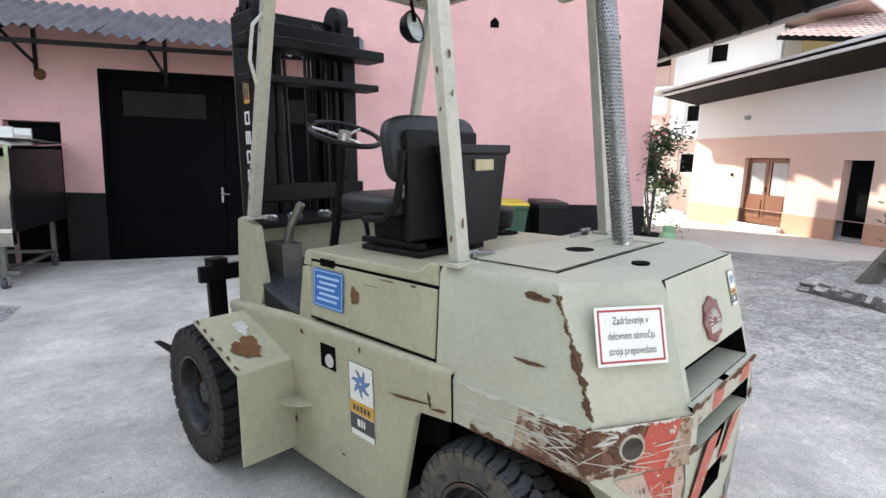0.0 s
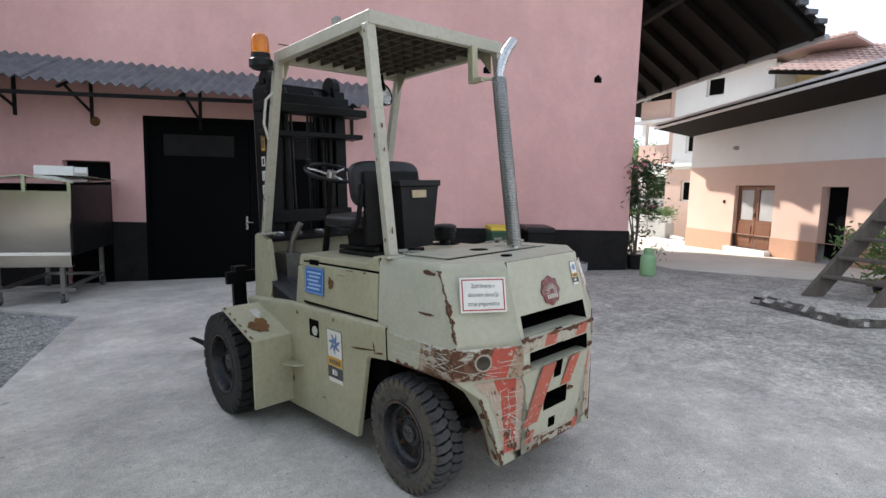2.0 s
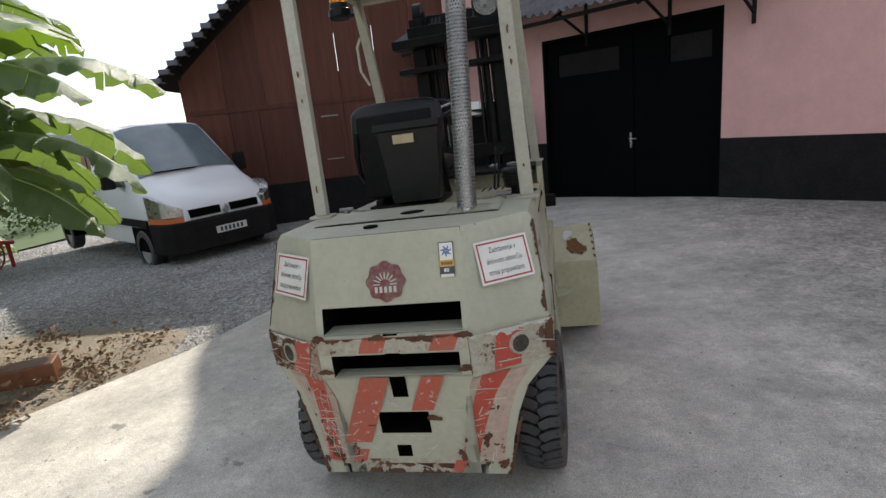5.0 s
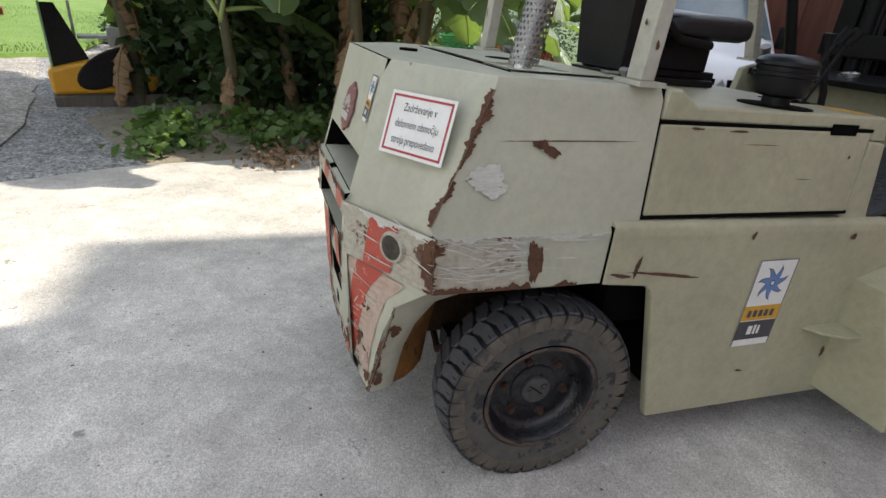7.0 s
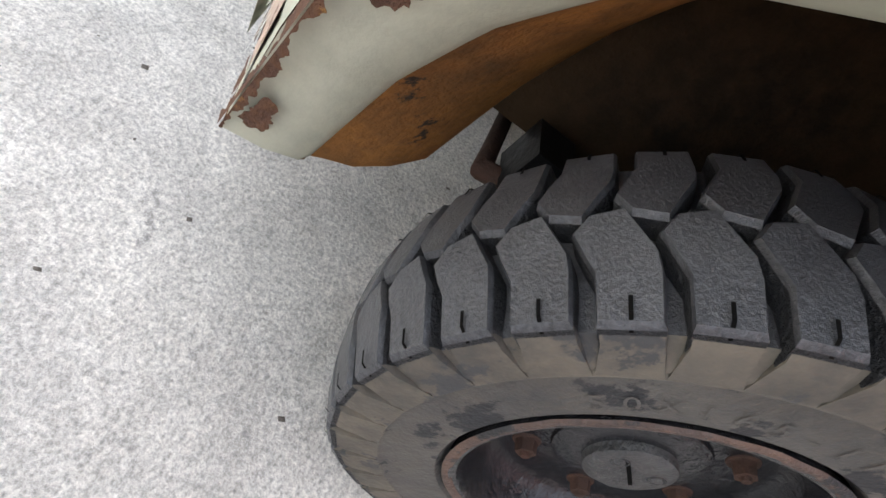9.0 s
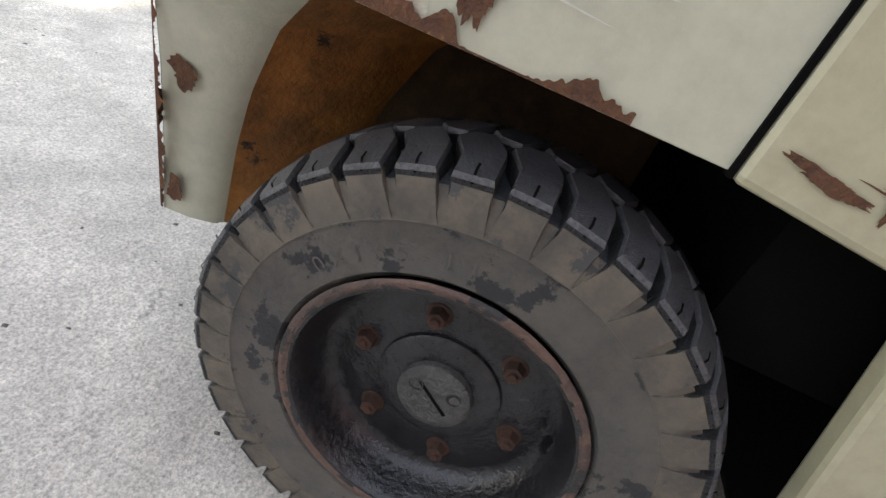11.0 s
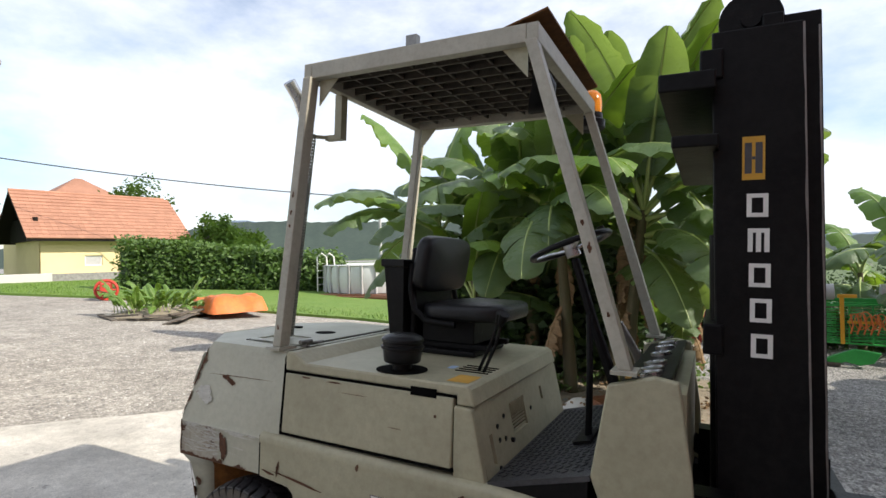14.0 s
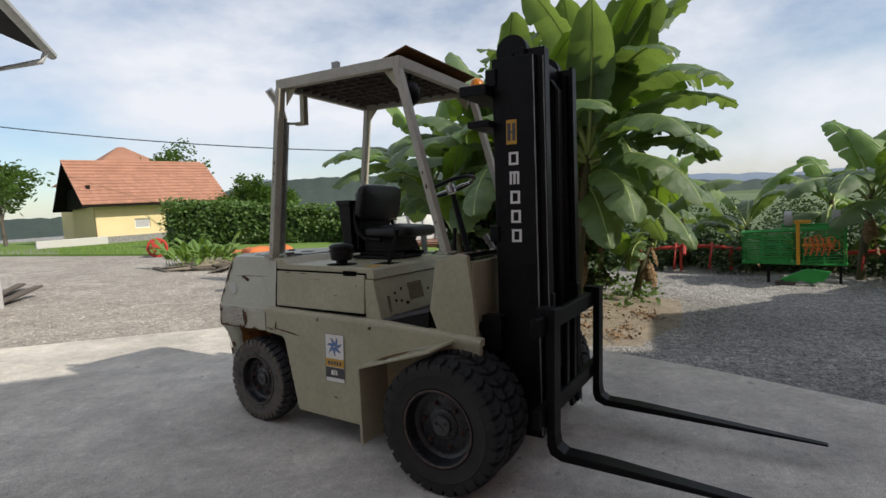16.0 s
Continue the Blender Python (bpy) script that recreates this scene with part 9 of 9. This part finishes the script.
# ---- white van ----
VAN = Matrix(((0.875, 0.485, 0, -10.03), (-0.485, 0.875, 0, 9.37), (0, 0, 1, ground_z(-8.0, 7.8) - 0.03), (0, 0, 0, 1))) @ Matrix.Scale(1.1, 4)
van = thing("van", "white delivery van parked before the barn", "van", VAN)
# paler than the side glass: sky reflection put into the base colour
M_VGLASS = mat("sky_tinted_car_glass", (0.10, 0.14, 0.16), (0.17, 0.21, 0.22), 1.2, 0.05, 0, 0, gloss=1.0)
M_VSIDE = mat("dark_car_glass", (0.02, 0.024, 0.028), (0.03, 0.035, 0.04), 2, 0.06, 0, 0, gloss=0.8)
SEC = [(2.15, 0.42, 2.20, 0.96, 0.80), (2.3, 0.40, 2.30, 0.97, 0.80), (2.8, 0.40, 2.34, 0.97, 0.80), (3.05, 0.40, 2.30, 0.97, 0.80), (3.2, 0.40, 2.20, 0.97, 0.81), (3.6, 0.40, 1.86, 0.97, 0.85), (4.05, 0.40, 1.48, 0.97, 0.88),
       (4.2, 0.40, 1.38, 0.96, 0.88), (4.5, 0.42, 1.28, 0.95, 0.86), (4.75, 0.44, 1.17, 0.92, 0.82), (4.92, 0.50, 1.03, 0.86, 0.76), (5.0, 0.60, 0.86, 0.80, 0.72)]
bm = bmesh.new()
rings = []
for x, zb, zt, w, tw in SEC:
    zmid = min(1.22, zb + (zt - zb) * 0.62)
    half = [(w, zb), (w * 1.02, zb + (zmid - zb) * 0.55), (w * 1.01, zmid), ((w + tw) / 2 + 0.015, zmid + (zt - zmid) * 0.5), (tw, zt - 0.07), (tw - 0.05, zt - 0.02), (tw - 0.15, zt), (tw * 0.4, zt + 0.02)]
    rings.append([(x, -a, b) for a, b in half] + [(x, a, b) for a, b in half[::-1]])
loft(bm, rings)
part("cab", bm, M_VAN, van, "white cab with a sloping bonnet", 50)
bm = bmesh.new()
prof = [(3.10, 2.27), (3.22, 2.185), (3.4, 2.03), (3.6, 1.86), (3.83, 1.665), (4.03, 1.50)]
loft(bm, [[(x + 0.02, y * (0.73 + 0.10 * (2.27 - z) / 0.77), z + 0.055 - 0.075 * y ** 4) for y in (-1, -0.85, -0.5, 0, 0.5, 0.85, 1)] for x, z in prof], caps=False, closed=False)
part("windscreen", bm, M_VGLASS, van, "glossy windscreen with the sky's reflection put into its colour", 60)
M_TANCOVER = mat("tan_load_cover", (0.42, 0.27, 0.19), (0.36, 0.23, 0.16), 2, 0.8, 0.2)
bm = bmesh.new()
bx(bm, -1.1, 2.05, -0.92, 0.92, 1.12, 1.95)
part("load_cover", bm, M_TANCOVER, van, "tan covered load behind the cab", 0, 0.06)
for y in (-1.0, 0.96):
    boxes("drop_side", M_VAN, van, (-1.15, 2.08, y, y + 0.04, 0.78, 1.14), bevel=0.01)
boxes("bed_frame", M_PLINTH, van, (-1.15, 2.2, -0.95, 0.95, 0.62, 0.78), bevel=0.01)
for s in (1, -1):
    bm = bmesh.new()
    loft(bm, [[(2.42, s * 0.94, 1.36), (3.75, s * 0.94, 1.36), (3.2, s * 0.82, 2.02), (2.42, s * 0.82, 2.02)], [(2.42, s * 0.985, 1.36), (3.75, s * 0.985, 1.36), (3.2, s * 0.875, 2.02), (2.42, s * 0.875, 2.02)]])
    part("side_window", bm, M_VSIDE, van)
    boxes("side_trim", M_PLINTH, van, (2.2, 4.4, s * 0.985, s * 1.015, 0.72, 0.84))
    boxes("door_seam", M_GAP, van, (2.28, 2.295, s * 0.99, s * 1.0, 0.45, 1.95))
    bm = bmesh.new()
    bx(bm, 3.55, 3.70, s * 1.06, s * 1.26, 1.35, 1.68)
    part("mirror", bm, M_PLINTH, van, "", 0, 0.03)
    cols = [(4.48, 1.0, 1.22), (4.66, 0.985, 1.20), (4.84, 0.94, 1.14), (4.97, 0.86, 1.06), (5.05, 0.70, 0.99)]
    bm = bmesh.new()
    loft(bm, [[(x, s * y, 0.87), (x, s * y, zt), (x - 0.15, s * (y - 0.08), zt), (x - 0.15, s * (y - 0.08), 0.87)] for x, y, zt in cols])
    hl = part("headlight", bm, M_CHROME, van, "clear headlight with amber lower part", 0, 0.01)
    bm = bmesh.new()
    loft(bm, [[(x + 0.004, s * (y + 0.004), 0.79), (x + 0.004, s * (y + 0.004), 0.868), (x - 0.15, s * (y - 0.08), 0.868), (x - 0.15, s * (y - 0.08), 0.79)] for x, y, zt in cols])
    part("indicator", bm, M_TARP, hl)
    for x in (0.0, 4.08):
        w = part("wheel", bmesh.new(), M_GREYP, van)
        bm = bmesh.new()
        spin(bm, [(0.06, 0.001), (0.08, 0.1), (0.07, 0.2), (0.09, 0.22)], 28, "y")
        bm.to_mesh(w.data)
        bm.free()
        w.matrix_local = Matrix.Translation((x, s * 0.90, 0.33)) @ pose(0, 0, 0, 0, 0, 0 if s > 0 else 180)
        bm = bmesh.new()
        spin(bm, [(-0.11, 0.2), (-0.11, 0.31), (-0.08, 0.34), (0.08, 0.34), (0.11, 0.31), (0.11, 0.22)], 36, "y")
        part("tyre", bm, M_RUBBER, w, "", 40)
    # near-black boxes paint the shade of the wheel arches
    for x in (0.0, 4.08):
        boxes("wheel_housing", M_GAP, van, (x - 0.40, x + 0.40, s * 0.6, s * 0.992, 0.3, 0.70))
bm = bmesh.new()
ring = [(4.45, -1.01), (4.8, -0.985), (4.99, -0.89), (5.09, -0.7), (5.12, 0), (5.09, 0.7), (4.99, 0.89), (4.8, 0.985), (4.45, 1.01)]
loft(bm, [[(x, y, z) for x, y in ring] for z in (0.30, 0.79)])
bumper = part("bumper", bm, M_PLINTH, van, "dark grey plastic bumper", 0, 0.03)
boxes("grille", M_GAP, van, (4.9, 5.035, -0.58, -0.09, 0.83, 0.95), (4.9, 5.035, 0.09, 0.58, 0.83, 0.95))
bm = bmesh.new()
loft(bm, [[(5.035, 0, 0.96), (5.035, 0.07, 0.87), (5.035, 0, 0.78), (5.035, -0.07, 0.87)], [(5.05, 0, 0.94), (5.05, 0.05, 0.87), (5.05, 0, 0.80), (5.05, -0.05, 0.87)]])
part("badge", bm, M_CHROME, van)
plt = boxes("number_plate", M_WHITE, van, (5.115, 5.13, -0.26, 0.26, 0.52, 0.63))
boxes("plate_bars", M_INK, plt, *[(5.13, 5.133, -0.2 + k * 0.07, -0.16 + k * 0.07, 0.54, 0.61) for k in range(6)])
boxes("wiper", M_GAP, van, (4.06, 4.08, -0.6, 0.1, 1.53, 1.55))

# ---- things along the house ----
def wheelie_bin(x, y, rz, body, lid, label):
    b = thing("wheelie_bin", label, "bin", pose(x, y, ground_z(x, y), 0, 0, rz) @ Matrix.Scale(0.9, 4), "bins by the wall")
    bm = bmesh.new()
    loft(bm, [[(-0.22, -0.25, 0.06), (0.22, -0.25, 0.06), (0.22, 0.22, 0.06), (-0.22, 0.22, 0.06)], [(-0.28, -0.34, 0.92), (0.28, -0.34, 0.92), (0.28, 0.30, 0.92), (-0.28, 0.30, 0.92)], [(-0.30, -0.36, 0.93), (0.30, -0.36, 0.93), (0.30, 0.32, 0.93), (-0.30, 0.32, 0.93)], [(-0.30, -0.36, 0.98), (0.30, -0.36, 0.98), (0.30, 0.32, 0.98), (-0.30, 0.32, 0.98)]])
    part("bin_body", bm, body, b, "", 0, 0.02)
    bm = bmesh.new()
    loft(bm, [[(-0.31, -0.37, 0.985), (0.31, -0.37, 0.985), (0.31, 0.36, 0.985), (-0.31, 0.36, 0.985)], [(-0.29, -0.33, 1.05), (0.29, -0.33, 1.05), (0.29, 0.34, 1.08), (-0.29, 0.34, 1.08)]])
    part("lid", bm, lid, b, "", 0, 0.02)
    for s in (-1, 1):
        bm = bmesh.new()
        cyl(bm, (s * 0.24, 0.24, 0.1), (s * 0.29, 0.24, 0.1), 0.1, seg=20)
        part("bin_wheel", bm, M_RUBBER, b)
    bm = bmesh.new()
    tube(bm, [(-0.26, 0.34, 0.98), (-0.26, 0.42, 1.0), (0.26, 0.42, 1.0), (0.26, 0.34, 0.98)], 0.016, 8)
    part("handle", bm, body, b)


wheelie_bin(5.55, 5.15, -36.5, M_BINGREEN, M_BINYEL, "dark green wheelie bin with yellow lid")
wheelie_bin(6.12, 4.74, -36.5, M_PLASTIC, M_PLASTIC, "black wheelie bin against the dark plinth")
bm = bmesh.new()
bx(bm, -0.22, 0.22, -0.13, 0.13, 0, 0.04)
for s in (-1, 1):
    bx(bm, s * 0.22, s * 0.20, -0.13, 0.13, 0.04, 0.2)
    bx(bm, -0.2, 0.2, s * 0.13, s * 0.115, 0.04, 0.18)
solo("crate", bm, M_GREYP, "grey crate on the ground by the wall", "crate", "", "", 0, 0.005, pose(7.05, 4.45, ground_z(7.05, 4.45), 0, 0, -30))
bm = bmesh.new()
bx(bm, -0.12, 0.12, -0.09, 0.09, 0, 0.24)
solo("can", bm, M_PLASTIC, "black can beside the crate", "can", "", "", 0, 0.03, pose(7.12, 4.56, ground_z(7.05, 4.45) + 0.04, 0, 0, -30))
gas = thing("gas_cylinder", "small pale green gas cylinder standing on the concrete", "gas cylinder", pose(7.62, 3.18, ground_z(7.62, 3.18)) @ Matrix.Scale(0.95, 4))
bm = bmesh.new()
spin(bm, [(0.0, 0.11), (0.02, 0.15), (0.05, 0.155), (0.36, 0.155), (0.42, 0.13), (0.46, 0.06), (0.48, 0.03), (0.5, 0.001)], 28, "z")
part("tank", bm, M_GASGREEN, gas, "", 40)
bm = bmesh.new()
spin(bm, [(0.44, 0.10), (0.56, 0.10), (0.56, 0.092), (0.44, 0.092)], 20, "z")
part("collar", bm, M_GASGREEN, gas)
boxes("valve", M_STEEL, gas, (-0.03, 0.03, -0.03, 0.03, 0.48, 0.55))


def potted(x, y, h, r, seed, label, pot_mat, flowers=0, category="potted plant", z0=None, pot=None, low=0.4, leaf=M_HEDGE, tufts=26):
    z0 = ground_z(x, y) if z0 is None else z0
    ph, pr = pot or (h * 0.3, r * 0.6)
    p = thing("potted_plant", label, category, Matrix.Translation((x, y, z0)))
    bm = bmesh.new()
    spin(bm, [(0, 0.001), (0, pr * 0.68), (ph * 0.93, pr * 0.92), (ph * 0.95, pr), (ph, pr), (ph, pr * 0.85), (ph * 0.9, 0.001)], 20, "z")
    part("pot", bm, pot_mat, p, "", 40)
    rnd = random.Random(seed)
    vs, fs, fv, ff = [], [], [], []
    for k in range(tufts):
        e = Vector((rnd.gauss(0, 0.5) * r, rnd.gauss(0, 0.5) * r, h * rnd.uniform(low, 1.0)))
        for q in range(36):
            c = e + Vector((rnd.gauss(0, 1), rnd.gauss(0, 1), rnd.gauss(0, 1))) * 0.11
            u = Vector((rnd.gauss(0, 1), rnd.gauss(0, 1), rnd.gauss(0, 1))).normalized()
            v = u.orthogonal().normalized()
            L_, F_ = (fv, ff) if rnd.random() < flowers else (vs, fs)
            i = len(L_)
            L_ += [c - u * 0.06, c + v * 0.02, c + u * 0.06, c - v * 0.02]
            F_.append((i, i + 1, i + 2, i + 3))
    for nm, V_, F_, m_ in (("foliage", vs, fs, leaf), ("blossom", fv, ff, M_FLOWER)):
        if F_:
            me = bpy.data.meshes.new(nm)
            me.from_pydata(V_, [], F_)
            me.materials.append(m_)
            new(nm, me).parent = p
    for k in range(5):
        bm = bmesh.new()
        tube(bm, [(0, 0, ph * 0.85), (rnd.gauss(0, .25) * r, rnd.gauss(0, .25) * r, h * 0.6), (rnd.gauss(0, .4) * r, rnd.gauss(0, .4) * r, h * 0.9)], [0.02, 0.014, 0.008], 5)
        part("stem", bm, M_OLDWOOD, p)


potted(8.42, 3.86, 2.25, 0.36, 1, "tall oleander with magenta blossoms in a dark pot", M_PLINTH, 0.07, pot=(0.3, 0.2), low=0.52, leaf=M_SHRUB, tufts=46)
potted(8.5, 3.95, 0.9, 0.4, 4, "low spreading plant in a dark pot at the house corner", M_PLINTH, 0, pot=(0.22, 0.15), low=0.35, leaf=M_SHRUB, tufts=7)
potted(7.45, -0.55, 0.95, 0.55, 2, "leafy plant in a dark round pot", M_PLASTIC)
potted(8.9, -1.5, 1.1, 0.5, 3, "green potted plant behind the wooden steps", M_PLASTIC)
for i, (x, d) in enumerate(((-1.2, -0.8), (-0.72, -0.85), (-0.2, -0.9), (0.5, -0.8), (0.85, -0.75))):
    w = NB @ Vector((x, d, 0.22))
    potted(w.x, w.y, 0.5, 0.26, 20 + i, "small plant in a pale pot on the stone planter", M_WHITEW, z0=w.z, pot=(0.3, 0.22), low=0.55, tufts=10)
for i in range(9):
    stone("garden_rock", 18.0 + 0.22 * i, 6.9 + 0.16 * i, 0.16, 0.13, 0.12, 740 + i, M_PALESTONE, "pale round rock beside the drive", "rock", "pale rocks by the drive")
bm = bmesh.new()
spin(bm, [(0, 0.001), (0, 0.25), (0.03, 0.27), (0.25, 0.28), (0.28, 0.29), (0.31, 0.28), (0.5, 0.28), (0.53, 0.29), (0.56, 0.28), (0.78, 0.26), (0.80, 0.2), (0.80, 0.001)], 28, "z")
solo("barrel", bm, M_BARREL, "rust-red metal barrel standing by the barn", "barrel", "", "", 40, 0, pose(-2.75, 9.35, ground_z(-2.75, 9.35)))

# inox cart
CART = pose(-1.42, 8.45, ground_z(-1.4, 8.5), 0, 0, -28) @ Matrix.Scale(1.22, 4)
cart = thing("inox_cart", "stainless steel bin cart on castors beside the side door", "cart", CART)
bm = bmesh.new()
plate(bm, -0.46, 0.46, 0.62, 1.42, [], lambda u, v, d: (u * (1.08 - 0.10 * (1.42 - v)), -0.02 + (1.42 - v) * 0.06, v))
loft(bm, [[(-0.50, -0.02, 1.42), (0.50, -0.02, 1.42), (0.44, 0.02, 0.62), (-0.44, 0.02, 0.62)], [(-0.50, -0.005, 1.42), (0.50, -0.005, 1.42), (0.44, 0.03, 0.62), (-0.44, 0.03, 0.62)]])
part("front_panel", bm, M_INOX, cart, "dented reflective front panel")
for b in ((0.46, 0.49, 0.0, 1.45, 0.62, 1.50), (-0.49, -0.46, 0.0, 1.45, 0.62, 1.50), (-0.459, 0.459, 1.42, 1.45, 0.62, 1.50)):
    boxes("side_panel", M_PLASTIC, cart, b, label="dark side panel")
bm = bmesh.new()
loft(bm, [[(-0.55, -0.08, 1.52), (0.0, -0.08, 1.60), (0.55, -0.08, 1.52), (0.55, 1.5, 1.56), (0.0, 1.5, 1.64), (-0.55, 1.5, 1.56)], [(-0.55, -0.08, 1.535), (0.0, -0.08, 1.615), (0.55, -0.08, 1.535), (0.55, 1.5, 1.575), (0.0, 1.5, 1.655), (-0.55, 1.5, 1.575)]])
part("lid", bm, M_INOX, cart)
for b in ((-0.50, -0.46, -0.03, 0.01, 1.40, 1.54), (-0.02, 0.02, -0.03, 0.01, 1.40, 1.6), (0.46, 0.50, -0.03, 0.01, 1.40, 1.54)):
    boxes("rim_post", M_INOX, cart, b)
boxes("lower_trough", M_INOX, cart, (-0.48, 0.48, -0.06, 0.05, 0.48, 0.64), (-0.46, -0.38, -0.05, 0.03, 0.30, 0.48), bevel=0.01)
for x in (-0.34, 0.36):
    for y in (0.0, 1.35):
        boxes("leg", M_STEEL, cart, (x - 0.025, x + 0.025, y - 0.025, y + 0.025, 0.14, 0.62))
        bm = bmesh.new()
        cyl(bm, (x - 0.02, y, 0.065), (x + 0.02, y, 0.065), 0.065, seg=20)
        part("castor", bm, M_RUBBER, cart)
        boxes("castor_fork", M_CHROME, cart, (x - 0.03, x - 0.022, y - 0.03, y + 0.03, 0.05, 0.15), (x + 0.022, x + 0.03, y - 0.03, y + 0.03, 0.05, 0.15))
boxes("cross_rail", M_STEEL, cart, (-0.42, 0.50, -0.02, 0.02, 0.17, 0.21), (-0.36, 0.38, 1.33, 1.37, 0.17, 0.21), (-0.36, -0.32, 0.02, 1.33, 0.17, 0.21), (0.34, 0.38, 0.02, 1.33, 0.17, 0.21))
boxes("top_tray", M_WHITE, cart, (-0.1, 0.35, 0.5, 1.0, 1.62, 1.66), (-0.1, 0.35, 0.5, 0.53, 1.66, 1.74), (-0.1, 0.35, 0.97, 1.0, 1.66, 1.74))

# wooden steps, stone edging
ST = Vector((0.62, -0.785, 0))
SW = Vector((0.425, 0.905, 0)).normalized()
base = Vector((6.06, -0.08, ground_z(6.06, -0.08) + 0.13))
steps_ob = thing("wooden_steps", "weathered open wooden steps leaning up", "steps")
rise = 3.9
for s in (-0.42, 0.42):
    bm = bmesh.new()
    a = base + SW * s
    b = a + ST * 2.6 + Vector((0, 0, rise))
    up = Vector((0, 0, 1)).cross(SW).normalized()
    q = [Vector((0, 0, 0)), Vector((ST.x, ST.y, 0)) * 0.26, ]
    loft(bm, [[a + SW * 0.03, a + SW * -0.03, a + SW * -0.03 + ST * 0.24, a + SW * 0.03 + ST * 0.24], [b + SW * 0.03, b + SW * -0.03, b + SW * -0.03 + ST * 0.24, b + SW * 0.03 + ST * 0.24]])
    part("stringer", bm, M_OLDWOOD, steps_ob, "", 0, 0.006)
for k in range(1, 15):
    f = k / 15
    c = base + ST * (2.6 * f + 0.13) + Vector((0, 0, rise * f))
    bm = bmesh.new()
    loft(bm, [[c + SW * 0.44 - ST * 0.12, c + SW * 0.44 + ST * 0.12, c - SW * 0.44 + ST * 0.12, c - SW * 0.44 - ST * 0.12], [c + SW * 0.44 - ST * 0.12 + Vector((0, 0, .035)), c + SW * 0.44 + ST * 0.12 + Vector((0, 0, .035)), c - SW * 0.44 + ST * 0.12 + Vector((0, 0, .035)), c - SW * 0.44 - ST * 0.12 + Vector((0, 0, .035))]])
    part("tread", bm, M_OLDWOOD, steps_ob, "", 0, 0.005)
bm = bmesh.new()
rim3 = []
for (x0, y0), (x1, y1) in zip(*(lambda q: (q, q[1:] + q[:1]))([(5.95, 0.86), (5.05, -0.42), (6.4, -1.7), (9.5, -1.4), (8.6, 0.7)])):
    n = max(2, int(math.hypot(x1 - x0, y1 - y0) / 0.06))
    rim3 += [(x0 + (x1 - x0) * k / n, y0 + (y1 - y0) * k / n) for k in range(n)]
rings = []
for lift, shrink, rough in ((-0.03, 0.0, 0.04), (0.02, 0.0, 0.07), (0.06, 0.02, 0.08), (0.10, 0.05, 0.08), (0.13, 0.10, 0.06), (0.135, 0.2, 0.02)):
    ring = []
    for x, y in rim3:
        d = Vector((7.3 - x, -0.3 - y, 0)).normalized()
        o = shrink + rough * noise.noise((x * 5, y * 5, lift * 40)) + 0.5 * rough * noise.noise((x * 17, y * 17, lift * 60))
        ring.append((x + d.x * o, y + d.y * o, ground_z(x, y) + lift + 0.012 * noise.noise((x * 9, y * 9, 4)) * (lift > 0)))
    rings.append(ring)
loft(bm, rings)
slab_ = solo("step_slab", bm, M_CONC, "raised concrete slab with a broken dark edge under the wooden steps", "concrete slab", "", "structure", 40)
slab_.data.materials.append(mat("broken_dark_concrete", (0.20, 0.185, 0.165), (0.10, 0.094, 0.085), 9, 0.95, 0.8, 0, (0.05, 0.047, 0.043), 45, 0.7, (0.30, 0.28, 0.25), 0.60, 38, world_space=True, gloss=0.15))
for p in slab_.data.polygons:
    p.material_index = 1 if p.normal.z < 0.75 else 0
bm = bmesh.new()
pts = [(9.0, 3.3), (9.6, -3.0), (12.2, -2.5), (16.6, 5.2), (22.0, 12.0), (18.0, 16.0), (11.0, 6.3)]
loft(bm, [[(x, y, ground_z(x, y) - 0.02) for x, y in pts], [(x, y, ground_z(x, y) + 0.012) for x, y in pts]])
solo("road", bm, M_DRIVE, "pale concrete drive by the annex", "concrete drive", "", "structure")

# shed with a gutter at the far side
SHED = Matrix(((0.58, -0.81, 0, -2.0), (0.81, 0.58, 0, -7.66), (0, 0, 1, 0), (0, 0, 0, 1)))
shed = thing("shed", "dark-roofed shed with a grey gutter and downpipe", "shed", SHED)
boxes("shed_wall", M_WHITEW, shed, (0.7, 4.0, -5.0, -1.1, -0.3, 4.7))
bm = bmesh.new()
loft(bm, [[(0.0, -0.05, 4.86), (4.2, -0.05, 4.86), (4.2, -5.2, 7.4), (0.0, -5.2, 7.4)], [(0.0, -0.05, 5.0), (4.2, -0.05, 5.0), (4.2, -5.2, 7.56), (0.0, -5.2, 7.56)]])
part("shed_roof", bm, M_ROOFDK, shed)
bm = bmesh.new()
tube(bm, [(-0.12, 0.03, 4.86), (4.2, 0.03, 4.86)], 0.085, 10)
part("gutter", bm, M_GREYP, shed)
bm = bmesh.new()
tube(bm, [(0.3, 0.02, 4.80), (0.34, -0.05, 4.62), (0.64, -1.02, 4.28), (0.64, -1.04, -0.2)], 0.05, 8)
part("downpipe", bm, M_GREYP, shed)
# old boards at the edge of the gravel
pile = thing("board_pile", "old brown boards piled at the gravel edge", "boards", pose(-1.15, -8.6, ground_z(-1.15, -8.6), 0, 0, 40))
for i in range(5):
    b = boxes("board", M_OLDWOOD, pile, (-0.9, 0.7, -0.07, 0.07, 0, 0.03))
    b.matrix_local = pose(0.06 * i, -0.25 + 0.13 * i, 0.02 + 0.06 * (i % 3), 0, 6 + 3 * (i % 2), 8 * (i % 3) - 8)
